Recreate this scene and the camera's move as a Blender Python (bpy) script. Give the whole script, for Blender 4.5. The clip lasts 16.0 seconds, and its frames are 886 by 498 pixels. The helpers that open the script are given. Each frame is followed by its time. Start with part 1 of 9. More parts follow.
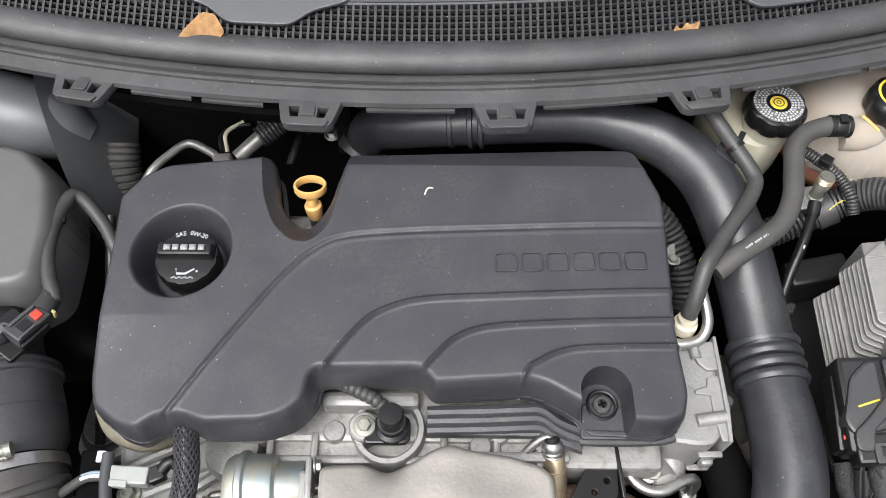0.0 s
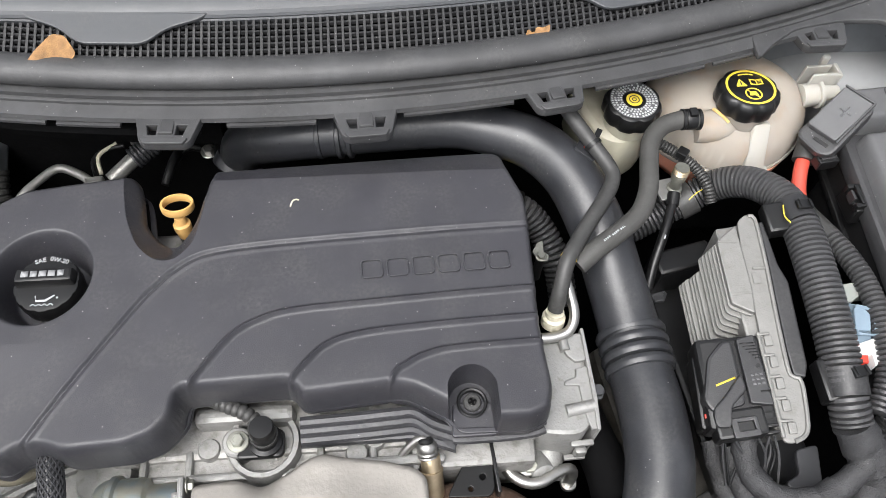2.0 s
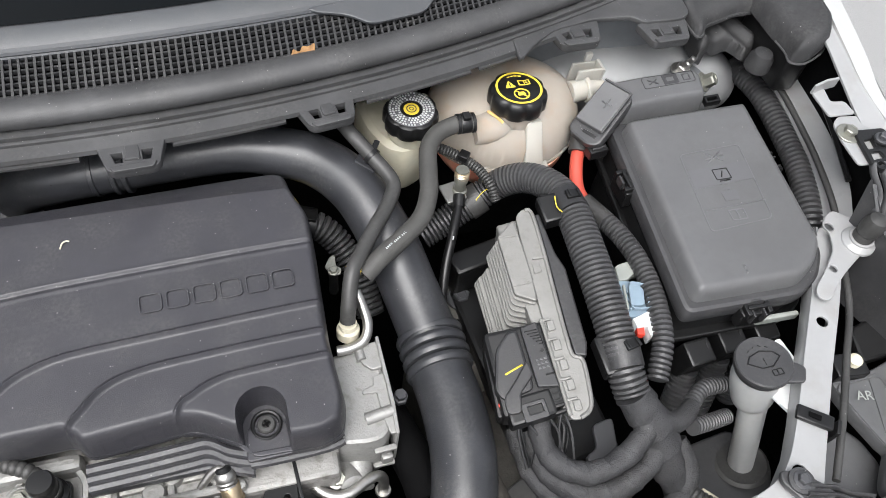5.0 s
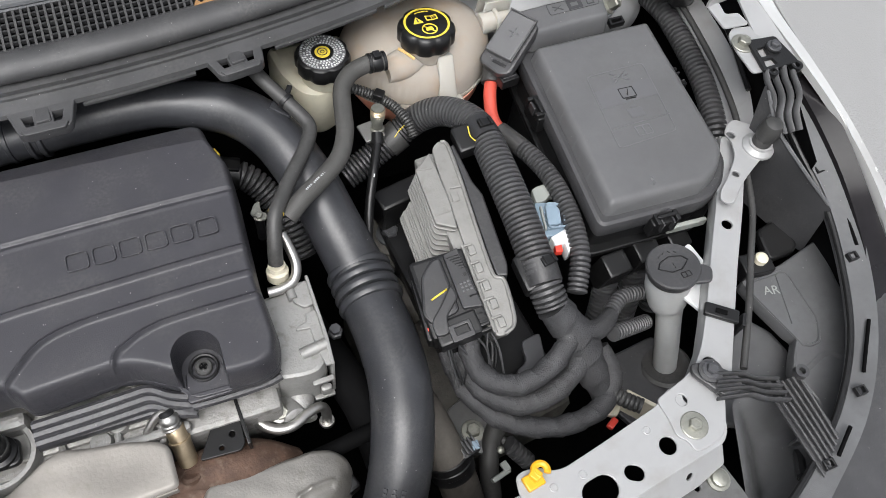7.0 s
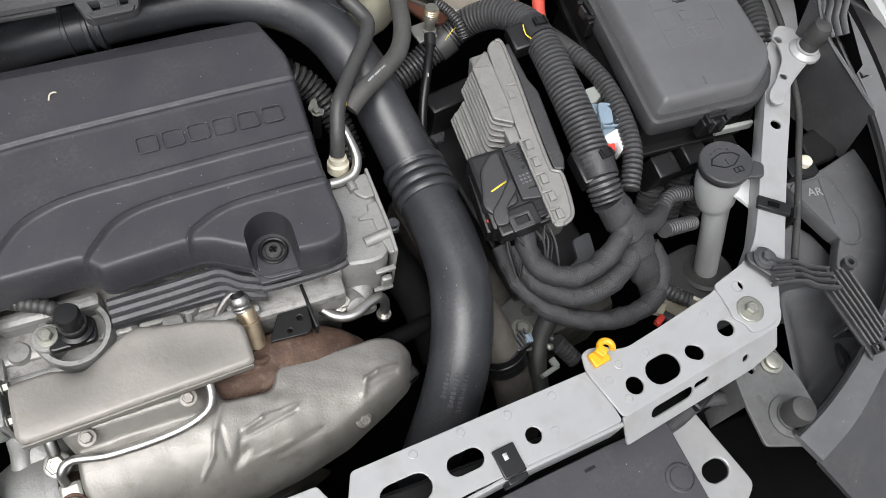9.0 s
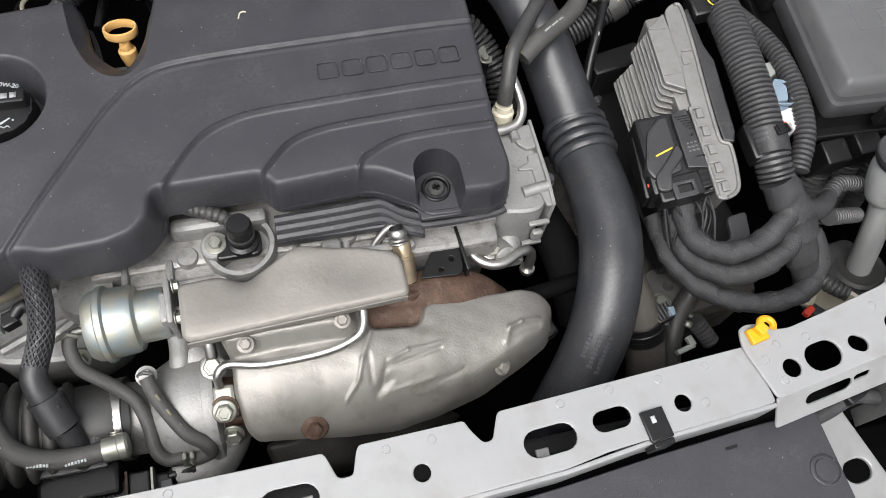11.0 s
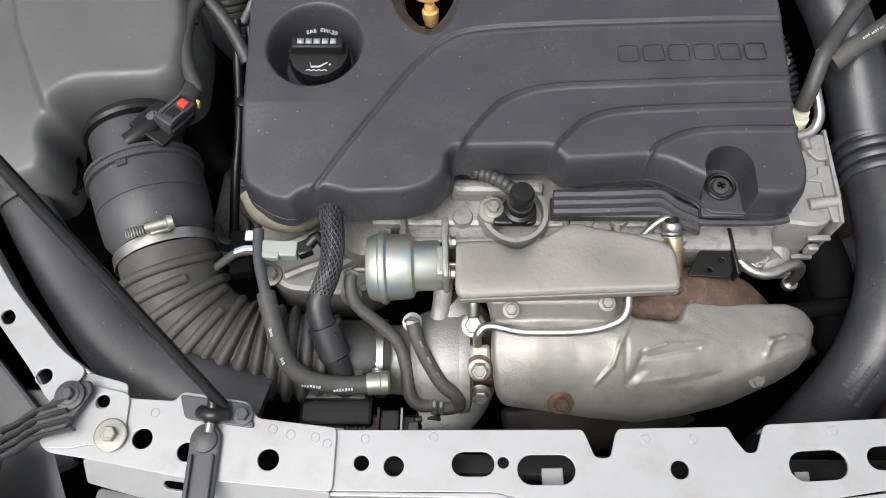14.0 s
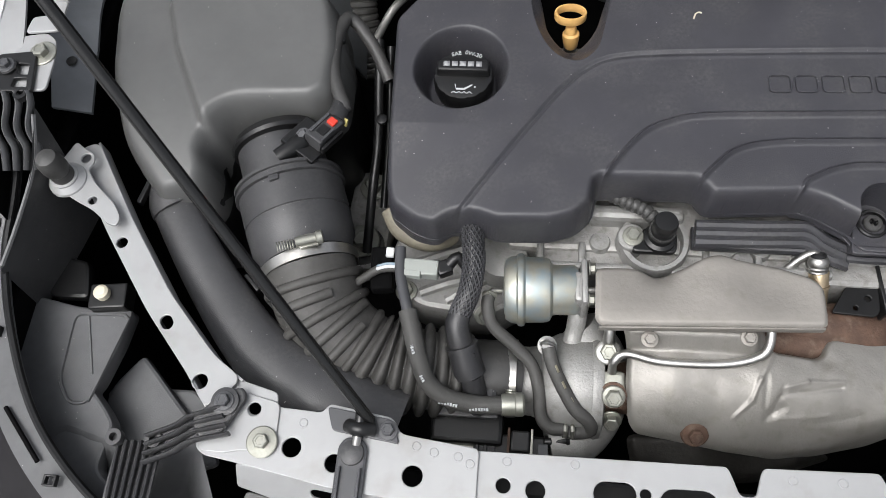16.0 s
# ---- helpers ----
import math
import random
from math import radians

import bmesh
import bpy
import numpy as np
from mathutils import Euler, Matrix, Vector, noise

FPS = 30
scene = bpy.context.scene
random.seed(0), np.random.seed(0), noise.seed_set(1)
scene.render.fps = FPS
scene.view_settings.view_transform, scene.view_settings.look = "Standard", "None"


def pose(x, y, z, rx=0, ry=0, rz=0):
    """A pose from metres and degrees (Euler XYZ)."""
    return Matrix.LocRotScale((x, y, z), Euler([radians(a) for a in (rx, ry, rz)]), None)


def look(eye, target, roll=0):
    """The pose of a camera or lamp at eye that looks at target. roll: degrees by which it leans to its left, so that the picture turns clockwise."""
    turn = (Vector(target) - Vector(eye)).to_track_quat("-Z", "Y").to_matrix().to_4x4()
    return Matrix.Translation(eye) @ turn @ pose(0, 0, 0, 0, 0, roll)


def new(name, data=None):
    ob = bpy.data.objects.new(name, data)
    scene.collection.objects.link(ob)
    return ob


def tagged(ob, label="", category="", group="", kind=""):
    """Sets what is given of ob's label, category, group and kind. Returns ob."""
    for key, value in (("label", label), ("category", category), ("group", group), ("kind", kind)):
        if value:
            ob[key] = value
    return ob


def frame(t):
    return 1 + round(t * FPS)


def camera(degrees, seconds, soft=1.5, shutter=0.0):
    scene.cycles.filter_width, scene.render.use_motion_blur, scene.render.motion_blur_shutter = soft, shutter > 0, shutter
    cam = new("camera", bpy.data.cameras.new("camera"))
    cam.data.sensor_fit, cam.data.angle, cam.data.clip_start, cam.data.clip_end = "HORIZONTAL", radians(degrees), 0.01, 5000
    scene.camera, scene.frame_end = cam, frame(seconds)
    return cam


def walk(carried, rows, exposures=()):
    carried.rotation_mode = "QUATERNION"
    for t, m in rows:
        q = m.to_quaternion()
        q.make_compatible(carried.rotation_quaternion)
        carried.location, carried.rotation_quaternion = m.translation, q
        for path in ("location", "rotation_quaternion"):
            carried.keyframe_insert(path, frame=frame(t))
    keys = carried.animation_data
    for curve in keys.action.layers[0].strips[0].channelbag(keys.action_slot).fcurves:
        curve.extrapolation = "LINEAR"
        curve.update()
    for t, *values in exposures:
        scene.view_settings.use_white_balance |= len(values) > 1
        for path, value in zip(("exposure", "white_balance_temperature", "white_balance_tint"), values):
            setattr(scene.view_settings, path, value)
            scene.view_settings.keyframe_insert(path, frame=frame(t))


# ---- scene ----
cam = camera(59.1, 16.0, 0.42)
# seconds, eye, point looked at, roll
PATH = [
    (0, (0.0132, 0.0069, 1.4229), (0.0102, 0.3095, 0.9049), -0.02),
    (0.5, (0.0296, 0.0030, 1.4219), (0.0373, 0.3081, 0.9053), 1.25),
    (1, (0.0483, 0.0038, 1.4254), (0.0686, 0.3070, 0.9080), 2.50),
    (1.5, (0.0653, 0.0024, 1.4287), (0.0986, 0.3067, 0.9127), 3.43),
    (2, (0.0806, -0.0035, 1.4296), (0.1244, 0.3046, 0.9166), 3.95),
    (2.5, (0.0947, -0.0041, 1.4332), (0.1496, 0.3035, 0.9210), 4.80),
    (3, (0.1118, -0.0063, 1.4336), (0.1777, 0.3026, 0.9235), 5.45),
    (3.5, (0.1292, -0.0062, 1.4364), (0.2044, 0.3031, 0.9278), 5.89),
    (4, (0.1459, -0.0082, 1.4357), (0.2394, 0.3005, 0.9297), 7.16),
    (4.5, (0.1598, -0.0146, 1.4373), (0.2726, 0.2914, 0.9336), 8.60),
    (5, (0.1745, -0.0266, 1.4439), (0.3059, 0.2767, 0.9432), 10.47),
    (5.2, (0.1806, -0.0298, 1.4482), (0.3235, 0.2699, 0.9484), 11.85),
    (5.6, (0.1923, -0.0384, 1.4541), (0.3469, 0.2552, 0.9542), 12.89),
    (6, (0.2021, -0.0466, 1.4594), (0.3601, 0.2384, 0.9555), 12.80),
    (6.4, (0.2073, -0.0547, 1.4629), (0.3639, 0.2207, 0.9534), 12.13),
    (6.8, (0.2054, -0.0632, 1.4638), (0.3590, 0.2030, 0.9485), 11.42),
    (7.3, (0.1892, -0.0747, 1.4598), (0.3417, 0.1823, 0.9395), 11.31),
    (7.5, (0.1800, -0.0818, 1.4519), (0.3323, 0.1724, 0.9302), 11.39),
    (8, (0.1537, -0.0922, 1.4482), (0.3090, 0.1547, 0.9239), 12.16),
    (8.2, (0.1431, -0.0994, 1.4422), (0.2992, 0.1470, 0.9179), 12.50),
    (8.6, (0.1232, -0.1072, 1.4362), (0.2811, 0.1346, 0.9102), 13.37),
    (9, (0.1052, -0.1116, 1.4288), (0.2632, 0.1264, 0.9012), 14.43),
    (9.4, (0.0886, -0.1139, 1.4211), (0.2437, 0.1219, 0.8917), 15.26),
    (9.9, (0.0690, -0.1153, 1.4128), (0.2141, 0.1210, 0.8807), 15.36),
    (10.3, (0.0535, -0.1167, 1.4083), (0.1839, 0.1230, 0.8739), 14.17),
    (10.5, (0.0450, -0.1172, 1.4079), (0.1672, 0.1235, 0.8721), 13.50),
    (11, (0.0261, -0.1199, 1.4032), (0.1247, 0.1252, 0.8645), 10.90),
    (11.5, (0.0051, -0.1219, 1.4013), (0.0807, 0.1276, 0.8609), 8.49),
    (12, (-0.0148, -0.1204, 1.4012), (0.0417, 0.1313, 0.8595), 6.67),
    (12.5, (-0.0358, -0.1182, 1.4000), (0.0001, 0.1348, 0.8571), 4.02),
    (13, (-0.0572, -0.1199, 1.4016), (-0.0382, 0.1328, 0.8578), 2.14),
    (13.5, (-0.0706, -0.1167, 1.4049), (-0.0715, 0.1321, 0.8589), -0.74),
    (14, (-0.0875, -0.1165, 1.4023), (-0.1028, 0.1285, 0.8548), -2.79),
    (14.5, (-0.1068, -0.1157, 1.4043), (-0.1377, 0.1267, 0.8563), -5.21),
    (15, (-0.1251, -0.1154, 1.4079), (-0.1685, 0.1259, 0.8603), -7.23),
    (15.5, (-0.1390, -0.1141, 1.4115), (-0.1939, 0.1280, 0.8653), -8.95),
    (16, (-0.1562, -0.1042, 1.4217), (-0.2216, 0.1379, 0.8766), -10.83),
]
walk(cam, [(t, look(eye, aim, roll)) for t, eye, aim, roll in PATH],
     [(0, 0.86, 6400, 10), (5, 0.80, 6350, 10), (7.6, 0.50, 6350, 10), (8.4, 0.48, 6350, 10), (12.0, 0.58, 6450, 10), (13.0, 0.52, 6450, 10), (14.3, 0.62, 6400, 10), (16, 0.45, 6350, 10)])

# ---- light ----
world = bpy.data.worlds.new("overcast_sky")
scene.world = world
world.use_nodes = True
wn = world.node_tree.nodes
sky = wn.new("ShaderNodeTexSky")
sky.sky_type = "NISHITA"
sky.sun_disc = False
sky.sun_elevation, sky.sun_rotation = radians(63), radians(218)
sky.air_density, sky.dust_density, sky.ozone_density = 1.0, 6.0, 1.0
pale = wn.new("ShaderNodeHueSaturation")
pale.inputs["Saturation"].default_value = 0.22
world.node_tree.links.new(sky.outputs[0], pale.inputs["Color"])
world.node_tree.links.new(pale.outputs[0], wn["Background"].inputs["Color"])
wn["Background"].inputs["Strength"].default_value = 0.15
sun = new("sun", bpy.data.lights.new("sun", "SUN"))
sun.data.energy, sun.data.angle, sun.data.color = 1.6, radians(50), (1.0, 0.98, 0.95)
sun.matrix_world = look((-1.45, -1.85, 5.3), (0, 0, 0.7))

# ---- materials ----
def shade(name, color, rough=0.5, metal=0.0, vary=0.12, scale=18.0, grain=0.06, grain_scale=900.0,
          dust=0.0, coat=0.0, through_light=0.0, spec=0.5, stain=None, stain_at=0.62):
    """A surface with broad stains, fine grain, relief and, where asked, pale specks of dust."""
    m = bpy.data.materials.new(name)
    m.use_nodes = True
    t = m.node_tree
    n, l = t.nodes, t.links
    p = n["Principled BSDF"]
    co = n.new("ShaderNodeTexCoord").outputs["Object"]

    def noise_at(size, detail=4.0):
        k = n.new("ShaderNodeTexNoise")
        k.inputs["Scale"].default_value, k.inputs["Detail"].default_value = size, detail
        l.new(co, k.inputs["Vector"])
        return k.outputs["Fac"]

    def mixed(fac, a, b):
        k = n.new("ShaderNodeMix")
        k.data_type = "RGBA"
        for s, v in (("Factor", fac), ("A", a), ("B", b)):
            sock = [i for i in k.inputs if i.name == s and i.type == ("VALUE" if s == "Factor" else "RGBA")][0]
            if isinstance(v, (tuple, float)):
                sock.default_value = (*v, 1.0) if isinstance(v, tuple) else v
            else:
                l.new(v, sock)
        return [o for o in k.outputs if o.type == "RGBA"][0]

    def ramp(fac, a, b):
        k = n.new("ShaderNodeMapRange")
        k.inputs["From Min"].default_value, k.inputs["From Max"].default_value = a, b
        l.new(fac, k.inputs["Value"])
        return k.outputs["Result"]

    low = tuple(c * (1 - vary) for c in color)
    high = tuple(min(1.0, c * (1 + vary)) for c in color)
    broad = noise_at(scale)
    out = mixed(ramp(broad, 0.3, 0.7), low, high)
    patch = n.new("ShaderNodeMath")
    patch.operation = "MULTIPLY"
    l.new(ramp(noise_at(scale * 5.3, 9.0), 0.45, 0.75), patch.inputs[0])
    patch.inputs[1].default_value = min(0.7, vary * 2.5)
    out = mixed(patch.outputs[0], out, tuple(c * 0.72 for c in color))
    if stain:
        out = mixed(ramp(noise_at(scale * 2.3, 6.0), stain_at - 0.06, stain_at + 0.2), out, stain)
    if dust:
        k = n.new("ShaderNodeTexVoronoi")
        k.inputs["Scale"].default_value = 190.0
        l.new(co, k.inputs["Vector"])
        speck = ramp(k.outputs["Distance"], 0.12, 0.05)
        keep = n.new("ShaderNodeMath")
        keep.operation = "MULTIPLY"
        l.new(speck, keep.inputs[0])
        l.new(ramp(noise_at(140.0, 2.0), 0.64 - 0.10 * dust, 0.68 - 0.10 * dust), keep.inputs[1])
        out = mixed(keep.outputs[0], out, (0.42, 0.41, 0.39))
        veil = n.new("ShaderNodeMath")
        veil.operation = "MULTIPLY"
        l.new(ramp(noise_at(26.0, 9.0), 0.42, 0.95), veil.inputs[0])
        l.new(ramp(noise_at(320.0, 4.0), 0.35, 0.75), veil.inputs[1])
        out = mixed(veil.outputs[0], out, (0.085, 0.083, 0.080))
    l.new(out, p.inputs["Base Color"])
    fine = noise_at(grain_scale, 3.0)
    r = n.new("ShaderNodeMapRange")
    r.inputs["To Min"].default_value, r.inputs["To Max"].default_value = max(0.03, rough - 0.13), min(1.0, rough + 0.13)
    l.new(noise_at(scale * 3.1), r.inputs["Value"])
    l.new(r.outputs["Result"], p.inputs["Roughness"])
    p.inputs["Metallic"].default_value = metal
    p.inputs["Coat Weight"].default_value = coat
    p.inputs["Specular IOR Level"].default_value = spec
    if through_light:
        p.inputs["Subsurface Weight"].default_value = through_light
        p.inputs["Subsurface Radius"].default_value = (1.0, 0.9, 0.8)
        p.inputs["Subsurface Scale"].default_value = 0.02
    if grain:
        b = n.new("ShaderNodeBump")
        b.inputs["Strength"].default_value, b.inputs["Distance"].default_value = grain, 0.001
        l.new(fine, b.inputs["Height"])
        l.new(b.outputs["Normal"], p.inputs["Normal"])
    return m


COVER = shade("grained_cover_plastic", (0.033, 0.0325, 0.038), 0.42, vary=0.1, grain=0.26, grain_scale=1500, dust=0.6)
AIRBOX = shade("smooth_filter_box_plastic", (0.086, 0.0865, 0.085), 0.40, vary=0.1, grain=0.12, grain_scale=1200, dust=0.08)
LID = shade("fuse_lid_plastic", (0.098, 0.0985, 0.101), 0.40, vary=0.1, grain=0.14, grain_scale=1200, dust=0.15)
HOUSING = shade("moulded_lamp_housing", (0.088, 0.089, 0.092), 0.42, vary=0.16, scale=24, grain=0.2, grain_scale=1100, dust=0.5)
BLACK_GRAIN = shade("satin_black_connector", (0.021, 0.021, 0.0225), 0.40, vary=0.2, grain=0.2, dust=0.25)
PLASTIC = shade("grey_black_plastic", (0.040, 0.040, 0.042), 0.42, vary=0.16, grain=0.25, grain_scale=1100, dust=0.4)
BLACK = shade("black_plastic", (0.009, 0.009, 0.0093), 0.34, vary=0.3, grain=0.12, spec=0.38)
# Near-black with little gloss: the shade of deep gaps put into the colour.
DEEP = shade("gap_shade_black", (0.0025, 0.0025, 0.0027), 0.8, vary=0.4, scale=30, grain=0.2, spec=0.07)
COWL = shade("weathered_cowl_plastic", (0.047, 0.047, 0.0485), 0.50, vary=0.25, grain=0.25, grain_scale=1100, dust=0.7)
RUBBER = shade("rubber", (0.036, 0.0355, 0.0345), 0.50, vary=0.2, grain=0.15, dust=0.4)
DUSTY_RUBBER = shade("dusty_rubber", (0.050, 0.048, 0.0445), 0.58, vary=0.25, scale=40, grain=0.25, dust=0.5)
PIPE = shade("moulded_pipe_plastic", (0.027, 0.028, 0.0315), 0.34, vary=0.2, scale=30, grain=0.16, dust=0.3)
DEEP_COAT = shade("black_stamped_steel", (0.007, 0.007, 0.0072), 0.42, vary=0.3, grain=0.1, spec=0.3)
ROD = shade("gloss_black_coating", (0.006, 0.006, 0.006), 0.2, vary=0.2, grain=0.03)
HOSE = shade("dusty_hose_rubber", (0.052, 0.051, 0.048), 0.62, vary=0.18, scale=40, grain=0.3)
CAST = shade("cast_aluminium", (0.285, 0.282, 0.272), 0.54, 0.5, vary=0.08, scale=50, grain=0.5, grain_scale=420, stain=(0.18, 0.172, 0.158), stain_at=0.62)
BLOCK = shade("grimy_cast_aluminium", (0.30, 0.293, 0.28), 0.50, 0.45, vary=0.14, scale=40, grain=0.6, grain_scale=420, stain=(0.13, 0.122, 0.11), stain_at=0.58)
SHIELD = shade("pressed_heat_shield_steel", (0.250, 0.239, 0.220), 0.48, 0.5, vary=0.08, scale=24, grain=0.35, grain_scale=420, stain=(0.185, 0.172, 0.15), stain_at=0.60)
# Brownish shield steel, with the shade under the upper sheet in its colour.
SHIELD_SHADE = shade("shaded_shield_steel", (0.028, 0.026, 0.023), 0.6, 0.4, vary=0.3, scale=40, grain=0.4, grain_scale=300)
SHIELD_TOP = shade("dull_heat_shield_steel", (0.236, 0.221, 0.201), 0.52, 0.45, vary=0.06, scale=30, grain=0.25, grain_scale=300, stain=(0.19, 0.175, 0.152), stain_at=0.64)
STEEL = shade("bright_steel", (0.44, 0.43, 0.41), 0.34, 0.95, vary=0.15, scale=60, grain=0.1)
ZINC = shade("yellow_passivated_zinc", (0.40, 0.395, 0.335), 0.42, 0.75, vary=0.12, scale=28, grain=0.05, stain=(0.32, 0.375, 0.39), stain_at=0.46)
BOLT_ZINC = shade("zinc_bolt", (0.29, 0.29, 0.255), 0.44, 0.75, vary=0.15, scale=70, grain=0.1)
RUST = shade("rusted_cast_iron", (0.086, 0.050, 0.034), 0.7, 0.3, vary=0.35, scale=50, grain=0.6, grain_scale=350, stain=(0.15, 0.113, 0.085), stain_at=0.6)
SILVER = shade("silver_body_paint", (0.312, 0.314, 0.315), 0.38, 0.15, vary=0.05, scale=14, grain=0.06, coat=0.3, stain=(0.258, 0.252, 0.24), stain_at=0.60)
FENDER = shade("glossy_silver_paint", (0.60, 0.60, 0.59), 0.22, 0.3, vary=0.03, grain=0.0, coat=0.9)
ALLOY = shade("dull_pale_alloy", (0.195, 0.192, 0.182), 0.48, 0.3, vary=0.1, scale=40, grain=0.3, grain_scale=600, stain=(0.14, 0.134, 0.123), stain_at=0.62)
BRASS = shade("heat_tinted_brass", (0.50, 0.40, 0.27), 0.36, 0.85, vary=0.15, scale=60, grain=0.15)
BARE = shade("bare_silver_alloy", (0.28, 0.276, 0.265), 0.42, 0.55, vary=0.1, scale=40, grain=0.3, grain_scale=600, stain=(0.30, 0.29, 0.27), stain_at=0.62)
TANK = shade("translucent_tank_plastic", (0.345, 0.310, 0.268), 0.60, vary=0.04, scale=12, grain=0.05, through_light=0.9, spec=0.2, stain=(0.35, 0.265, 0.195), stain_at=0.56)
TANK_PALE = shade("milky_tank_rib", (0.42, 0.405, 0.365), 0.5, vary=0.04, scale=14, grain=0.05, through_light=0.8, spec=0.3)
CHALK = shade("orange_chalk", (0.62, 0.42, 0.16), 0.8, vary=0.2, scale=200, grain=0.2)
MILK = shade("milky_plastic", (0.36, 0.365, 0.36), 0.38, vary=0.08, grain=0.05, through_light=0.3)
BOTTLE = shade("cream_bottle_plastic", (0.42, 0.40, 0.315), 0.4, vary=0.1, scale=30, grain=0.05, through_light=0.3)
TOWER = shade("bright_silver_paint", (0.275, 0.279, 0.282), 0.36, 0.15, vary=0.06, scale=20, grain=0.05)
WHITE = shade("white_plastic", (0.60, 0.61, 0.61), 0.4, vary=0.05, grain=0.05, through_light=0.2)
CREAM = shade("cream_plastic", (0.60, 0.56, 0.44), 0.45, vary=0.1, grain=0.1)
CONNECTOR = shade("pale_grey_connector", (0.27, 0.285, 0.265), 0.45, vary=0.08, grain=0.1)
BLUE = shade("pale_blue_connector", (0.20, 0.265, 0.325), 0.4, vary=0.08, grain=0.05)
YELLOW = shade("yellow_plastic", (0.64, 0.33, 0.006), 0.4, vary=0.08, grain=0.1)
TAN = shade("tan_dipstick_plastic", (0.62, 0.37, 0.13), 0.5, vary=0.1, grain=0.1)
RED = shade("red_plastic", (0.62, 0.05, 0.03), 0.4, vary=0.1, grain=0.05)
ORANGE_RED = shade("red_cable_sleeve", (0.50, 0.07, 0.045), 0.5, vary=0.1, grain=0.1)
CLOTH = shade("cloth_tape_wrap", (0.030, 0.030, 0.032), 0.65, vary=0.35, scale=70, grain=1.0, grain_scale=650, dust=0.3)
PRINT = shade("white_print", (0.42, 0.43, 0.44), 0.5, vary=0.05, grain=0.0)
FADED_MARK = shade("worn_white_print", (0.27, 0.275, 0.28), 0.5, vary=0.2, scale=300, grain=0.0)
PRINT_YELLOW = shade("yellow_print", (0.72, 0.55, 0.06), 0.45, vary=0.05, grain=0.0)
PRINT_GREY = shade("faint_grey_print", (0.125, 0.125, 0.13), 0.5, vary=0.05, grain=0.0)
LABEL_BAND = shade("satin_grey_band", (0.052, 0.053, 0.057), 0.42, vary=0.05, grain=0.05)
DUSTY = shade("dusty_beige_gasket", (0.15, 0.135, 0.10), 0.7, vary=0.3, scale=50, grain=0.3)
FADED = shade("faded_print", (0.20, 0.185, 0.13), 0.6, vary=0.2, grain=0.1)
BRAID = shade("woven_braid", (0.034, 0.034, 0.037), 0.45, vary=0.2, scale=80, grain=0.2)
DUSTY_HOSE = shade("mud_dusted_hose", (0.060, 0.054, 0.046), 0.8, vary=0.25, scale=40, grain=0.3)
DARK_CAST = shade("dark_gearbox_casting", (0.085, 0.080, 0.070), 0.65, 0.3, vary=0.4, scale=50, grain=0.5, grain_scale=300)
CONDUIT = shade("conduit_plastic", (0.046, 0.046, 0.048), 0.40, vary=0.2, grain=0.05, dust=0.3)
# Grey body paint made darker, with shade at the back put into its colour.
SHADED_GREY = shade("shaded_grey_paint", (0.17, 0.178, 0.187), 0.42, 0.25, vary=0.12, scale=20, grain=0.05)
GRILLE = shade("grille_plastic", (0.020, 0.020, 0.021), 0.45, vary=0.15, grain=0.1, dust=0.3)
FADED_YELLOW = shade("dull_yellow_seal", (0.42, 0.36, 0.13), 0.6, vary=0.1, grain=0.0)
LEAF = shade("dry_leaf", (0.27, 0.145, 0.055), 0.75, vary=0.35, scale=120, grain=0.5)
SEALER = shade("sound_insulation", (0.005, 0.005, 0.0053), 0.9, spec=0.09, vary=0.3, grain=0.6, grain_scale=260)
LENS = shade("dark_headlamp_lens", (0.012, 0.011, 0.012), 0.16, vary=0.2, grain=0.0, spec=0.2)
GREY_BAND = shade("pale_grey_band", (0.10, 0.10, 0.105), 0.42, vary=0.05, grain=0.05)
DARK_COWL = shade("matt_black_cowl", (0.026, 0.026, 0.027), 0.6, vary=0.3, grain=0.4, dust=0.4, spec=0.4)
DARK_PAINT = shade("grey_coated_steel", (0.10, 0.10, 0.099), 0.40, 0.2, vary=0.15, scale=40, grain=0.1, stain=(0.07, 0.068, 0.063), stain_at=0.6)
RIB_GREY = shade("worn_gasket_plastic", (0.030, 0.030, 0.034), 0.42, vary=0.25, scale=50, grain=0.2, dust=0.3)
# Black with hardly any gloss, in place of a dark bonnet's reflection.
GLASS = shade("dark_windscreen_glass", (0.004, 0.005, 0.006), 0.06, vary=0.02, grain=0.0, spec=0.01)
LEDGE = shade("smooth_blue_grey_plastic", (0.056, 0.059, 0.064), 0.42, vary=0.06, scale=12, grain=0.1, grain_scale=1300, dust=0.1)
ASPHALT = shade("asphalt", (0.23, 0.23, 0.23), 0.9, vary=0.25, scale=240, grain=1.0, grain_scale=190, stain=(0.36, 0.355, 0.35), stain_at=0.55)


# ---- mesh helpers ----
def thing(name, at, label, category, group="", kind=""):
    """An empty at the base of a thing; its parts are meshes in world metres."""
    ob = new(name)
    ob.location, ob.empty_display_size = at, 0.02
    return tagged(ob, label, category, group, kind)


def part(name, bm, material, parent=None, label="", angle=38):
    """One mesh object out of a bmesh, under a thing or a part."""
    me = bpy.data.meshes.new(name)
    bmesh.ops.recalc_face_normals(bm, faces=bm.faces[:])
    limit = radians(angle)
    for e in bm.edges:
        if len(e.link_faces) == 2 and e.calc_face_angle(0.0) > limit:
            e.smooth = False
    bm.to_mesh(me)
    bm.free()
    return mesh_part(name, me, material, parent, label, 0)


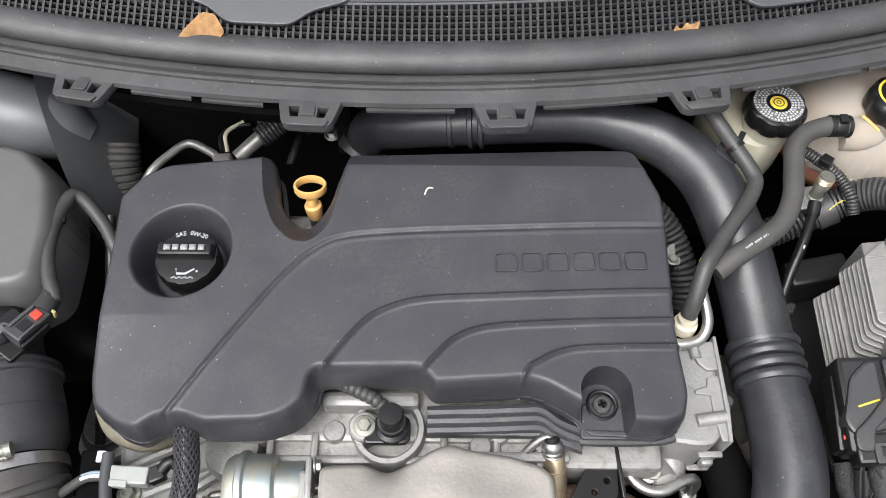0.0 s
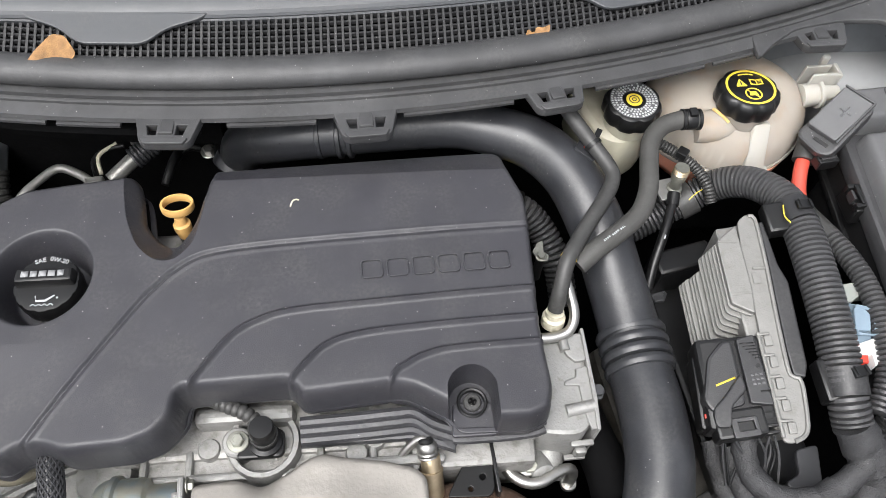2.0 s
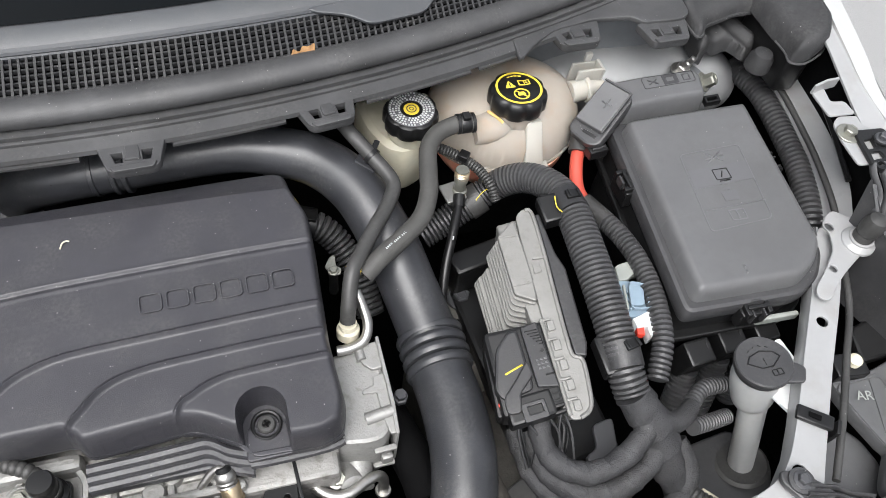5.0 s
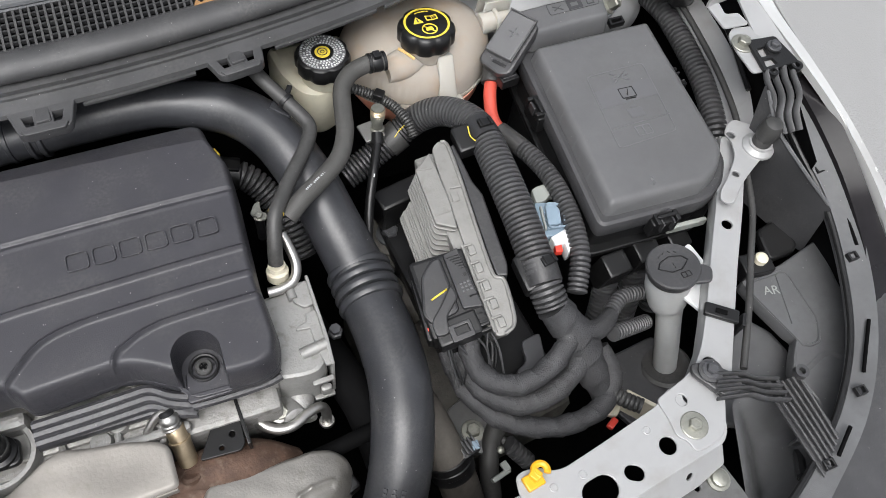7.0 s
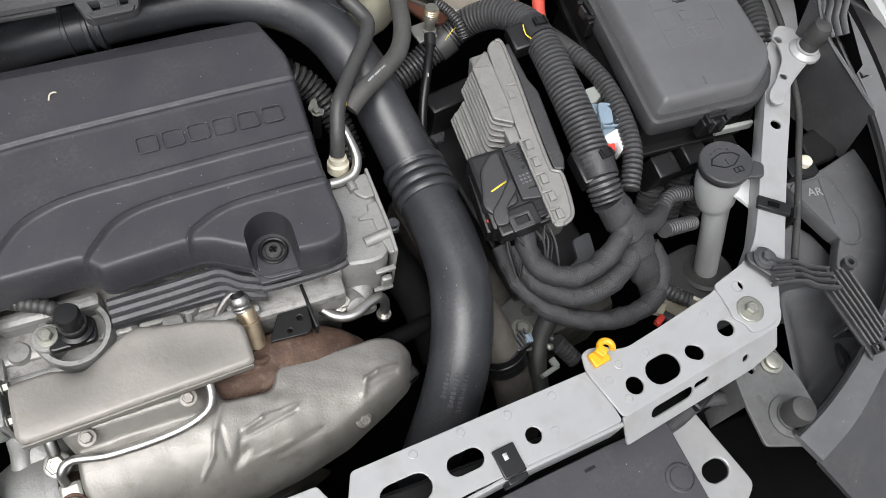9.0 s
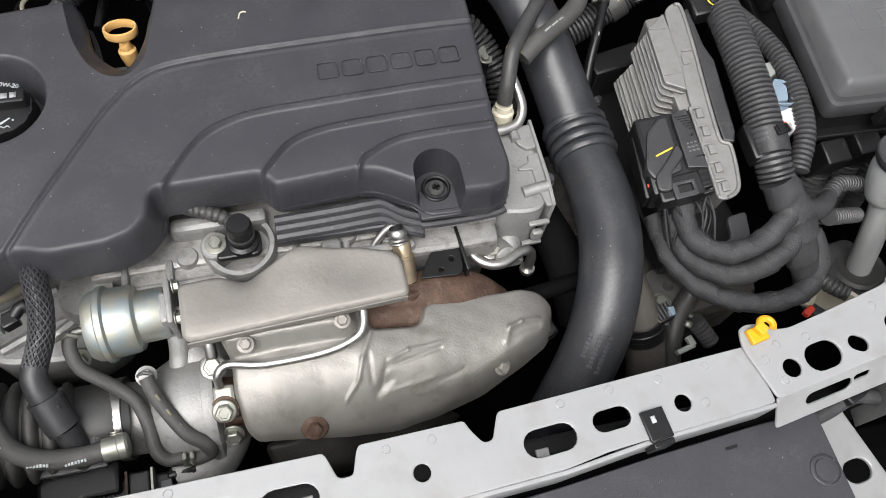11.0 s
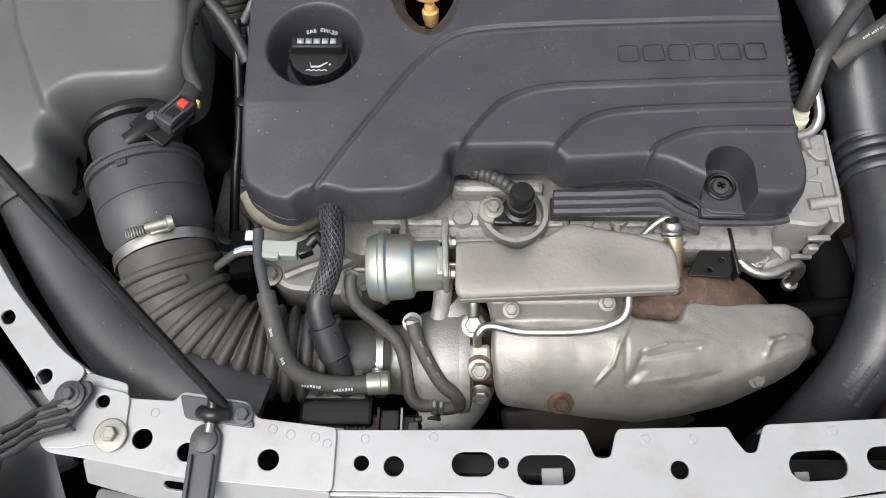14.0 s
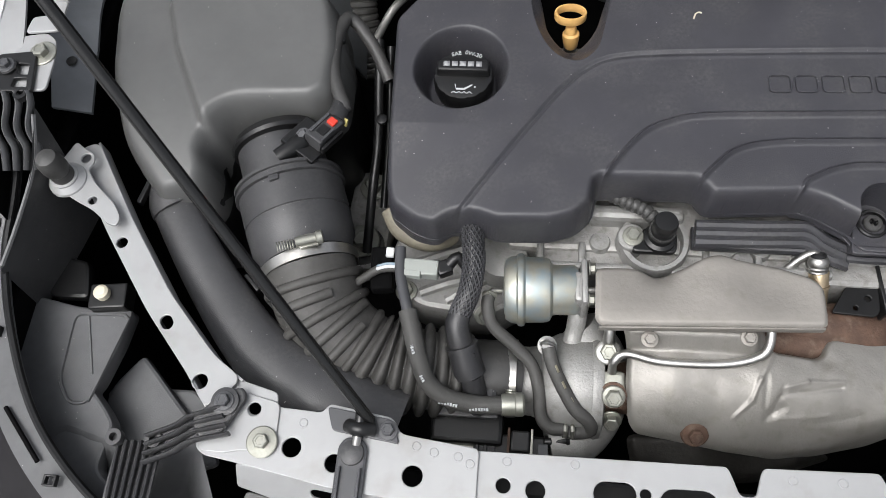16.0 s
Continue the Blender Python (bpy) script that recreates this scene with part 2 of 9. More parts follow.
def mesh_part(name, me, material, parent=None, label="", angle=38):
    for f in me.polygons:
        f.use_smooth = True
    if angle:
        me.set_sharp_from_angle(angle=radians(angle))
    me.materials.append(material)
    ob = new(name, me)
    if parent:
        ob.parent = parent
        if parent.type == "EMPTY":
            ob.matrix_parent_inverse = Matrix.Translation(-Vector(parent.location))
    return tagged(ob, label)


def curve_through(points, step):
    """Even steps along a smooth curve through the points (rows of x, y, z and any further values)."""
    p = np.array(points, float)
    if len(p) == 2:
        dense = p[0] + np.linspace(0, 1, 30)[:, None] * (p[1] - p[0])
    else:
        q = np.vstack([2 * p[0] - p[1], p, 2 * p[-1] - p[-2]])
        rows = []
        for i in range(len(p) - 1):
            a, b, c, d = q[i : i + 4]
            u = np.linspace(0, 1, 30, endpoint=False)[:, None]
            rows.append(0.5 * (2 * b + (c - a) * u + (2 * a - 5 * b + 4 * c - d) * u**2 + (3 * b - a - 3 * c + d) * u**3))
        dense = np.vstack(rows + [p[-1:]])
    far = np.r_[0, np.cumsum(np.linalg.norm(np.diff(dense[:, :3], axis=0), axis=1))]
    at = np.linspace(0, far[-1], max(3, int(far[-1] / step) + 1))
    return np.stack([np.interp(at, far, dense[:, k]) for k in range(p.shape[1])], 1), at


def tube(points, r, sides=14, step=0.004, wave=None, squash=1.0, bm=None, tape=None):
    """A pipe through the points, of radius r (or the fourth value of each point); wave: pitch and depth of its rings;
    tape: pitch and depth of a tape wound round it."""
    bm = bm or bmesh.new()
    per = 8 if wave and wave[0] > 0.01 else 4
    rows, at = curve_through(points, step if not wave else wave[0] / per)
    size = rows[:, 3] if rows.shape[1] > 3 else np.full(len(rows), r)
    if wave:
        turn = np.arange(len(rows)) % per
        size = size - wave[1] * ((turn == 3) if per == 4 else (1 - np.abs(np.sin(math.pi * (turn + 0.5) / per))) ** 1.3)
    way = np.gradient(rows[:, :3], axis=0)
    way /= np.linalg.norm(way, axis=1)[:, None]
    side = np.cross(way[0], (0, 0, 1.0))
    if np.linalg.norm(side) < 0.1:
        side = np.cross(way[0], (0, 1.0, 0))
    rings = []
    for o, w, s, far in zip(rows[:, :3], way, size, at):
        side = side - w * (side @ w)
        side /= np.linalg.norm(side)
        up = np.cross(side, w)
        ring = []
        for k in range(sides):
            a = 2 * math.pi * k / sides
            q = s + (tape[1] * ((far / tape[0] + k / sides) % 1.0) ** 2 + 0.0005 * math.sin(far * 160 + 2 * a) if tape else 0.0)
            ring.append(bm.verts.new(o + q * (math.cos(a) * side + squash * math.sin(a) * up)))
        rings.append(ring)
    for a, b in zip(rings, rings[1:]):
        for k in range(sides):
            bm.faces.new((a[k], a[(k + 1) % sides], b[(k + 1) % sides], b[k]))
    bm.faces.new(rings[0][::-1])
    bm.faces.new(rings[-1])
    return bm


def lathe(profile, at=(0, 0, 0), axis=(0, 0, 1), sides=28, bm=None, wobble=None):
    """A turned body: (radius, height) rows along an axis through at. wobble(angle, radius) scales the radius."""
    bm = bm or bmesh.new()
    turn = Vector((0, 0, 1)).rotation_difference(Vector(axis)).to_matrix()
    rings = []
    for r, h in profile:
        ring = []
        for k in range(sides):
            a = 2 * math.pi * k / sides
            s = r * (wobble(a, r) if wobble else 1.0)
            ring.append(bm.verts.new(turn @ Vector((s * math.cos(a), s * math.sin(a), h)) + Vector(at)))
        rings.append(ring)
    for a, b in zip(rings, rings[1:]):
        for k in range(sides):
            bm.faces.new((a[k], a[(k + 1) % sides], b[(k + 1) % sides], b[k]))
    bm.faces.new(rings[0][::-1])
    bm.faces.new(rings[-1])
    return bm


def box(at, size, turn=(0, 0, 0), bevel=0.002, bm=None, taper=1.0, segments=2):
    """A box with rounded edges about its middle; taper scales its top."""
    bm = bm or bmesh.new()
    made = bmesh.ops.create_cube(bm, size=1.0)["verts"]
    for v in made:
        k = taper if v.co.z > 0 else 1.0
        v.co = Vector((v.co.x * size[0] * k, v.co.y * size[1] * k, v.co.z * size[2]))
    if bevel:
        edges = list({e for v in made for e in v.link_edges})
        made = list({v for f in bmesh.ops.bevel(bm, geom=edges, offset=min(bevel, 0.45 * min(size)), segments=segments, profile=0.5, affect="EDGES")["faces"] for v in f.verts}
                    | {v for v in made if v.is_valid})
        for f in {f for v in made for f in v.link_faces}:
            f.normal_update()
            if max(abs(c) for c in f.normal) > 0.9995:
                for e in f.edges:
                    e.smooth = False
    bmesh.ops.transform(bm, matrix=pose(*at, *turn), verts=made)
    return bm


def rounded(points, r, n=4):
    """The outline with its corners rounded."""
    out = []
    p = [Vector(q[:2]) for q in points]
    for i, c in enumerate(p):
        a, b = p[i - 1] - c, p[(i + 1) % len(p)] - c
        k = min(r, a.length * 0.45, b.length * 0.45)
        a, b = c + a.normalized() * k, c + b.normalized() * k
        for j in range(n + 1):
            u = j / n
            out.append(tuple((1 - u) ** 2 * a + 2 * u * (1 - u) * c + u * u * b))
    return out


def ring2(x, y, r, n=20):
    return [(x + r * math.cos(2 * math.pi * k / n), y + r * math.sin(2 * math.pi * k / n)) for k in range(n)]


def slot2(x, y, length, r, turn=0, n=8):
    """An outline of a long hole."""
    c, s, out = math.cos(radians(turn)), math.sin(radians(turn)), []
    for e, start in ((1, -90), (-1, 90)):
        for k in range(n + 1):
            a = radians(start + 180 * k / n)
            u, v = e * (length / 2 - r) + r * math.cos(a), r * math.sin(a)
            out.append((x + c * u - s * v, y + s * u + c * v))
    return out


def plate(outline, z0, z1, holes=(), bevel=0.0012, at=None, bm=None):
    """A flat body from z0 to z1 with holes right through it; at: a pose laid on it afterwards."""
    bm = bm or bmesh.new()
    cu = bpy.data.curves.new("outline", "CURVE")
    cu.dimensions, cu.fill_mode = "2D", "BOTH"
    bevel = min(bevel, 0.45 * (z1 - z0))
    cu.extrude, cu.bevel_depth, cu.bevel_resolution, cu.offset = (z1 - z0) / 2 - bevel, bevel, 1, -bevel
    for points in (outline, *holes):
        sp = cu.splines.new("POLY")
        sp.points.add(len(points) - 1)
        for q, v in zip(sp.points, points):
            q.co = (v[0], v[1], 0, 1)
        sp.use_cyclic_u = True
    ob = bpy.data.objects.new("outline", cu)
    me = ob.to_mesh()
    tmp = bmesh.new()
    tmp.from_mesh(me)
    bmesh.ops.remove_doubles(tmp, verts=tmp.verts[:], dist=1e-5)
    tmp.normal_update()
    for f in tmp.faces:
        if abs(f.normal.z) > 0.999:
            for e in f.edges:
                if any(abs(g.normal.z) < 0.999 for g in e.link_faces):
                    e.smooth = False
    m = Matrix.Translation((0, 0, (z0 + z1) / 2))
    bmesh.ops.transform(tmp, matrix=(at @ m) if at else m, verts=tmp.verts[:])
    ob.to_mesh_clear()
    keep = bpy.data.meshes.new("plate")
    tmp.to_mesh(keep)
    tmp.free()
    bm.from_mesh(keep)
    bpy.data.meshes.remove(keep)
    bpy.data.objects.remove(ob)
    bpy.data.curves.remove(cu)
    return bm


def hex_bolt(parent, at, r=0.008, axis=(0, 0, 1), material=None, name="bolt", washer=1.55, tall=0.9):
    """A flanged hexagon head under a thing or a part."""
    material = material or BOLT_ZINC
    bm = lathe([(r * washer, 0), (r * washer, r * 0.18), (r * washer * 0.93, r * 0.26), (r * 0.98, r * 0.32)], at, axis, 20)
    top = lathe([(r, 0), (r, r * tall * 0.85), (r * 0.86, r * tall), (r * 0.6, r * tall), (r * 0.55, r * tall * 0.93)],
                Vector(at) + Vector(axis).normalized() * r * 0.3, axis, 6, bm)
    return part(name, top, material, parent, angle=25)


def writing(text, size, at, material, parent, name="lettering", label="", raised=0.0004):
    """Letters in the built-in font, laid by a pose, with their middle at its origin."""
    cu = bpy.data.curves.new("letters", "FONT")
    cu.body, cu.size, cu.extrude, cu.align_x, cu.align_y = text, size, raised, "CENTER", "CENTER"
    ob = bpy.data.objects.new("letters", cu)
    scene.collection.objects.link(ob)
    me = bpy.data.meshes.new_from_object(ob)
    bpy.data.objects.remove(ob)
    bpy.data.curves.remove(cu)
    me.transform(at)
    return mesh_part(name, me, material, parent, label)


def outline_sdf(px, py, poly):
    """Signed distance to a closed outline, minus inside, for arrays of points."""
    v = np.array(poly, float)
    far, inside = np.full(px.shape, 1e9), np.zeros(px.shape, bool)
    for (ax, ay), (bx, by) in zip(v, np.roll(v, -1, 0)):
        ex, ey, wx, wy = bx - ax, by - ay, px - ax, py - ay
        u = np.clip((wx * ex + wy * ey) / (ex * ex + ey * ey + 1e-12), 0, 1)
        far = np.minimum(far, (wx - u * ex) ** 2 + (wy - u * ey) ** 2)
        cross = ((ay <= py) & (by > py)) | ((by <= py) & (ay > py))
        side = (ex * wy - ey * wx) > 0
        inside ^= cross & (side == (by > ay))
    return np.where(inside, -1, 1) * np.sqrt(far)


def ease(x):
    x = np.clip(x, 0, 1)
    return x * x * (3 - 2 * x)


def pressed(poly, height, cell, creases=()):
    """A moulded or pressed sheet over an outline: height(x, y, depth inside the edge) gives z. Its rim follows the outline,
    and its cells line up along the creases (signed distances)."""
    v = np.array(poly, float)
    (x0, y0), (x1, y1) = v.min(0) - cell * 1.5, v.max(0) + cell * 1.5
    xs, ys = np.arange(x0, x1, cell), np.arange(y0, y1, cell)
    gx, gy = np.meshgrid(xs, ys)
    d = outline_sdf(gx, gy, poly)
    e = cell * 0.05
    sx = (outline_sdf(gx + e, gy, poly) - d) / e
    sy = (outline_sdf(gx, gy + e, poly) - d) / e
    near = np.abs(d) < cell * 0.5
    out = (d > 0) & (d < cell * 1.5)
    move = out | near
    px, py = np.where(move, gx - sx * d, gx), np.where(move, gy - sy * d, gy)
    snapped = np.zeros(d.shape, bool)
    for s in creases:
        v0 = s(px, py)
        gx0, gy0 = (s(px + e, py) - v0) / e, (s(px, py + e) - v0) / e
        hit = (np.abs(v0) < cell * 0.5) & ~move & ~snapped
        px, py = np.where(hit, px - gx0 * v0, px), np.where(hit, py - gy0 * v0, py)
        snapped |= hit
    depth = np.maximum(0, -np.where(move, 0, d))
    z = height(px, py, depth)
    used = d < cell * 1.0
    quads = used[:-1, :-1] & used[1:, :-1] & used[:-1, 1:] & used[1:, 1:] & ((d[:-1, :-1] < 0) | (d[1:, :-1] < 0) | (d[:-1, 1:] < 0) | (d[1:, 1:] < 0))
    idx = np.arange(d.size).reshape(d.shape)
    j, i = np.nonzero(quads)
    faces = np.stack([idx[j, i], idx[j, i + 1], idx[j + 1, i + 1], idx[j + 1, i]], 1)
    on = snapped.ravel()[faces]
    flip = on[:, 1] & on[:, 3]
    tris = np.concatenate([np.where(flip[:, None], faces[:, [0, 1, 3]], faces[:, [0, 1, 2]]), np.where(flip[:, None], faces[:, [1, 2, 3]], faces[:, [0, 2, 3]])])
    pick, back = np.unique(tris, return_inverse=True)
    co = np.stack([px.ravel(), py.ravel(), z.ravel()], 1)[pick]
    faces = back.reshape(-1, 3)
    me = bpy.data.meshes.new("pressed")
    me.from_pydata(co.tolist(), [], faces.tolist())
    me.update()
    return me


# ---- ground and the closing walls of the bay ----
def sheet(name, x0, x1, y0, y1, z, thick, material, label, category):
    ob = part(name, box(((x0 + x1) / 2, (y0 + y1) / 2, z - thick / 2), (x1 - x0, y1 - y0, thick), bevel=0), material)
    return tagged(ob, label, category, kind="structure")


sheet("ground", -60, 60, -60, 60, 0.0, 0.2, ASPHALT, "grey asphalt ground beside the car", "ground")
# Unseen closing floor and walls, their colour as dark as the gaps' shade.
sheet("floor", -0.74, 0.90, -0.30, 0.72, 0.36, 0.01, DEEP, "near-black closing floor below the engine, added to keep the gaps dark", "undertray")
wall_back = part("wall_north", box((0.09, 0.665, 0.6), (1.66, 0.02, 0.5), bevel=0.004), SEALER)
tagged(wall_back, "black sound-insulated bulkhead behind the engine", "bulkhead", kind="structure")
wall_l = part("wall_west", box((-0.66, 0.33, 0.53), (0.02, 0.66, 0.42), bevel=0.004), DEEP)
tagged(wall_l, "inner wing wall of the engine bay, near-black for the bay's shade", "inner wing", kind="structure")
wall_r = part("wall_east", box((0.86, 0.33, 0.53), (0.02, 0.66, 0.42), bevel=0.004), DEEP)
tagged(wall_r, "inner wing wall of the engine bay, near-black for the bay's shade", "inner wing", kind="structure")
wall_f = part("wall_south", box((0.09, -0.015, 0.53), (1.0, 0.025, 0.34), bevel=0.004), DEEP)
tagged(wall_f, "plain wall behind the front panel, near-black for the gap's shade", "radiator", kind="structure")
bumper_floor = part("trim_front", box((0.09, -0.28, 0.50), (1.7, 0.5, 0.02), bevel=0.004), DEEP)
tagged(bumper_floor, "plain shelf inside the front bumper, near-black for its shade", "bumper shelf", kind="structure")


# ---- front panel ----
def mirror_x(points, mid):
    return [(2 * mid - x, y) for x, y in points][::-1]


def front_panel():
    rail = thing("radiator_support", (0.1, -0.02, 0.70), "silver painted steel radiator support with punched holes", "support panel", kind="structure")
    mid = [(-0.192, 0.007), (0.010, 0.010), (0.013, 0.004), (0.019, -0.012), (0.031, -0.012), (0.036, 0.006), (0.039, 0.011), (0.127, 0.014), (0.130, 0.006),
           (0.139, -0.007), (0.147, -0.006), (0.153, 0.009), (0.156, 0.016), (0.279, 0.024), (0.390, 0.031), (0.397, -0.022), (0.350, -0.026), (0.277, -0.031),
           (0.241, -0.034), (0.200, -0.041), (0.104, -0.046), (-0.035, -0.046), (-0.060, -0.040), (-0.192, -0.041)]
    holes = [ring2(-0.167, -0.019, 0.006), ring2(-0.141, -0.021, 0.008), slot2(-0.078, -0.0185, 0.034, 0.0095, 1), ring2(-0.054, -0.017, 0.0045),
             slot2(-0.020, -0.022, 0.046, 0.0115, 1), ring2(0.085, -0.0205, 0.0072), slot2(0.194, -0.0155, 0.046, 0.0115, 4),
             slot2(0.250, -0.0085, 0.034, 0.009, 5), ring2(0.315, -0.007, 0.0075)]
    part("middle_section", plate(rounded(mid, 0.004, 3), 0.7625, 0.7655, holes, 0.0008), SILVER, rail)
    part("front_flange", plate([(-0.192, -0.0445), (-0.192, -0.0412), (-0.060, -0.0402), (-0.036, -0.0458), (0.104, -0.0458), (0.200, -0.041), (0.277, -0.031), (0.397, -0.022),
                                (0.397, -0.026), (0.277, -0.035), (0.200, -0.045), (0.104, -0.050), (-0.036, -0.050), (-0.062, -0.0445)], 0.722, 0.7645, bevel=0.001), SILVER, rail)
    part("back_flange", plate([(-0.19, 0.006), (0.005, 0.009), (0.005, 0.0065), (-0.19, 0.0035)], 0.735, 0.7622, bevel=0.0008), SILVER, rail)
    part("back_flange", plate([(0.16, 0.016), (0.388, 0.030), (0.388, 0.0275), (0.16, 0.0135)], 0.735, 0.7622, bevel=0.0008), SILVER, rail)
    part("inner_channel", box((0.1, -0.012, 0.690), (0.58, 0.02, 0.05), bevel=0.004), BLACK, rail)
    for x, w in ((-0.012, 0.018), (0.192, 0.012), (0.262, 0.014)):
        part("inner_tab", box((x, -0.024, 0.735), (w, 0.016, 0.003), (6, 0, 3), bevel=0.001), SILVER, rail)
    # right end section, lapped over the middle one
    right = [(0.383, 0.030), (0.386, 0.046), (0.394, 0.049), (0.410, 0.047), (0.420, 0.040), (0.432, 0.039), (0.470, 0.047), (0.540, 0.063), (0.560, 0.075), (0.604, 0.072),
             (0.602, 0.040), (0.596, 0.020), (0.586, 0.010), (0.528, 0.001), (0.398, -0.021)]
    holes = [ring2(0.421, 0.0035, 0.0085), slot2(0.454, 0.009, 0.036, 0.0125, 9), slot2(0.491, 0.0135, 0.019, 0.007, -28), ring2(0.533, 0.0255, 0.0085), ring2(0.5755, 0.0605, 0.0062)]
    part("right_section", plate(rounded(right, 0.006, 3), 0.7662, 0.7692, holes, 0.0008), SILVER, rail)
    part("right_flange", plate(rounded([(-0.096, -0.034), (-0.096, 0.0), (0.094, 0.0), (0.094, -0.026), (0.060, -0.034)], 0.003, 2), -0.0026, 0.0, [slot2(-0.040, -0.016, 0.050, 0.0065), slot2(-0.004, -0.013, 0.018, 0.0032), ring2(0.052, -0.016, 0.004)],
                               0.0008, pose(0.492, -0.0045, 0.7680, 52, 0, 9.4)), SILVER, rail)
    # left end section
    left = [(-0.188, 0.008), (-0.188, -0.042), (-0.235, -0.039), (-0.309, -0.033), (-0.391, -0.019), (-0.420, -0.015), (-0.429, -0.008), (-0.424, 0.016), (-0.404, 0.052), (-0.364, 0.042),
            (-0.363, 0.030), (-0.323, 0.028), (-0.318, 0.036), (-0.262, 0.028), (-0.254, 0.015)]
    holes = [ring2(-0.382, 0.028, 0.0062), ring2(-0.345, -0.003, 0.0082), ring2(-0.3075, -0.013, 0.0075), ring2(-0.241, -0.018, 0.0085)]
    part("left_section", plate(rounded(left, 0.005, 3), 0.7662, 0.7692, holes, 0.0008), SILVER, rail)
    part("left_flange", plate(rounded([(-0.101, -0.026), (-0.101, 0.0), (0.101, 0.0), (0.101, -0.034), (-0.060, -0.034)], 0.003, 2), -0.0026, 0.0, [slot2(-0.020, -0.016, 0.030, 0.005)],
                              0.0008, pose(-0.2905, -0.0312, 0.7680, 52, 0, -6.5)), SILVER, rail)
    for x, y in ((-0.338, 0.018), (-0.225, 0.002), (-0.205, 0.0), (-0.195, -0.005), (-0.24, 0.006), (-0.165, 0.0), (-0.11, 0.002), (0.06, 0.003), (0.098, 0.004), (0.21, 0.012), (0.255, 0.016), (0.30, 0.017),
                 (0.345, 0.02), (0.335, -0.01), (0.415, 0.026), (0.40, 0.015), (0.41, -0.006), (0.52, 0.045), (0.445, 0.028)):
        top = 0.7692 if (x > 0.39 or x < -0.188) else 0.7655
        part("spot_weld", lathe([(0.0042, 0), (0.0040, 0.0005), (0.0034, 0.0008), (0.003, 0.0004)], (x, y, top - 0.0002), sides=14), SILVER, rail)
    return rail


front_panel()


# ---- braces from the front panel to the wings ----
def brace_bar(name, line, widths, holes, label, z):
    """A channel-section bar along a line of (x, y) points."""
    ob = thing(name, (line[0][0], line[0][1], z - 0.02), label, "brace", "braces")
    a = [Vector(p) for p in line]
    left, right = [], []
    for i, p in enumerate(a):
        w = (a[min(i + 1, len(a) - 1)] - a[max(i - 1, 0)]).normalized()
        n = Vector((-w.y, w.x))
        left.append(tuple(p + n * widths[i]))
        right.append(tuple(p - n * widths[i]))
    edge = rounded(left + right[::-1], 0.012, 4)
    me = plate(edge, z, z + 0.003, holes, 0.0008)
    part("top_plate", me, SILVER, ob)
    for s in (left, right):
        c = [Vector(q) for q in s]
        inner = [tuple(q + (Vector(l) - q).normalized() * 0.0025) for q, l in zip(c, line)]
        part("side_flange", plate(s + inner[::-1], z - 0.022, z + 0.0005, bevel=0.0008), SILVER, ob)
    return ob


rb = brace_bar("brace", [(0.602, 0.066), (0.624, 0.092), (0.646, 0.1225), (0.6855, 0.180), (0.726, 0.2365), (0.770, 0.302), (0.783, 0.322)], [0.020, 0.0158, 0.0148, 0.0146, 0.0150, 0.0150, 0.0150],
               [ring2(0.610, 0.083, 0.0075), ring2(0.7125, 0.2190, 0.0060)], "silver steel brace running back to the wing, drilled", 0.7712)
lb = brace_bar("brace", [(-0.410, 0.036), (-0.436, 0.060), (-0.490, 0.117), (-0.548, 0.192), (-0.585, 0.245), (-0.606, 0.276)], [0.020, 0.0140, 0.0130, 0.0134, 0.0140, 0.0140],
               [ring2(-0.434, 0.046, 0.0068), slot2(-0.477, 0.0975, 0.014, 0.0055, 125), ring2(-0.540, 0.173, 0.0055)], "silver steel brace running back to the wing, drilled", 0.7712)


def buffer_arm(name, outline, holes, stop, at_z, label):
    """A stepped bracket with a rubber bonnet stop."""
    ob = thing(name, (stop[0], stop[1], at_z - 0.02), label, "bracket", "bonnet stop brackets")
    part("bracket_plate", plate(rounded(outline, 0.010, 5), at_z, at_z + 0.003, holes, 0.001), SILVER, ob)
    part("collar", lathe([(0.019, 0), (0.0185, 0.003), (0.0135, 0.0075), (0.0135, 0.0095), (0.011, 0.010)], (stop[0], stop[1], at_z + 0.002)), SILVER, ob)
    buf = part("rubber_stop", lathe([(0.010, 0), (0.0112, 0.004), (0.0112, 0.010), (0.0104, 0.012), (0.0118, 0.015), (0.0125, 0.022), (0.0118, 0.031), (0.0095, 0.036), (0.004, 0.0385)],
                                    (stop[0], stop[1], at_z + 0.009)), RUBBER, ob, "domed dark rubber stop")
    return ob


arm_r = buffer_arm("bonnet_stop_bracket", [(0.787, 0.339), (0.808, 0.323), (0.810, 0.295), (0.798, 0.284), (0.771, 0.269), (0.754, 0.259), (0.734, 0.243), (0.727, 0.236), (0.719, 0.236), (0.713, 0.244), (0.719, 0.254), (0.736, 0.267), (0.762, 0.292), (0.768, 0.312), (0.765, 0.323), (0.776, 0.334)],
                   [ring2(0.7720, 0.3190, 0.0050), ring2(0.7480, 0.2690, 0.0042)], (0.7940, 0.2950), 0.7835, "silver bracket with a domed rubber bonnet stop")
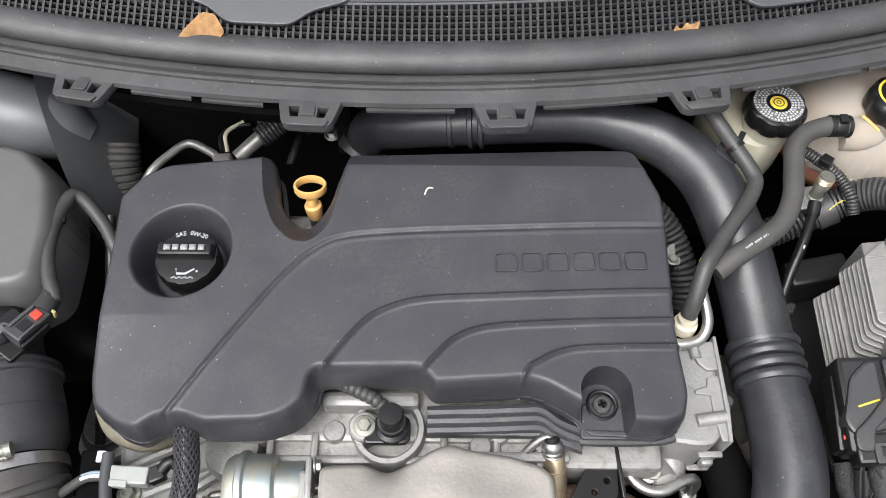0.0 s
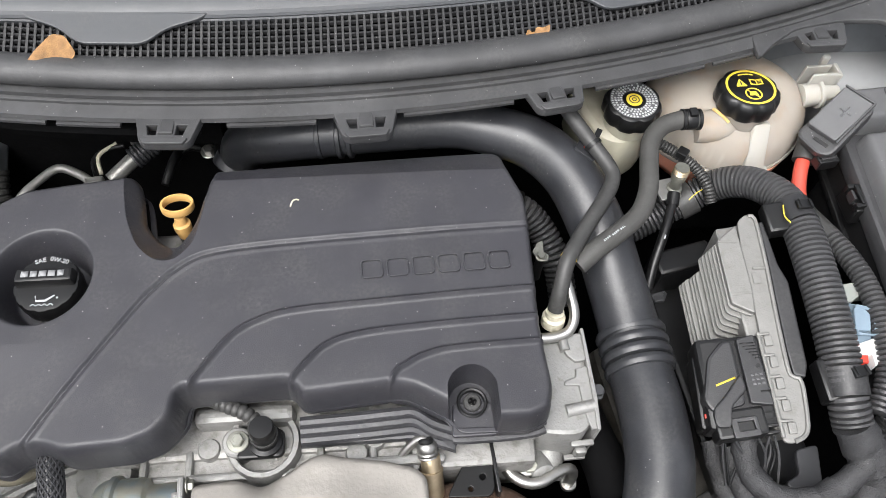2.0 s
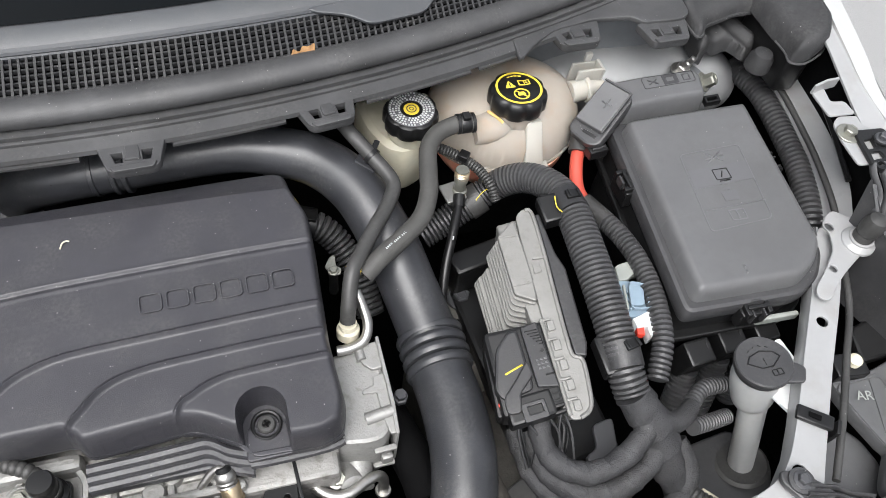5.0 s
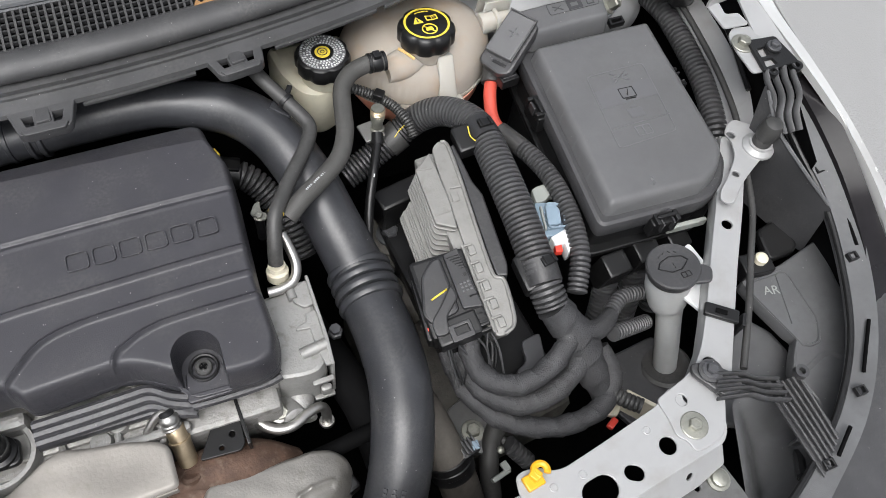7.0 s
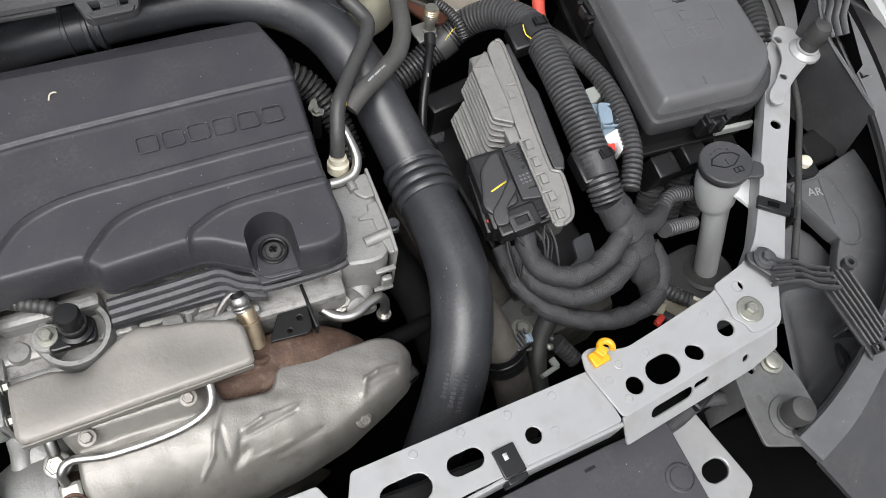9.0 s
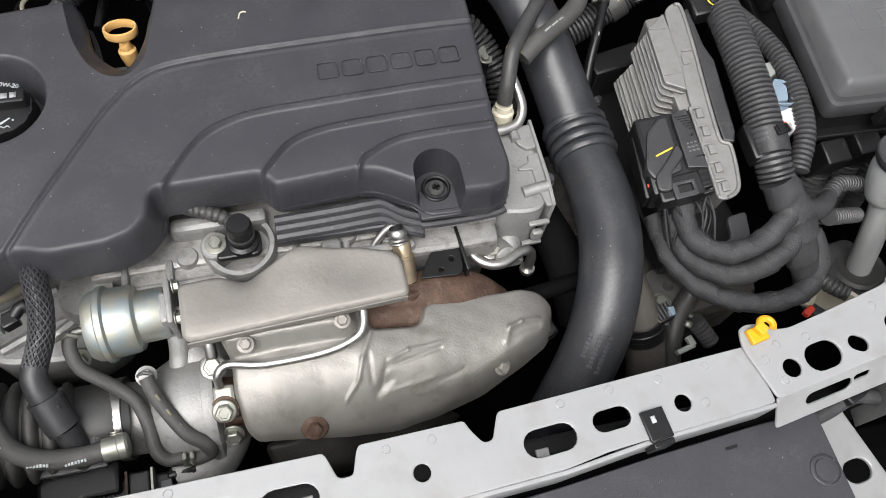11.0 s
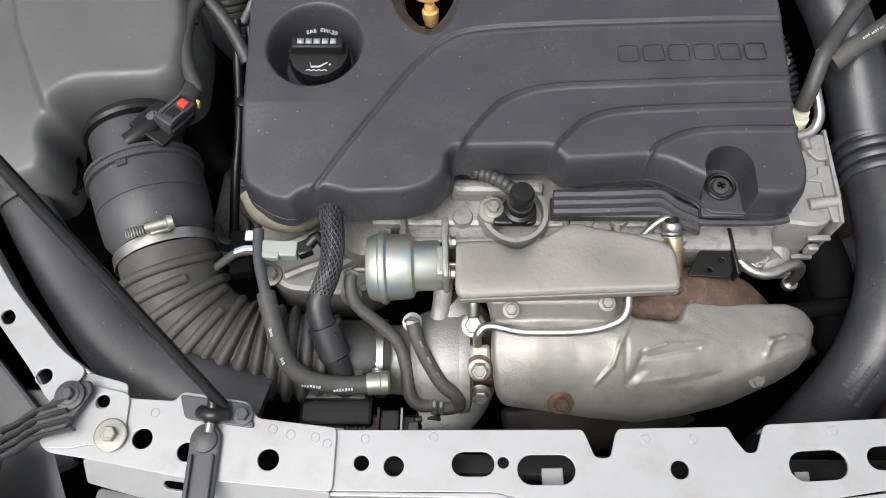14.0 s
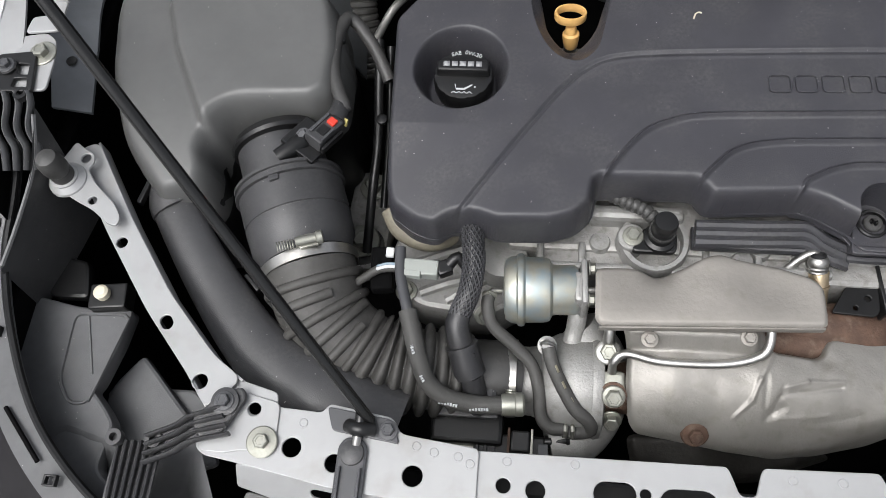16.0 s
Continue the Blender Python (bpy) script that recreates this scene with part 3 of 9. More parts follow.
arm_l = buffer_arm("bonnet_stop_bracket", [(-0.609, 0.275), (-0.600, 0.268), (-0.587, 0.262), (-0.584, 0.252), (-0.588, 0.244), (-0.577, 0.229), (-0.550, 0.207), (-0.541, 0.192), (-0.544, 0.184), (-0.554, 0.187), (-0.571, 0.200), (-0.587, 0.207), (-0.608, 0.218), (-0.623, 0.231), (-0.619, 0.252)],
                   [ring2(-0.5940, 0.2560, 0.0050), ring2(-0.5740, 0.2100, 0.0042)], (-0.6050, 0.2310), 0.7835, "silver bracket with a domed rubber bonnet stop")

for ob, foot, hole, x, y in ((rb, [(0.542, 0.068), (0.544, 0.056), (0.545, 0.040), (0.544, 0.031), (0.553, 0.022), (0.554, 0.012), (0.565, 0.011), (0.583, 0.014), (0.593, 0.021), (0.607, 0.045), (0.616, 0.067), (0.604, 0.090), (0.580, 0.079)], (0.566, 0.060), 0.5650, 0.0340),
                             (lb, [(-0.398, 0.041), (-0.360, 0.033), (-0.359, 0.006), (-0.361, -0.008), (-0.369, -0.012), (-0.380, -0.009), (-0.390, -0.009), (-0.399, -0.012), (-0.423, -0.012), (-0.425, -0.005), (-0.411, 0.025)], (-0.382, 0.026), -0.3700, -0.0010)):
    part("foot", plate(rounded(foot, 0.006, 3), 0.7692, 0.7716, [ring2(*hole, 0.0058)], 0.0008), SILVER, ob)
    hex_bolt(ob, (x, y, 0.7716), 0.0066, washer=2.05, name="panel_bolt", tall=0.8)


# ---- scuttle panel below the windscreen ----
MID = 0.09


def scuttle_y(x, base, sag=0.30):
    """The line of the scuttle bows forward at its middle."""
    return base + 0.004 + 0.062 * (x - MID) + (sag - 0.02) * (x - MID) ** 2


def swept_strip(profile, x0, x1, sag=0.30, n=64, rise=0.0):
    """A strip of (y, z) section following the scuttle's bow."""
    bm = bmesh.new()
    rows = []
    for i in range(n + 1):
        x = x0 + (x1 - x0) * i / n
        rows.append([bm.verts.new((x, scuttle_y(x, y, sag), z + rise * (x - MID) ** 2)) for y, z in profile])
    for a, b in zip(rows, rows[1:]):
        for k in range(len(profile)):
            bm.faces.new((a[k], a[(k + 1) % len(profile)], b[(k + 1) % len(profile)], b[k]))
    bm.faces.new(rows[0])
    bm.faces.new(rows[-1][::-1])
    return bm


def scuttle():
    ob = thing("scuttle_panel", (MID, 0.56, 0.80), "weathered grey-black plastic scuttle panel with an air grille", "scuttle panel", kind="structure")
    lip = [(0.4995, 0.8455), (0.5010, 0.8500), (0.5150, 0.8520), (0.5155, 0.8548), (0.5175, 0.8552), (0.5182, 0.8528), (0.5215, 0.8528), (0.5222, 0.8570), (0.5250, 0.8572), (0.560, 0.8580), (0.562, 0.84), (0.553, 0.82), (0.55, 0.843), (0.503, 0.8435)]
    part("front_lip", swept_strip(lip, -0.66, 0.80), COWL, ob)
    a = [(0.5315 + 0.0125 + 0.0175 * math.cos(t), 0.866 + 0.0125 * math.sin(t)) for t in (2 * math.pi * k / 14 for k in range(14))]
    part("rubber_seal", swept_strip(a[::-1], -0.68, 0.82), COWL, ob, "long grey rubber weather seal")
    part("back_ledge", swept_strip([(0.598, 0.884), (0.602, 0.889), (0.625, 0.897), (0.632, 0.897), (0.632, 0.885), (0.60, 0.875)], -0.68, 0.82, 0.22), LEDGE, ob)
    part("front_bead", swept_strip([(0.5985, 0.8875), (0.6000, 0.8900), (0.6040, 0.8915), (0.6050, 0.8890), (0.600, 0.884)], -0.68, 0.82, 0.22), LEDGE, ob)
    part("glass_gap", swept_strip([(0.6315, 0.8985), (0.6345, 0.8995), (0.6345, 0.890), (0.6315, 0.890)], -0.68, 0.82, 0.22), DEEP, ob)
    part("drain_trough", swept_strip([(0.552, 0.838), (0.62, 0.850), (0.62, 0.844), (0.552, 0.832)], -0.68, 0.82), DEEP, ob)
    # air grille: bars both ways with open gaps
    for k in range(7):
        y, z = 0.5600 + 0.0065 * k, 0.8720 + 0.0019 * k
        part("long_slat", swept_strip([(y - 0.0011, z), (y + 0.0011, z), (y + 0.0011, z - 0.004), (y - 0.0011, z - 0.004)], -0.62, 0.78, 0.285, 60), GRILLE, ob)
    for k in range(195):
        x = -0.62 + 0.0072 * k
        bm = bmesh.new()
        vs = []
        for y, z in ((scuttle_y(x, 0.556, 0.285), 0.8715), (scuttle_y(x, 0.603, 0.285), 0.8855)):
            vs.append([bm.verts.new((x + dx, y, z + dz)) for dx, dz in ((-0.0012, 0), (0.0012, 0), (0.0012, -0.005), (-0.0012, -0.005))])
        for j in range(4):
            bm.faces.new((vs[0][j], vs[0][(j + 1) % 4], vs[1][(j + 1) % 4], vs[1][j]))
        part("cross_slat", bm, GRILLE, ob)
    # smooth tongues reaching down over the grille
    for x in (-0.17, 0.345):
        turn = math.degrees(math.atan(0.062 + 0.46 * (x - MID)))
        m = pose(x, scuttle_y(x, 0.601, 0.22), 0.8905, 0, 0, turn) @ pose(0, 0, 0, 17.5)
        tongue = [(-0.092, 0.004), (-0.082, -0.003), (-0.050, -0.014), (-0.032, -0.030), (0.032, -0.030), (0.050, -0.014), (0.082, -0.003), (0.092, 0.004)]
        part("grille_tongue", plate(rounded(tongue, 0.012, 4), -0.005, 0.0, (), 0.0015, m), LEDGE, ob, "smooth rounded tongue over the grille")
    # clip sockets hanging off the lip
    for x, y in ((-0.341, 0.529), (-0.119, 0.499), (0.068, 0.498), (0.257, 0.524), (0.5555, 0.594), (0.664, 0.583)):
        tilt = 0.06 + 0.56 * (x - MID) if x < 0.5 else 0.02
        m = pose(x, y, 0.846, 0, 0, math.degrees(math.atan(tilt)))
        outer = [(-0.032, 0.010), (0.032, 0.010), (0.029, -0.001), (0.024, -0.021), (0.018, -0.025), (-0.018, -0.025), (-0.024, -0.021), (-0.029, -0.001)]
        holes = [[(-0.019, -0.002), (-0.009, -0.002), (-0.009, -0.014), (-0.016, -0.014)], [(0.019, -0.002), (0.009, -0.002), (0.009, -0.014), (0.016, -0.014)]]
        sock = part("clip_socket", plate(rounded(outer, 0.004, 3), -0.006, 0.004, holes, 0.0012, m), COWL, ob)
        part("clip_tongue", box((0, 0, 0), (0.014, 0.020, 0.006), bevel=0.0015, bm=None), COWL, sock).data.transform(m @ pose(0, -0.004, 0.0022, -8))
        part("socket_rim", plate(rounded([(-0.022, -0.019), (0.022, -0.019), (0.018, -0.026), (-0.018, -0.026)], 0.002, 2), 0.003, 0.0065, (), 0.001, m), COWL, sock)
    end = [(0.475, 0.552), (0.500, 0.575), (0.530, 0.594), (0.583, 0.604), (0.629, 0.602), (0.640, 0.590), (0.692, 0.590), (0.704, 0.60), (0.704, 0.68), (0.48, 0.66)]
    part("lip_end", plate(rounded(end, 0.010, 4), 0.846, 0.853, (), 0.002), COWL, ob)
    for x0, x1, z in ((-0.295, -0.235, 0.846), (-0.225, -0.165, 0.845), (-0.065, 0.02, 0.845), (0.105, 0.215, 0.846), (0.30, 0.42, 0.846), (0.43, 0.49, 0.846)):
        part("lip_rib", swept_strip([(0.4965, z - 0.004), (0.4965, z - 0.001), (0.503, z - 0.001), (0.503, z - 0.004)], x0, x1, n=8), COWL, ob)
    return ob


scuttle()
glass = part("windscreen", swept_strip([(0.628, 0.899), (0.634, 0.902), (1.10, 1.30), (1.10, 1.295)], -0.70, 0.88, 0.2), GLASS)
tagged(glass, "windscreen glass above the scuttle, darkened for the raised bonnet's reflection", "windscreen", kind="structure")


# ---- engine cover ----
def engine_cover():
    ob = thing("engine_cover", (-0.03, 0.35, 0.755), "dusty grey-black moulded plastic engine cover with curved ridges", "engine cover")
    edge = rounded([(-0.303, 0.400), (-0.305, 0.428), (-0.286, 0.455), (-0.262, 0.468), (-0.160, 0.480), (-0.155, 0.462), (-0.149, 0.428), (-0.138, 0.413), (-0.124, 0.408),
                    (-0.109, 0.414), (-0.100, 0.428), (-0.093, 0.455), (-0.088, 0.488), (0.198, 0.506), (0.209, 0.496), (0.211, 0.466), (0.223, 0.434), (0.223, 0.400), (0.219, 0.300), (0.223, 0.238),
                    (0.217, 0.215), (0.198, 0.207), (0.137, 0.209), (0.130, 0.221), (0.098, 0.240), (0.084, 0.244), (0.002, 0.238), (-0.008, 0.252), (-0.098, 0.250), (-0.101, 0.226),
                    (-0.115, 0.211), (-0.138, 0.203), (-0.187, 0.201), (-0.207, 0.209), (-0.227, 0.208), (-0.243, 0.197), (-0.264, 0.203), (-0.288, 0.220), (-0.294, 0.242)], 0.007, 3)
    line_a = [(-0.231, 0.150), (-0.231, 0.194), (-0.215, 0.220), (-0.177, 0.279), (-0.140, 0.335), (-0.128, 0.350), (-0.113, 0.366), (-0.087, 0.381), (-0.035, 0.388), (0.071, 0.393), (0.26, 0.400)]
    line_b = [(-0.115, 0.17), (-0.097, 0.236), (-0.079, 0.267), (-0.056, 0.296), (-0.032, 0.310), (-0.002, 0.317), (0.068, 0.321), (0.26, 0.330)]
    line_c = [(-0.03, 0.17), (-0.010, 0.240), (0.009, 0.268), (0.028, 0.284), (0.058, 0.292), (0.117, 0.296), (0.26, 0.302)]
    line_d = [(0.06, 0.17), (0.081, 0.246), (0.095, 0.261), (0.115, 0.270), (0.145, 0.274), (0.26, 0.278)]

    def smooth_line(points):
        rows, _ = curve_through([(x, y, 0) for x, y in points], 0.004)
        return [(r[0], r[1]) for r in rows]

    def region(points):
        p = smooth_line(points)
        return p + [(0.4, p[-1][1]), (0.4, 0.0), (p[0][0], 0.0)]

    regions = [region(p) for p in (line_a, line_b, line_c, line_d)]

    dish = rounded([(-0.171, 0.56), (-0.169, 0.467), (-0.162, 0.426), (-0.149, 0.394), (-0.132, 0.378), (-0.115, 0.376), (-0.099, 0.392), (-0.091, 0.434), (-0.0905, 0.467), (-0.0905, 0.56)], 0.012, 4)

    POCKET = 0.0218

    def pocket(x, y):
        return np.where(y > 0.2375, np.hypot(x - 0.1490, y - 0.2375), np.abs(x - 0.1490))

    def well(x, y):
        return np.hypot(x + 0.231, (y - 0.3665) / 1.05)

    creases = [lambda x, y: pocket(x, y) - POCKET, lambda x, y: pocket(x, y) - POCKET + 0.0028, lambda x, y: outline_sdf(x, y, dish) - 0.0008,
               lambda x, y: outline_sdf(x, y, regions[1]) - 0.0024, lambda x, y: outline_sdf(x, y, regions[2]) - 0.0024, lambda x, y: outline_sdf(x, y, regions[3]) - 0.0024,
               lambda x, y: outline_sdf(x, y, regions[0])]

    def height(x, y, d):
        z = np.full(x.shape, 0.8035)
        z -= 0.10 * np.clip(np.abs(x + 0.04) - 0.18, 0, 1) ** 1.5
        z -= 0.55 * np.maximum(0, y - 0.464) * ease((x + 0.10) / 0.02)
        z -= 0.16 * np.maximum(0, 0.30 - y) * ease((-0.17 - x) / 0.12)
        drops, ridges = (0.0016, 0.0024, 0.0024, 0.0024), (0.0006, 0.0027, 0.0027, 0.0027)
        for r, drop, ridge in zip(regions, drops, ridges):
            s = outline_sdf(x, y, r)
            z -= drop * ease((0.0035 - s) / 0.006)
            z += ridge * np.exp(-((s - 0.0024) / 0.0015) ** 2)
        s = outline_sdf(x, y, regions[0])
        z -= 0.0016 * np.exp(-(s / 0.0020) ** 2)
        z += 0.0006 * np.exp(-((s + 0.0045) / 0.0022) ** 2)
        # rounded rim and steep wall all round
        u = np.clip(1 - d / 0.0105, 0, 1)
        s = outline_sdf(x, y, dish)
        z -= (0.044 - 0.036 * ease((0.004 - s) / 0.008)) * (1 - (1 - u**3.4) ** (1 / 2.0))
        # dished approach to the dipstick notch
        z -= 0.027 * np.clip((0.0008 - s) / 0.024, 0, 1) ** 0.85
        # oil filler well
        n = well(x, y)
        z -= 0.040 * ease((0.0478 - n) / 0.0150)
        # fixing pocket, open to the front
        q = pocket(x, y)
        z = np.where(z > 0.757, z - (z - 0.757) * np.clip((POCKET - q) / 0.0028, 0, 1), z)
        return z

    body = mesh_part("moulded_shell", pressed(edge, height, 0.0012, creases), COVER, ob, angle=60)
    rim = [(x, y) for x, y in edge]
    part("lower_rim", plate(rim, 0.7545, 0.7605, [[(-0.005 + 0.975 * (x + 0.04) - 0.035, 0.345 + 0.96 * (y - 0.345)) for x, y in rim]], 0.0012), COVER, ob)
    # raised outlined plaques in place of the maker's lettering
    m = pose(0.1265, 0.3575, 0.8022, 0, 0, 1.6)
    for k in range(6):
        w = 0.0205
        x = -0.0595 + 0.0238 * k
        out = rounded([(x - w / 2, -0.0098), (x + w / 2, -0.0098), (x + w / 2, 0.0098), (x - w / 2, 0.0098)], 0.0045, 4)
        inn = rounded([(x - w / 2 + 0.0013, -0.0085), (x + w / 2 - 0.0013, -0.0085), (x + w / 2 - 0.0013, 0.0085), (x - w / 2 + 0.0013, 0.0085)], 0.0036, 4)
        part("raised_plaque", plate(out, -0.0012, 0.0017, [inn], 0.0004, m), COVER, ob)
    # fixing screw with its sleeve
    part("sleeve", lathe([(0.0135, -0.004), (0.0140, 0.0035), (0.0128, 0.0045), (0.0112, 0.004), (0.0108, -0.001)], (0.1505, 0.2365, 0.7575)), BLACK, ob, "black screw sleeve")
    screw = part("screw", lathe([(0.0082, 0), (0.0082, 0.003), (0.0072, 0.0042), (0.004, 0.0044), (0.003, 0.0020)], (0.1505, 0.2365, 0.759)), RUBBER, ob)
    part("screw_recess", plate([(-0.0035, -0.0008), (-0.0008, -0.0008), (-0.0008, -0.0035), (0.0008, -0.0035), (0.0008, -0.0008), (0.0035, -0.0008), (0.0035, 0.0008), (0.0008, 0.0008), (0.0008, 0.0035),
                                (-0.0008, 0.0035), (-0.0008, 0.0008), (-0.0035, 0.0008)], 0.0036, 0.0050, (), 0.0003, pose(0.1505, 0.2365, 0.759, 0, 0, 20)), DEEP, screw)
    part("fixing_step", plate(rounded([(0.130, 0.2065), (0.171, 0.2065), (0.168, 0.238), (0.133, 0.238)], 0.004, 3), 0.7535, 0.7585, (), 0.0015), COVER, ob)


engine_cover()


def oil_cap():
    c = (-0.2290, 0.3650)
    ob = thing("oil_filler_cap", (c[0], c[1], 0.7710), "black oil filler cap with a grip bar and white print", "oil cap")
    grip = lambda a, r: 1.0 - 0.035 * (math.cos(14 * a) > 0.3) if r > 0.026 else 1.0
    part("cap_body", lathe([(0.029, 0), (0.0298, 0.004), (0.0298, 0.017), (0.0285, 0.0205), (0.024, 0.0215), (0.010, 0.0215)], (c[0], c[1], 0.7710), sides=56, wobble=grip), BLACK, ob)
    part("grip_bar", box((c[0], c[1] + 0.004, 0.7960), (0.0540, 0.0150, 0.012), bevel=0.0025, taper=0.92), BLACK, ob)
    for k, wide in enumerate((0.0062, 0.0058, 0.0064, 0.0062, 0.0056)):
        part("print_block", box((c[0] - 0.0160 + 0.0079 * k, c[1] + 0.0045, 0.8022), (wide, 0.0058, 0.0006), (0, 0, 1), bevel=0.0), FADED_MARK, ob, "white block of the maker's mark")
    writing("SAE", 0.0062, pose(c[0] - 0.0085, c[1] + 0.0232, 0.7932, 4, 0, 16), PRINT, ob, "grade_lettering", "white oil grade lettering")
    writing("0W-20", 0.0062, pose(c[0] + 0.0085, c[1] + 0.0230, 0.7932, 4, 0, -16), PRINT, ob, "grade_lettering", "white oil grade lettering")
    # oil can symbol over a wavy oil level
    m = pose(c[0], c[1] - 0.0165, 0.7928)
    can = [(-0.0075, 0.0035), (-0.0065, 0.0035), (-0.006, -0.001), (0.002, -0.001), (0.0095, 0.0035), (0.0105, 0.0028), (0.0030, -0.003), (-0.0055, -0.003), (-0.0065, 0.0)]
    sym = part("oil_can_symbol", plate(can, 0, 0.0005, (), 0.0001, m), PRINT, ob, "white oil can symbol")
    part("oil_drop", plate(ring2(0.0125, 0.0005, 0.0010, 8), 0, 0.0005, (), 0.0001, m), PRINT, sym)
    bm = bmesh.new()
    tube([(c[0] - 0.010 + 0.0025 * k, c[1] - 0.0225 + (0.0009 if k % 2 else -0.0009), 0.7928) for k in range(9)], 0.00045, 5, 0.0008, bm=bm)
    part("oil_level_line", bm, PRINT, ob, "white wavy line")


oil_cap()


def dipstick():
    ob = thing("dipstick", (-0.122, 0.432, 0.745), "tan plastic oil dipstick with a ring handle", "dipstick")
    c = Vector((-0.1255, 0.4580, 0.7720))
    lean = Matrix.Rotation(radians(-14), 3, "X")
    bm = bmesh.new()
    n = 40
    rows = []
    for k in range(n):
        a = 2 * math.pi * k / n
        o = Vector((math.cos(a), math.sin(a), 0))
        rows.append([bm.verts.new(c + lean @ Vector((o.x * r, o.y * r * 0.86, z))) for r, z in ((0.0160, -0.0042), (0.0166, -0.0030), (0.0168, 0.0030), (0.0162, 0.0044), (0.0142, 0.0044), (0.0136, 0.0032), (0.0136, -0.0032), (0.0141, -0.0042))])
    for k in range(n):
        for j in range(8):
            bm.faces.new((rows[k][j], rows[k][(j + 1) % 8], rows[(k + 1) % n][(j + 1) % 8], rows[(k + 1) % n][j]))
    part("ring_handle", bm, TAN, ob)
    part("stopper", lathe([(0.0060, -0.012), (0.0072, -0.010), (0.0085, -0.002), (0.0090, 0.003), (0.0088, 0.006), (0.0062, 0.0075), (0.0060, 0.012), (0.0050, 0.015)], (-0.1235, 0.4455, 0.7510), (-0.05, 0.20, 1)), TAN, ob)
    part("stopper_rib", box((-0.1235, 0.4445, 0.7580), (0.0110, 0.0030, 0.004), (0, 0, 0), bevel=0.0008), TAN, ob)
    part("guide_tube", tube([(-0.1235, 0.444, 0.742), (-0.123, 0.444, 0.70), (-0.124, 0.45, 0.6)], 0.007), BLACK, ob)


dipstick()


# ---- engine, front side ----
def cylinder_head():
    ob = thing("cylinder_head", (0.03, 0.30, 0.50), "grimy cast aluminium cylinder head with ribs and bosses", "cylinder head")
    part("casting", box((0.018, 0.335, 0.640), (0.39, 0.245, 0.165), bevel=0.006), BLOCK, ob)
    bm = box((0.03, 0.206, 0.688), (0.36, 0.030, 0.060), bevel=0.006)
    part("cover_flange", bm, BLOCK, ob)
    part("long_rib", box((-0.035, 0.196, 0.7215), (0.235, 0.008, 0.009), bevel=0.003), CAST, ob)
    part("long_rib", box((0.075, 0.199, 0.7235), (0.10, 0.010, 0.012), bevel=0.004), CAST, ob)
    for x in (-0.145, -0.105, 0.012, 0.060, 0.098):
        part("cross_rib", box((x, 0.206, 0.718), (0.007, 0.032, 0.014), bevel=0.003), CAST, ob)
    for x, y in ((0.045, 0.209), (0.062, 0.222), (-0.088, 0.222), (0.10, 0.214)):
        part("lug", lathe([(0.011, 0), (0.0105, 0.010), (0.009, 0.013), (0.004, 0.0135)], (x, y, 0.712)), CAST, ob)
    # boss round the ignition coil
    part("coil_boss", lathe([(0.0345, -0.05), (0.0330, -0.002), (0.0318, 0.0015), (0.0275, 0.0015), (0.0262, -0.001), (0.0260, -0.02)], (-0.038, 0.222, 0.733)), CAST, ob)
    part("coil_wall", box((-0.055, 0.247, 0.727), (0.09, 0.016, 0.03), bevel=0.006), CAST, ob)
    part("coil_lug", lathe([(0.0145, -0.03), (0.0135, 0.006), (0.012, 0.0075), (0.006, 0.008)], (-0.060, 0.222, 0.733)), CAST, ob)
    hex_bolt(ob, (-0.0590, 0.2215, 0.741), 0.0062, name="coil_bolt", washer=1.6)
    return ob


head = cylinder_head()

coil = thing("ignition_coil", (-0.036, 0.220, 0.725), "black ignition coil plugged into the head", "ignition coil")
part("base", plate(rounded([(-0.062, 0.206), (-0.018, 0.206), (-0.018, 0.232), (-0.050, 0.232)], 0.008, 4), 0.733, 0.741, (), 0.002), BLACK, coil)
part("stem", lathe([(0.0155, 0), (0.0150, 0.006), (0.0115, 0.008), (0.0105, 0.024), (0.0115, 0.026), (0.0115, 0.034), (0.010, 0.0375), (0.004, 0.038)], (-0.0345, 0.2205, 0.738), (0.02, 0.04, 1)), BLACK, coil)
part("stem_band", lathe([(0.0122, 0), (0.0126, 0.001), (0.0126, 0.003), (0.0122, 0.004)], (-0.0342, 0.2215, 0.753), (0.02, 0.04, 1)), RUBBER, coil)
part("lead", tube([(-0.0380, 0.232, 0.752), (-0.050, 0.241, 0.757), (-0.068, 0.250, 0.757), (-0.09, 0.262, 0.752)], 0.0068, 12, 0.003, (0.006, 0.0012)), RUBBER, coil, "ribbed black lead")

guard = thing("injector_rail_guard", (0.05, 0.226, 0.735), "black ribbed plastic guard under the engine cover", "guard")
for k, (y, z) in enumerate(((0.232, 0.7505), (0.225, 0.7475), (0.218, 0.7435))):
    part("rib", tube([(-0.003, y, z), (0.05, y + 0.0015, z), (0.082, y + 0.003, z), (0.098, y + 0.003, z - 0.001), (0.114, y - 0.006, z - 0.006), (0.134, y - 0.013, z - 0.010)], 0.0052, 8, 0.004, squash=0.9), RIB_GREY, guard)
part("web", plate([(-0.004, 0.214), (-0.004, 0.236), (0.098, 0.239), (0.136, 0.224), (0.134, 0.200), (0.098, 0.214)], 0.729, 0.740, (), 0.003), RIB_GREY, guard)
for y, z in ((0.2165, 0.7470), (0.2105, 0.7400)):
    part("rib", tube([(0.132, y, z), (0.150, y - 0.0008, z), (0.180, y - 0.0005, z), (0.205, y + 0.001, z), (0.216, y + 0.004, z)], 0.0046, 8, 0.004, squash=0.9), RIB_GREY, guard)


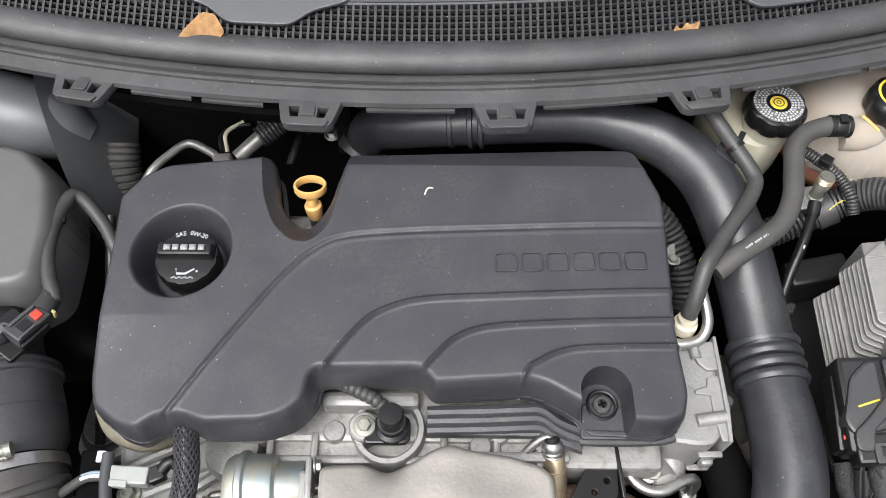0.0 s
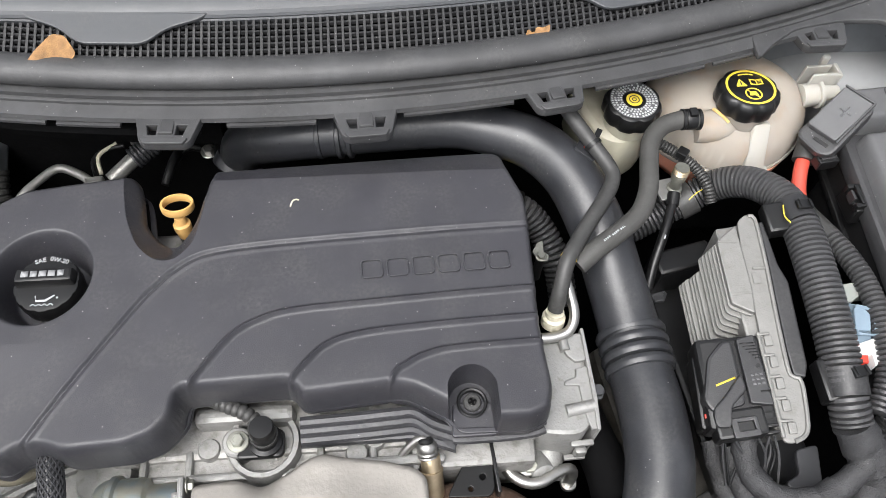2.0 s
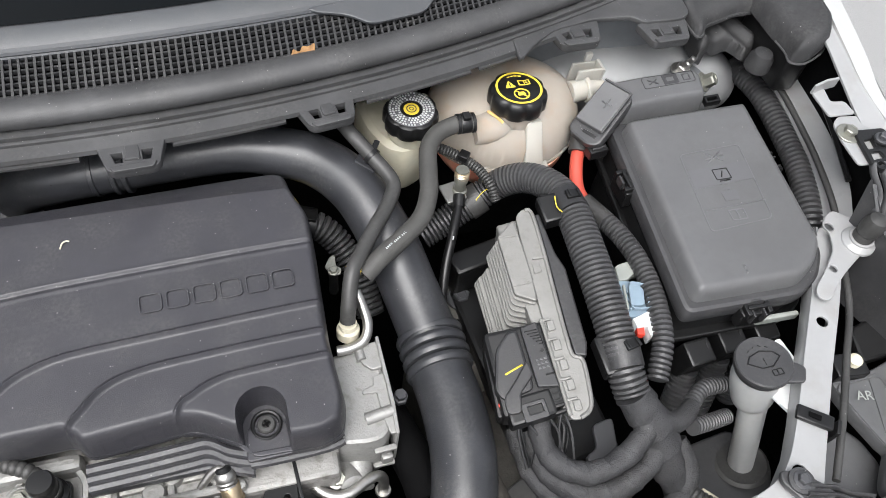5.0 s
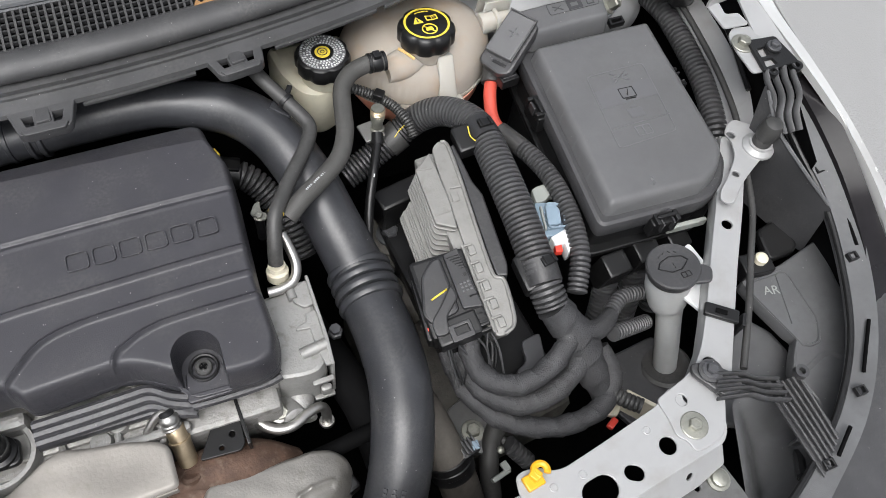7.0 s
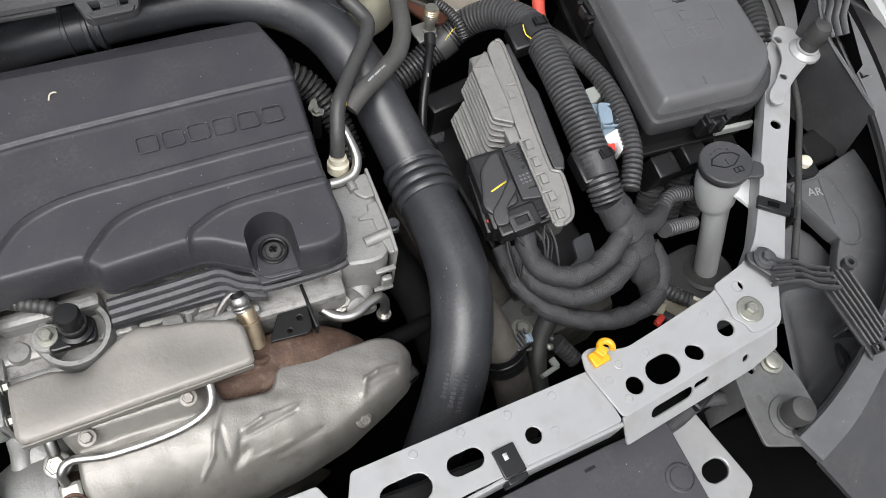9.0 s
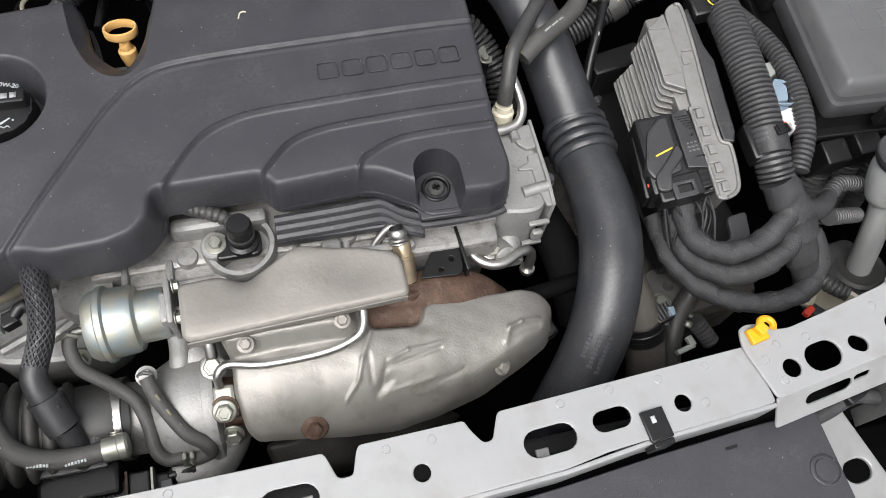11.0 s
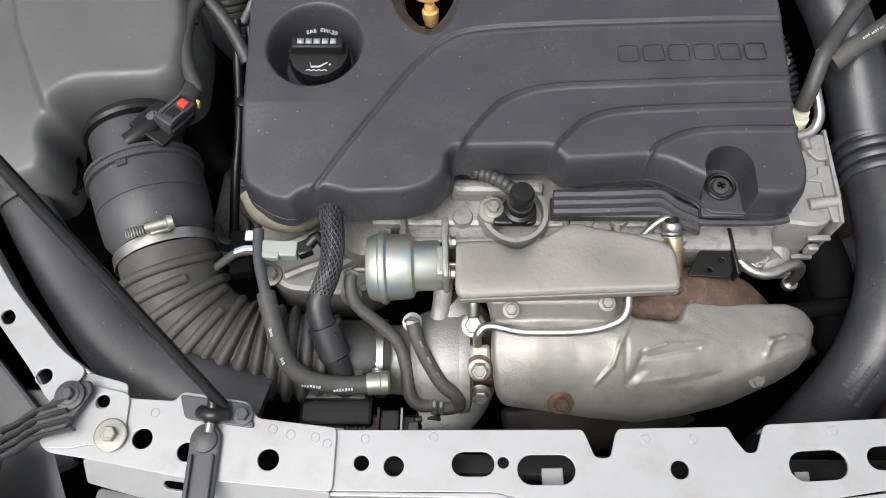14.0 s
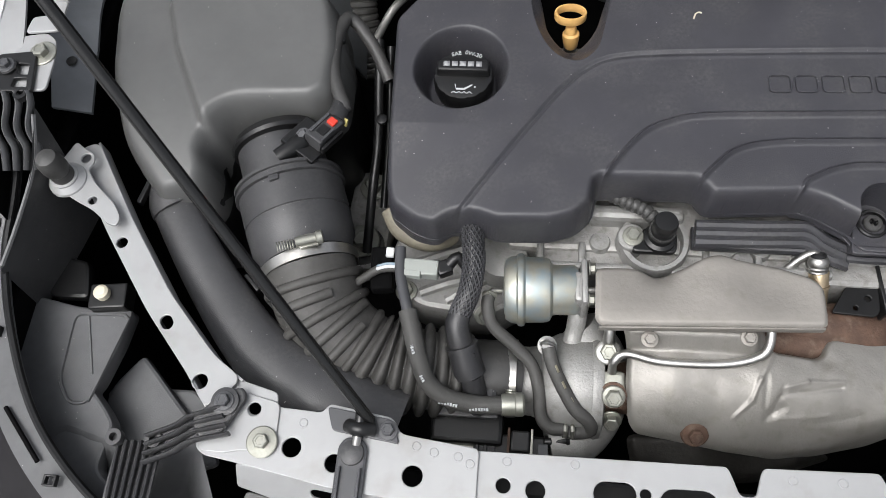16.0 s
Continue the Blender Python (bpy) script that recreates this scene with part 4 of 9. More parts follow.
def left_casting():
    ob = thing("timing_cover", (-0.24, 0.20, 0.60), "cast aluminium front cover with webs and bolts", "casting")
    out = [(-0.297, 0.232), (-0.292, 0.192), (-0.268, 0.158), (-0.196, 0.150), (-0.160, 0.168), (-0.150, 0.212), (-0.185, 0.245), (-0.26, 0.25)]
    part("body", plate(rounded(out, 0.016, 4), 0.62, 0.690, (), 0.006), CAST, ob)
    for a, b in (((-0.285, 0.195), (-0.215, 0.225)), ((-0.262, 0.172), (-0.206, 0.192)), ((-0.236, 0.165), (-0.172, 0.205)), ((-0.205, 0.238), (-0.168, 0.178))):
        part("web", tube([(a[0], a[1], 0.689), ((a[0] + b[0]) / 2, (a[1] + b[1]) / 2, 0.694), (b[0], b[1], 0.690)], 0.0055, 8), CAST, ob)
    part("neck", lathe([(0.028, 0), (0.027, 0.025), (0.024, 0.034), (0.018, 0.035)], (-0.182, 0.208, 0.680)), CAST, ob)
    hex_bolt(ob, (-0.2765, 0.172, 0.690), 0.0075, washer=1.5)
    hex_bolt(ob, (-0.196, 0.152, 0.690), 0.0070, (0.2, -0.6, 0.7))
    hex_bolt(ob, (-0.1985, 0.226, 0.690), 0.0068, (0.1, -0.2, 1))
    part("sealing_edge", tube([(-0.293, 0.236, 0.744), (-0.281, 0.217, 0.738), (-0.258, 0.208, 0.734), (-0.240, 0.212, 0.732), (-0.232, 0.220, 0.728)], 0.0095, 10), DUSTY, ob, "dusty beige sealing edge below the cover")


left_casting()


def mount_bolts():
    ob = thing("engine_mount", (-0.345, 0.28, 0.52), "dark engine mount bracket with two flange bolts", "engine mount")
    part("arm", plate(rounded([(-0.372, 0.225), (-0.318, 0.222), (-0.312, 0.345), (-0.365, 0.352)], 0.018, 4), 0.585, 0.618, (), 0.006), BLOCK, ob)
    part("rubber_bush", lathe([(0.024, -0.05), (0.026, -0.02), (0.024, 0.0), (0.019, 0.002)], (-0.344, 0.252, 0.618)), RUBBER, ob)
    hex_bolt(ob, (-0.3445, 0.2555, 0.622), 0.0115, washer=1.75)
    hex_bolt(ob, (-0.340, 0.325, 0.622), 0.0105, washer=1.6)


mount_bolts()


# ---- turbocharger ----
def turbo():
    ob = thing("turbocharger", (-0.12, 0.11, 0.55), "cast turbocharger with a compressor housing and oil fittings", "turbocharger")
    spiral = [(-0.105, 0.150, 0.672, 0.024), (-0.080, 0.125, 0.655, 0.026), (-0.078, 0.085, 0.640, 0.026), (-0.098, 0.052, 0.632, 0.026), (-0.128, 0.042, 0.632, 0.024)]
    part("compressor_scroll", tube(spiral, 0.026, 18), CAST, ob)
    part("housing", lathe([(0.050, 0), (0.052, 0.010), (0.050, 0.040), (0.042, 0.054), (0.036, 0.058), (0.032, 0.075)], (-0.082, 0.098, 0.648), (-1, 0.03, 0.02)), CAST, ob)
    part("inlet_neck", lathe([(0.034, 0), (0.034, 0.018), (0.036, 0.019), (0.036, 0.023), (0.034, 0.024), (0.034, 0.030)], (-0.145, 0.099, 0.650), (-1, 0.03, 0)), CAST, ob)
    part("back_plate", lathe([(0.053, 0), (0.054, 0.004), (0.052, 0.010), (0.045, 0.012)], (-0.090, 0.098, 0.648), (1, 0, 0)), CAST, ob)
    part("actuator_arm", tube([(-0.104, 0.168, 0.712), (-0.106, 0.155, 0.705), (-0.108, 0.140, 0.690), (-0.112, 0.125, 0.682)], 0.009, 12, squash=0.7), CAST, ob)
    part("actuator_bracket", box((-0.1075, 0.166, 0.722), (0.011, 0.030, 0.05), (0, 0, 4), bevel=0.004), CAST, ob)
    part("bearing_housing", lathe([(0.030, 0), (0.026, 0.012), (0.026, 0.022), (0.034, 0.030)], (-0.076, 0.098, 0.655), (1, 0, 0)), RUST, ob, "rusty bearing housing")
    fit = part("oil_banjo", lathe([(0.0115, 0), (0.0115, 0.010), (0.010, 0.011)], (-0.077, 0.120, 0.694), (0, -0.25, 1)), STEEL, ob)
    hex_bolt(ob, (-0.077, 0.1185, 0.701), 0.0085, (0, -0.3, 1), name="banjo_bolt", washer=1.45)
    part("feed_stub", tube([(-0.077, 0.126, 0.705), (-0.077, 0.140, 0.717), (-0.077, 0.16, 0.722)], 0.0055), STEEL, ob)
    part("return_block", box((-0.071, 0.089, 0.682), (0.021, 0.030, 0.034), (10, 0, 0), bevel=0.004), BOLT_ZINC, ob)
    hex_bolt(ob, (-0.0715, 0.0775, 0.697), 0.0080, (0, -0.55, 0.9), name="union_bolt", washer=1.35)
    part("gasket_ring", lathe([(0.0125, 0), (0.0125, 0.002)], (-0.0715, 0.0800, 0.6935), (0, -0.55, 0.9)), RUST, ob, "rust-red sealing ring")
    hex_bolt(ob, (-0.0700, 0.0635, 0.664), 0.0078, (0, -0.8, 0.6), name="union_bolt", washer=1.35)
    part("oil_pipe", tube([(-0.0735, 0.100, 0.700), (-0.0725, 0.107, 0.712), (-0.062, 0.1135, 0.716), (-0.03, 0.108, 0.716), (0.02, 0.1085, 0.718), (0.050, 0.1145, 0.722), (0.062, 0.125, 0.728), (0.0635, 0.150, 0.738)], 0.0042, 12), STEEL, ob, "bright bent steel oil pipe")
    return ob


turbo()


def wastegate():
    ob = thing("wastegate_actuator", (-0.14, 0.168, 0.70), "yellow-passivated round wastegate actuator canister", "actuator")
    part("canister", lathe([(0.022, 0), (0.0285, 0.0015), (0.0315, 0.006), (0.0325, 0.012), (0.0345, 0.0135), (0.0350, 0.0165), (0.0345, 0.0185), (0.0315, 0.0205), (0.0310, 0.038), (0.0295, 0.043), (0.0245, 0.0455),
                             (0.0238, 0.048), (0.0238, 0.0665), (0.0220, 0.0695), (0.010, 0.070)], (-0.1775, 0.1675, 0.722), (1, 0.045, 0.02), 44), ZINC, ob)
    part("mount_face", box((-0.1035, 0.1705, 0.724), (0.006, 0.044, 0.052), (0, 0, 2.6), bevel=0.005), CAST, ob)
    for dy, dz in ((0.0145, 0.017), (-0.0155, 0.014)):
        hex_bolt(ob, (-0.1000, 0.171 + dy, 0.726 + dz), 0.0052, (1, 0.045, 0), name="stud_nut", washer=1.4)
    part("rod", tube([(-0.107, 0.1705, 0.724), (-0.085, 0.1715, 0.724)], 0.0032), STEEL, ob)
    part("nipple", tube([(-0.180, 0.1635, 0.728), (-0.187, 0.1625, 0.731), (-0.1905, 0.158, 0.731)], 0.0034), STEEL, ob)


wastegate()


# ---- heat shields and manifold ----
def shields():
    ob = thing("heat_shield", (0.0, 0.15, 0.72), "dull pressed-steel upper heat shield with a folded lip", "heat shield")
    out = rounded([(-0.094, 0.183), (-0.060, 0.186), (-0.050, 0.184), (-0.037, 0.180), (-0.025, 0.184), (-0.014, 0.188), (0.004, 0.199), (0.018, 0.203), (0.030, 0.199), (0.070, 0.1935), (0.097, 0.1850), (0.106, 0.176), (0.1075, 0.139),
                   (-0.088, 0.1285), (-0.094, 0.134)], 0.006, 3)

    def height(x, y, d):
        z = 0.7515 + 0.05 * np.minimum(0, y - 0.15) - 1.6 * np.clip(0.143 - y, 0, 1) ** 1.6
        z -= 0.010 * np.exp(-(((x + 0.037) / 0.014) ** 2 + ((y - 0.187) / 0.012) ** 2))
        z += 0.0022 * np.exp(-((y - 0.172) / 0.02) ** 2) * np.sin(x * 55 + 1)
        z += 0.003 * np.exp(-(((x - 0.018) / 0.022) ** 2 + ((y - 0.195) / 0.012) ** 2))
        return z - 0.0035 * np.clip(1 - d / 0.003, 0, 1) ** 2

    mesh_part("top_sheet", pressed(out, height, 0.0022), SHIELD_TOP, ob, angle=60)
    part("folded_lip", plate([(-0.090, 0.1265), (0.105, 0.1370), (0.105, 0.1388), (-0.090, 0.1283)], 0.7385, 0.7475, (), 0.0006), SHIELD_TOP, ob)
    cat = thing("catalyst_heat_shield", (0.08, 0.09, 0.60), "creased bright pressed-steel heat shield round the catalyst", "heat shield")
    out = rounded([(-0.064, 0.150), (-0.068, 0.140), (-0.060, 0.120), (-0.061, 0.090), (-0.056, 0.060), (-0.048, 0.051), (0.000, 0.046), (0.034, 0.042), (0.080, 0.040), (0.118, 0.046), (0.172, 0.062), (0.218, 0.082), (0.246, 0.098),
                   (0.2590, 0.112), (0.2605, 0.128), (0.2555, 0.141), (0.244, 0.149), (0.225, 0.152), (0.209, 0.150), (0.180, 0.149), (0.128, 0.1465), (0.121, 0.142), (0.116, 0.128), (0.108, 0.1245), (0.071, 0.126), (0.066, 0.140), (0.065, 0.1545), (-0.04, 0.149)], 0.005, 3)

    def body(x, y, d):
        top = 0.716 - 0.16 * np.clip(x - 0.06, 0, 1) - 0.12 * np.clip(-0.02 - x, 0, 1)
        yr = 0.112
        z = top - 10.5 * np.clip(yr - y, 0, 1) ** 2 - 3.0 * np.clip(y - yr - 0.01, 0, 1) ** 2
        z += 0.018 * ease((y - 0.1185) / 0.014) * ease((0.060 - x) / 0.012)
        z -= 0.018 * np.clip((x - 0.20) / 0.06, 0, 1) ** 2.6
        z -= 0.030 * np.clip(1 - d / 0.016, 0, 1) ** 2 * ease((x - 0.10) / 0.08) * ease((0.135 - y) / 0.02)
        # pressed creases
        for (ax, ay), (bx, by), w, h in (((0.036, 0.066), (0.050, 0.080), 0.0019, 0.0019), ((0.050, 0.080), (0.0565, 0.098), 0.0017, 0.0021), ((0.0565, 0.098), (0.068, 0.122), 0.0026, 0.0016), ((0.079, 0.0935), (0.100, 0.1005), 0.0015, 0.0016), ((0.100, 0.1005), (0.1325, 0.103), 0.0015, 0.0015), ((0.080, 0.0885), (0.130, 0.0985), 0.0017, -0.0016), ((0.079, 0.0935), (0.070, 0.074), 0.0026, -0.0016), ((0.062, 0.102), (0.062, 0.078), 0.0026, -0.0014), ((0.202, 0.109), (0.216, 0.114), 0.0022, 0.0025), ((0.216, 0.114), (0.2365, 0.1165), 0.0020, 0.0022), ((0.204, 0.104), (0.234, 0.110), 0.0034, -0.0019),
                                         ((0.085, 0.058), (0.13, 0.060), 0.0043, -0.0019), ((0.196, 0.096), (0.203, 0.109), 0.0029, 0.0019), ((0.10, 0.066), (0.15, 0.078), 0.0026, -0.0010), ((0.075, 0.068), (0.12, 0.074), 0.0020, 0.0010), ((0.066, 0.070), (0.078, 0.078), 0.0043, -0.0025)):
            ex, ey = bx - ax, by - ay
            u = np.clip(((x - ax) * ex + (y - ay) * ey) / (ex * ex + ey * ey), 0, 1)
            s = np.hypot(x - ax - u * ex, y - ay - u * ey)
            z += h * np.exp(-((s / w) ** 2))
        z += 0.0014 * np.sin(38 * x + 20 * y) * np.clip((0.095 - y) / 0.04, 0, 1) * np.clip((x - 0.02) / 0.03, 0, 1)
        z += 0.0005 * np.sin(90 * x - 60 * y + 2) + 0.0003 * np.sin(210 * x + 150 * y) * np.sin(170 * y - 60 * x)
        return z - 0.007 * np.clip(1 - d / 0.005, 0, 1) ** 2

    mesh_part("outer_sheet", pressed(out, body, 0.0016), SHIELD, cat, angle=60)
    low = rounded([(-0.050, 0.062), (-0.040, 0.030), (0.020, 0.022), (0.085, 0.028), (0.155, 0.055), (0.10, 0.075)], 0.010, 3)
    # The lower sheet is coloured dark in place of the blocked light.
    mesh_part("lower_sheet", pressed(low, lambda x, y, d: 0.598 + 0.6 * (y - 0.03) + 0.004 * np.sin(70 * x) - 0.01 * np.clip(1 - d / 0.008, 0, 1) ** 2, 0.003), SHIELD_SHADE, cat, angle=60)
    for x, y, z in ((-0.0435, 0.1235, 0.7315), (0.0435, 0.1305, 0.7325)):
        hex_bolt(cat, (x, y, z), 0.0052, (0, -0.22, 1), SHIELD_TOP, "shield_bolt", 1.5)
    b = hex_bolt(cat, (0.0045, 0.0520, 0.6790), 0.0068, (0, -0.62, 0.78), RUST, "rusty_bolt", 1.75)
    part("bolt_seat", lathe([(0.013, -0.004), (0.013, 0.0), (0.0115, 0.001)], (0.0045, 0.0525, 0.6785), (0, -0.62, 0.78)), RUST, cat)
    hex_bolt(cat, (0.1900, 0.0774, 0.6740), 0.0056, (0.25, -0.5, 0.8), SHIELD_TOP, "shield_bolt")
    man = thing("exhaust_manifold", (0.12, 0.16, 0.60), "rusty cast exhaust manifold and outlet elbow", "exhaust manifold")
    part("elbow", tube([(0.055, 0.150, 0.675, 0.030), (0.090, 0.148, 0.672, 0.030), (0.135, 0.148, 0.668, 0.031), (0.172, 0.138, 0.640, 0.026), (0.200, 0.126, 0.60, 0.022)], 0.03, 22), RUST, man)
    part("flange", plate(rounded([(0.068, 0.118), (0.118, 0.120), (0.122, 0.150), (0.072, 0.150)], 0.006, 3), 0.680, 0.690, (), 0.003), RUST, man)
    part("upper_casting", tube([(0.090, 0.160, 0.686, 0.020), (0.140, 0.160, 0.684, 0.026), (0.175, 0.156, 0.672, 0.026), (0.205, 0.150, 0.650, 0.020)], 0.02, 18), RUST, man)
    part("sensor_boss", lathe([(0.012, 0), (0.0115, 0.008), (0.009, 0.010)], (0.1135, 0.158, 0.698), (0, 0.4, 1)), RUST, man)


shields()

lam = thing("oxygen_sensor", (0.112, 0.165, 0.705), "brass-coloured oxygen sensor standing in the manifold", "oxygen sensor")
ax = (-0.09, 0.70, 0.70)
part("hex_nut", lathe([(0.0112, 0), (0.0112, 0.009), (0.0098, 0.010)], (0.1150, 0.1640, 0.6960), ax, 6), RUST, lam)
part("body", lathe([(0.0090, 0), (0.0094, 0.012), (0.0096, 0.026), (0.0104, 0.0265), (0.0104, 0.0285), (0.0092, 0.029), (0.0090, 0.042), (0.0084, 0.043)], (0.1142, 0.1700, 0.7020), ax, 28), BRASS, lam)
part("neck", lathe([(0.0088, 0), (0.0096, 0.0012), (0.0088, 0.0024), (0.0096, 0.0046), (0.0086, 0.0060), (0.0094, 0.0090), (0.0090, 0.0130), (0.0072, 0.0150)], (0.1092, 0.1990, 0.7310), ax, 28), STEEL, lam)
part("seal", lathe([(0.0070, 0), (0.0070, 0.003), (0.0050, 0.005)], (0.1076, 0.2090, 0.7405), ax, 20), BLACK, lam)
part("lead", tube([(0.1074, 0.2100, 0.7415), (0.1030, 0.2130, 0.7410), (0.0940, 0.2100, 0.7340), (0.0840, 0.2020, 0.7240), (0.0780, 0.1930, 0.7140)], 0.0038), STEEL, lam, "dull metal-sleeved sensor lead")

# ---- right end of the engine ----
pump = thing("vacuum_pump", (0.235, 0.235, 0.62), "cast aluminium pump housing bolted to the engine's end", "pump")
out = [(0.2140, 0.302), (0.2660, 0.3080), (0.2665, 0.240), (0.2620, 0.2180), (0.2520, 0.2090), (0.2380, 0.2080), (0.2120, 0.212), (0.2060, 0.24)]
part("body", plate(rounded(out, 0.007, 4), 0.640, 0.7350, (), 0.0045), CAST, pump)
part("end_flange", plate(rounded([(0.2655, 0.3120), (0.2690, 0.3120), (0.2700, 0.240), (0.2680, 0.2100), (0.2645, 0.2100), (0.2660, 0.240)], 0.0012, 2), 0.652, 0.7410, (), 0.0008), CAST, pump)
part("top_step", plate(rounded([(0.2440, 0.3060), (0.2660, 0.3080), (0.2665, 0.2790), (0.2560, 0.2780), (0.2480, 0.2860)], 0.0025, 3), 0.733, 0.7392, (), 0.0015), CAST, pump)
part("edge_step", plate(rounded([(0.2550, 0.2720), (0.2665, 0.2740), (0.2668, 0.2120), (0.2600, 0.2120), (0.2560, 0.2330), (0.2555, 0.2550), (0.2420, 0.2560), (0.2420, 0.2600), (0.2540, 0.2635)], 0.0016, 3), 0.733, 0.7375, (), 0.0012), CAST, pump)
part("cast_lug", tube([(0.2400, 0.2310, 0.7355), (0.2560, 0.2330, 0.7365), (0.2670, 0.2345, 0.7370)], 0.0060, 14), CAST, pump)
part("cast_lug", tube([(0.2470, 0.3020, 0.7380), (0.2480, 0.2900, 0.7380)], 0.0050, 14), CAST, pump)
for z in (0.712, 0.668):
    part("front_step", box((0.2550, 0.2070, z), (0.022, 0.006, 0.005), (0, 0, 2), bevel=0.0015), CAST, pump)
part("front_boss", box((0.2570, 0.2060, 0.6880), (0.012, 0.008, 0.016), (0, 0, 2), bevel=0.003), CAST, pump)
part("outlet_neck", lathe([(0.0150, 0), (0.0150, 0.028), (0.0135, 0.030)], (0.2290, 0.2160, 0.672), (-0.10, -1, -0.15)), CAST, pump)
part("lower_lug", lathe([(0.012, 0), (0.012, 0.03), (0.009, 0.032)], (0.213, 0.214, 0.670), (0.2, -0.8, 0.4)), CAST, pump)
hex_bolt(pump, (0.2070, 0.1975, 0.6830), 0.0075, (0, -0.25, 1), washer=1.4)
part("pale_bracket", plate(rounded([(-0.022, 0.004), (-0.006, 0.024), (0.008, 0.028), (0.004, 0.010), (0.011, -0.008), (-0.002, -0.014)], 0.004, 3), -0.004, 0.0, (), 0.0015, pose(0.2050, 0.1990, 0.6870, 8, 0, 0)), STEEL, pump, "shiny lifting bracket")
part("bracket_arm", box((0.1960, 0.2230, 0.6840), (0.026, 0.030, 0.006), (14, 0, 10), bevel=0.002), CAST, pump)
part("dark_bracket", plate(rounded([(0.124, 0.166), (0.138, 0.190), (0.152, 0.212), (0.165, 0.216), (0.169, 0.205), (0.168, 0.170), (0.163, 0.164)], 0.004, 3), 0.711, 0.7145, [ring2(0.158, 0.182, 0.0028, 10), ring2(0.146, 0.172, 0.0022, 10)], 0.001), DEEP_COAT, pump, "black stamped bracket")
part("bracket_fold", box((0.1700, 0.190, 0.7080), (0.0035, 0.048, 0.024), (0, 0, 4), bevel=0.001), BLACK, pump)
part("coolant_pipe", tube([(0.178, 0.206, 0.690), (0.186, 0.190, 0.690), (0.200, 0.1805, 0.688), (0.216, 0.1800, 0.687), (0.234, 0.1890, 0.685), (0.2460, 0.1925, 0.680), (0.2510, 0.1905, 0.668), (0.2508, 0.1880, 0.640)], 0.0054, 12), STEEL, pump, "bent bright metal pipe")
part("pipe_end_ring", lathe([(0.0078, 0), (0.0084, 0.003), (0.0078, 0.006)], (0.2508, 0.1880, 0.6380), (0.0, 0.05, 1)), STEEL, pump)


lb2 = thing("hose_bracket", (0.239, 0.394, 0.735), "small zinc bracket with a bolt beside the cover", "bracket")
part("plate", plate(rounded([(0.231, 0.401), (0.238, 0.412), (0.244, 0.414), (0.243, 0.400), (0.248, 0.396), (0.246, 0.389), (0.237, 0.389)], 0.002, 3), 0.7395, 0.742, (), 0.0006), BOLT_ZINC, lb2)
hex_bolt(lb2, (0.2390, 0.3940, 0.742), 0.0045, washer=1.3)
part("post", tube([(0.2390, 0.3940, 0.742), (0.2390, 0.3940, 0.70)], 0.0050, 10), BLACK, lb2)

# ---- air intake ----
def airbox():
    ob = thing("air_filter_box", (-0.48, 0.37, 0.55), "large smooth dusty grey plastic air filter box", "air filter box")
    out = rounded([(-0.622, 0.500), (-0.622, 0.440), (-0.607, 0.362), (-0.576, 0.285), (-0.522, 0.218), (-0.474, 0.234), (-0.470, 0.262), (-0.480, 0.283), (-0.455, 0.314), (-0.372, 0.318), (-0.350, 0.335), (-0.352, 0.400), (-0.366, 0.455), (-0.400, 0.492), (-0.46, 0.505)], 0.016, 4)

    def height(x, y, d):
        z = 0.803 - 1.3 * np.clip(0.345 - y, 0, 1) ** 2
        # the outer shoulder lies a little lower, beyond a soft crease
        cx = np.interp(y, [0.20, 0.285, 0.304, 0.385, 0.444, 0.52], [-0.46, -0.469, -0.485, -0.527, -0.548, -0.53])
        z = z - 0.014 * ease((cx + 0.006 - x) / 0.012)
        u = np.clip(1 - d / 0.019, 0, 1)
        return z - 0.075 * (1 - (1 - u**2.2) ** 0.5)

    mesh_part("lid", pressed(out, height, 0.003), AIRBOX, ob, angle=60)
    part("base", plate([(-0.486 + 0.97 * (x + 0.486), 0.36 + 0.97 * (y - 0.36)) for x, y in out], 0.58, 0.729, (), 0.004), BLACK, ob)
    axis = Vector((0.36, -0.92, -0.10)).normalized()
    o = Vector((-0.420, 0.315, 0.745))
    part("outlet_boss", lathe([(0.046, 0), (0.050, 0.008), (0.049, 0.012), (0.046, 0.013)], o + axis * 0.004, axis, 40), BLACK, ob)
    return axis


axis = airbox()


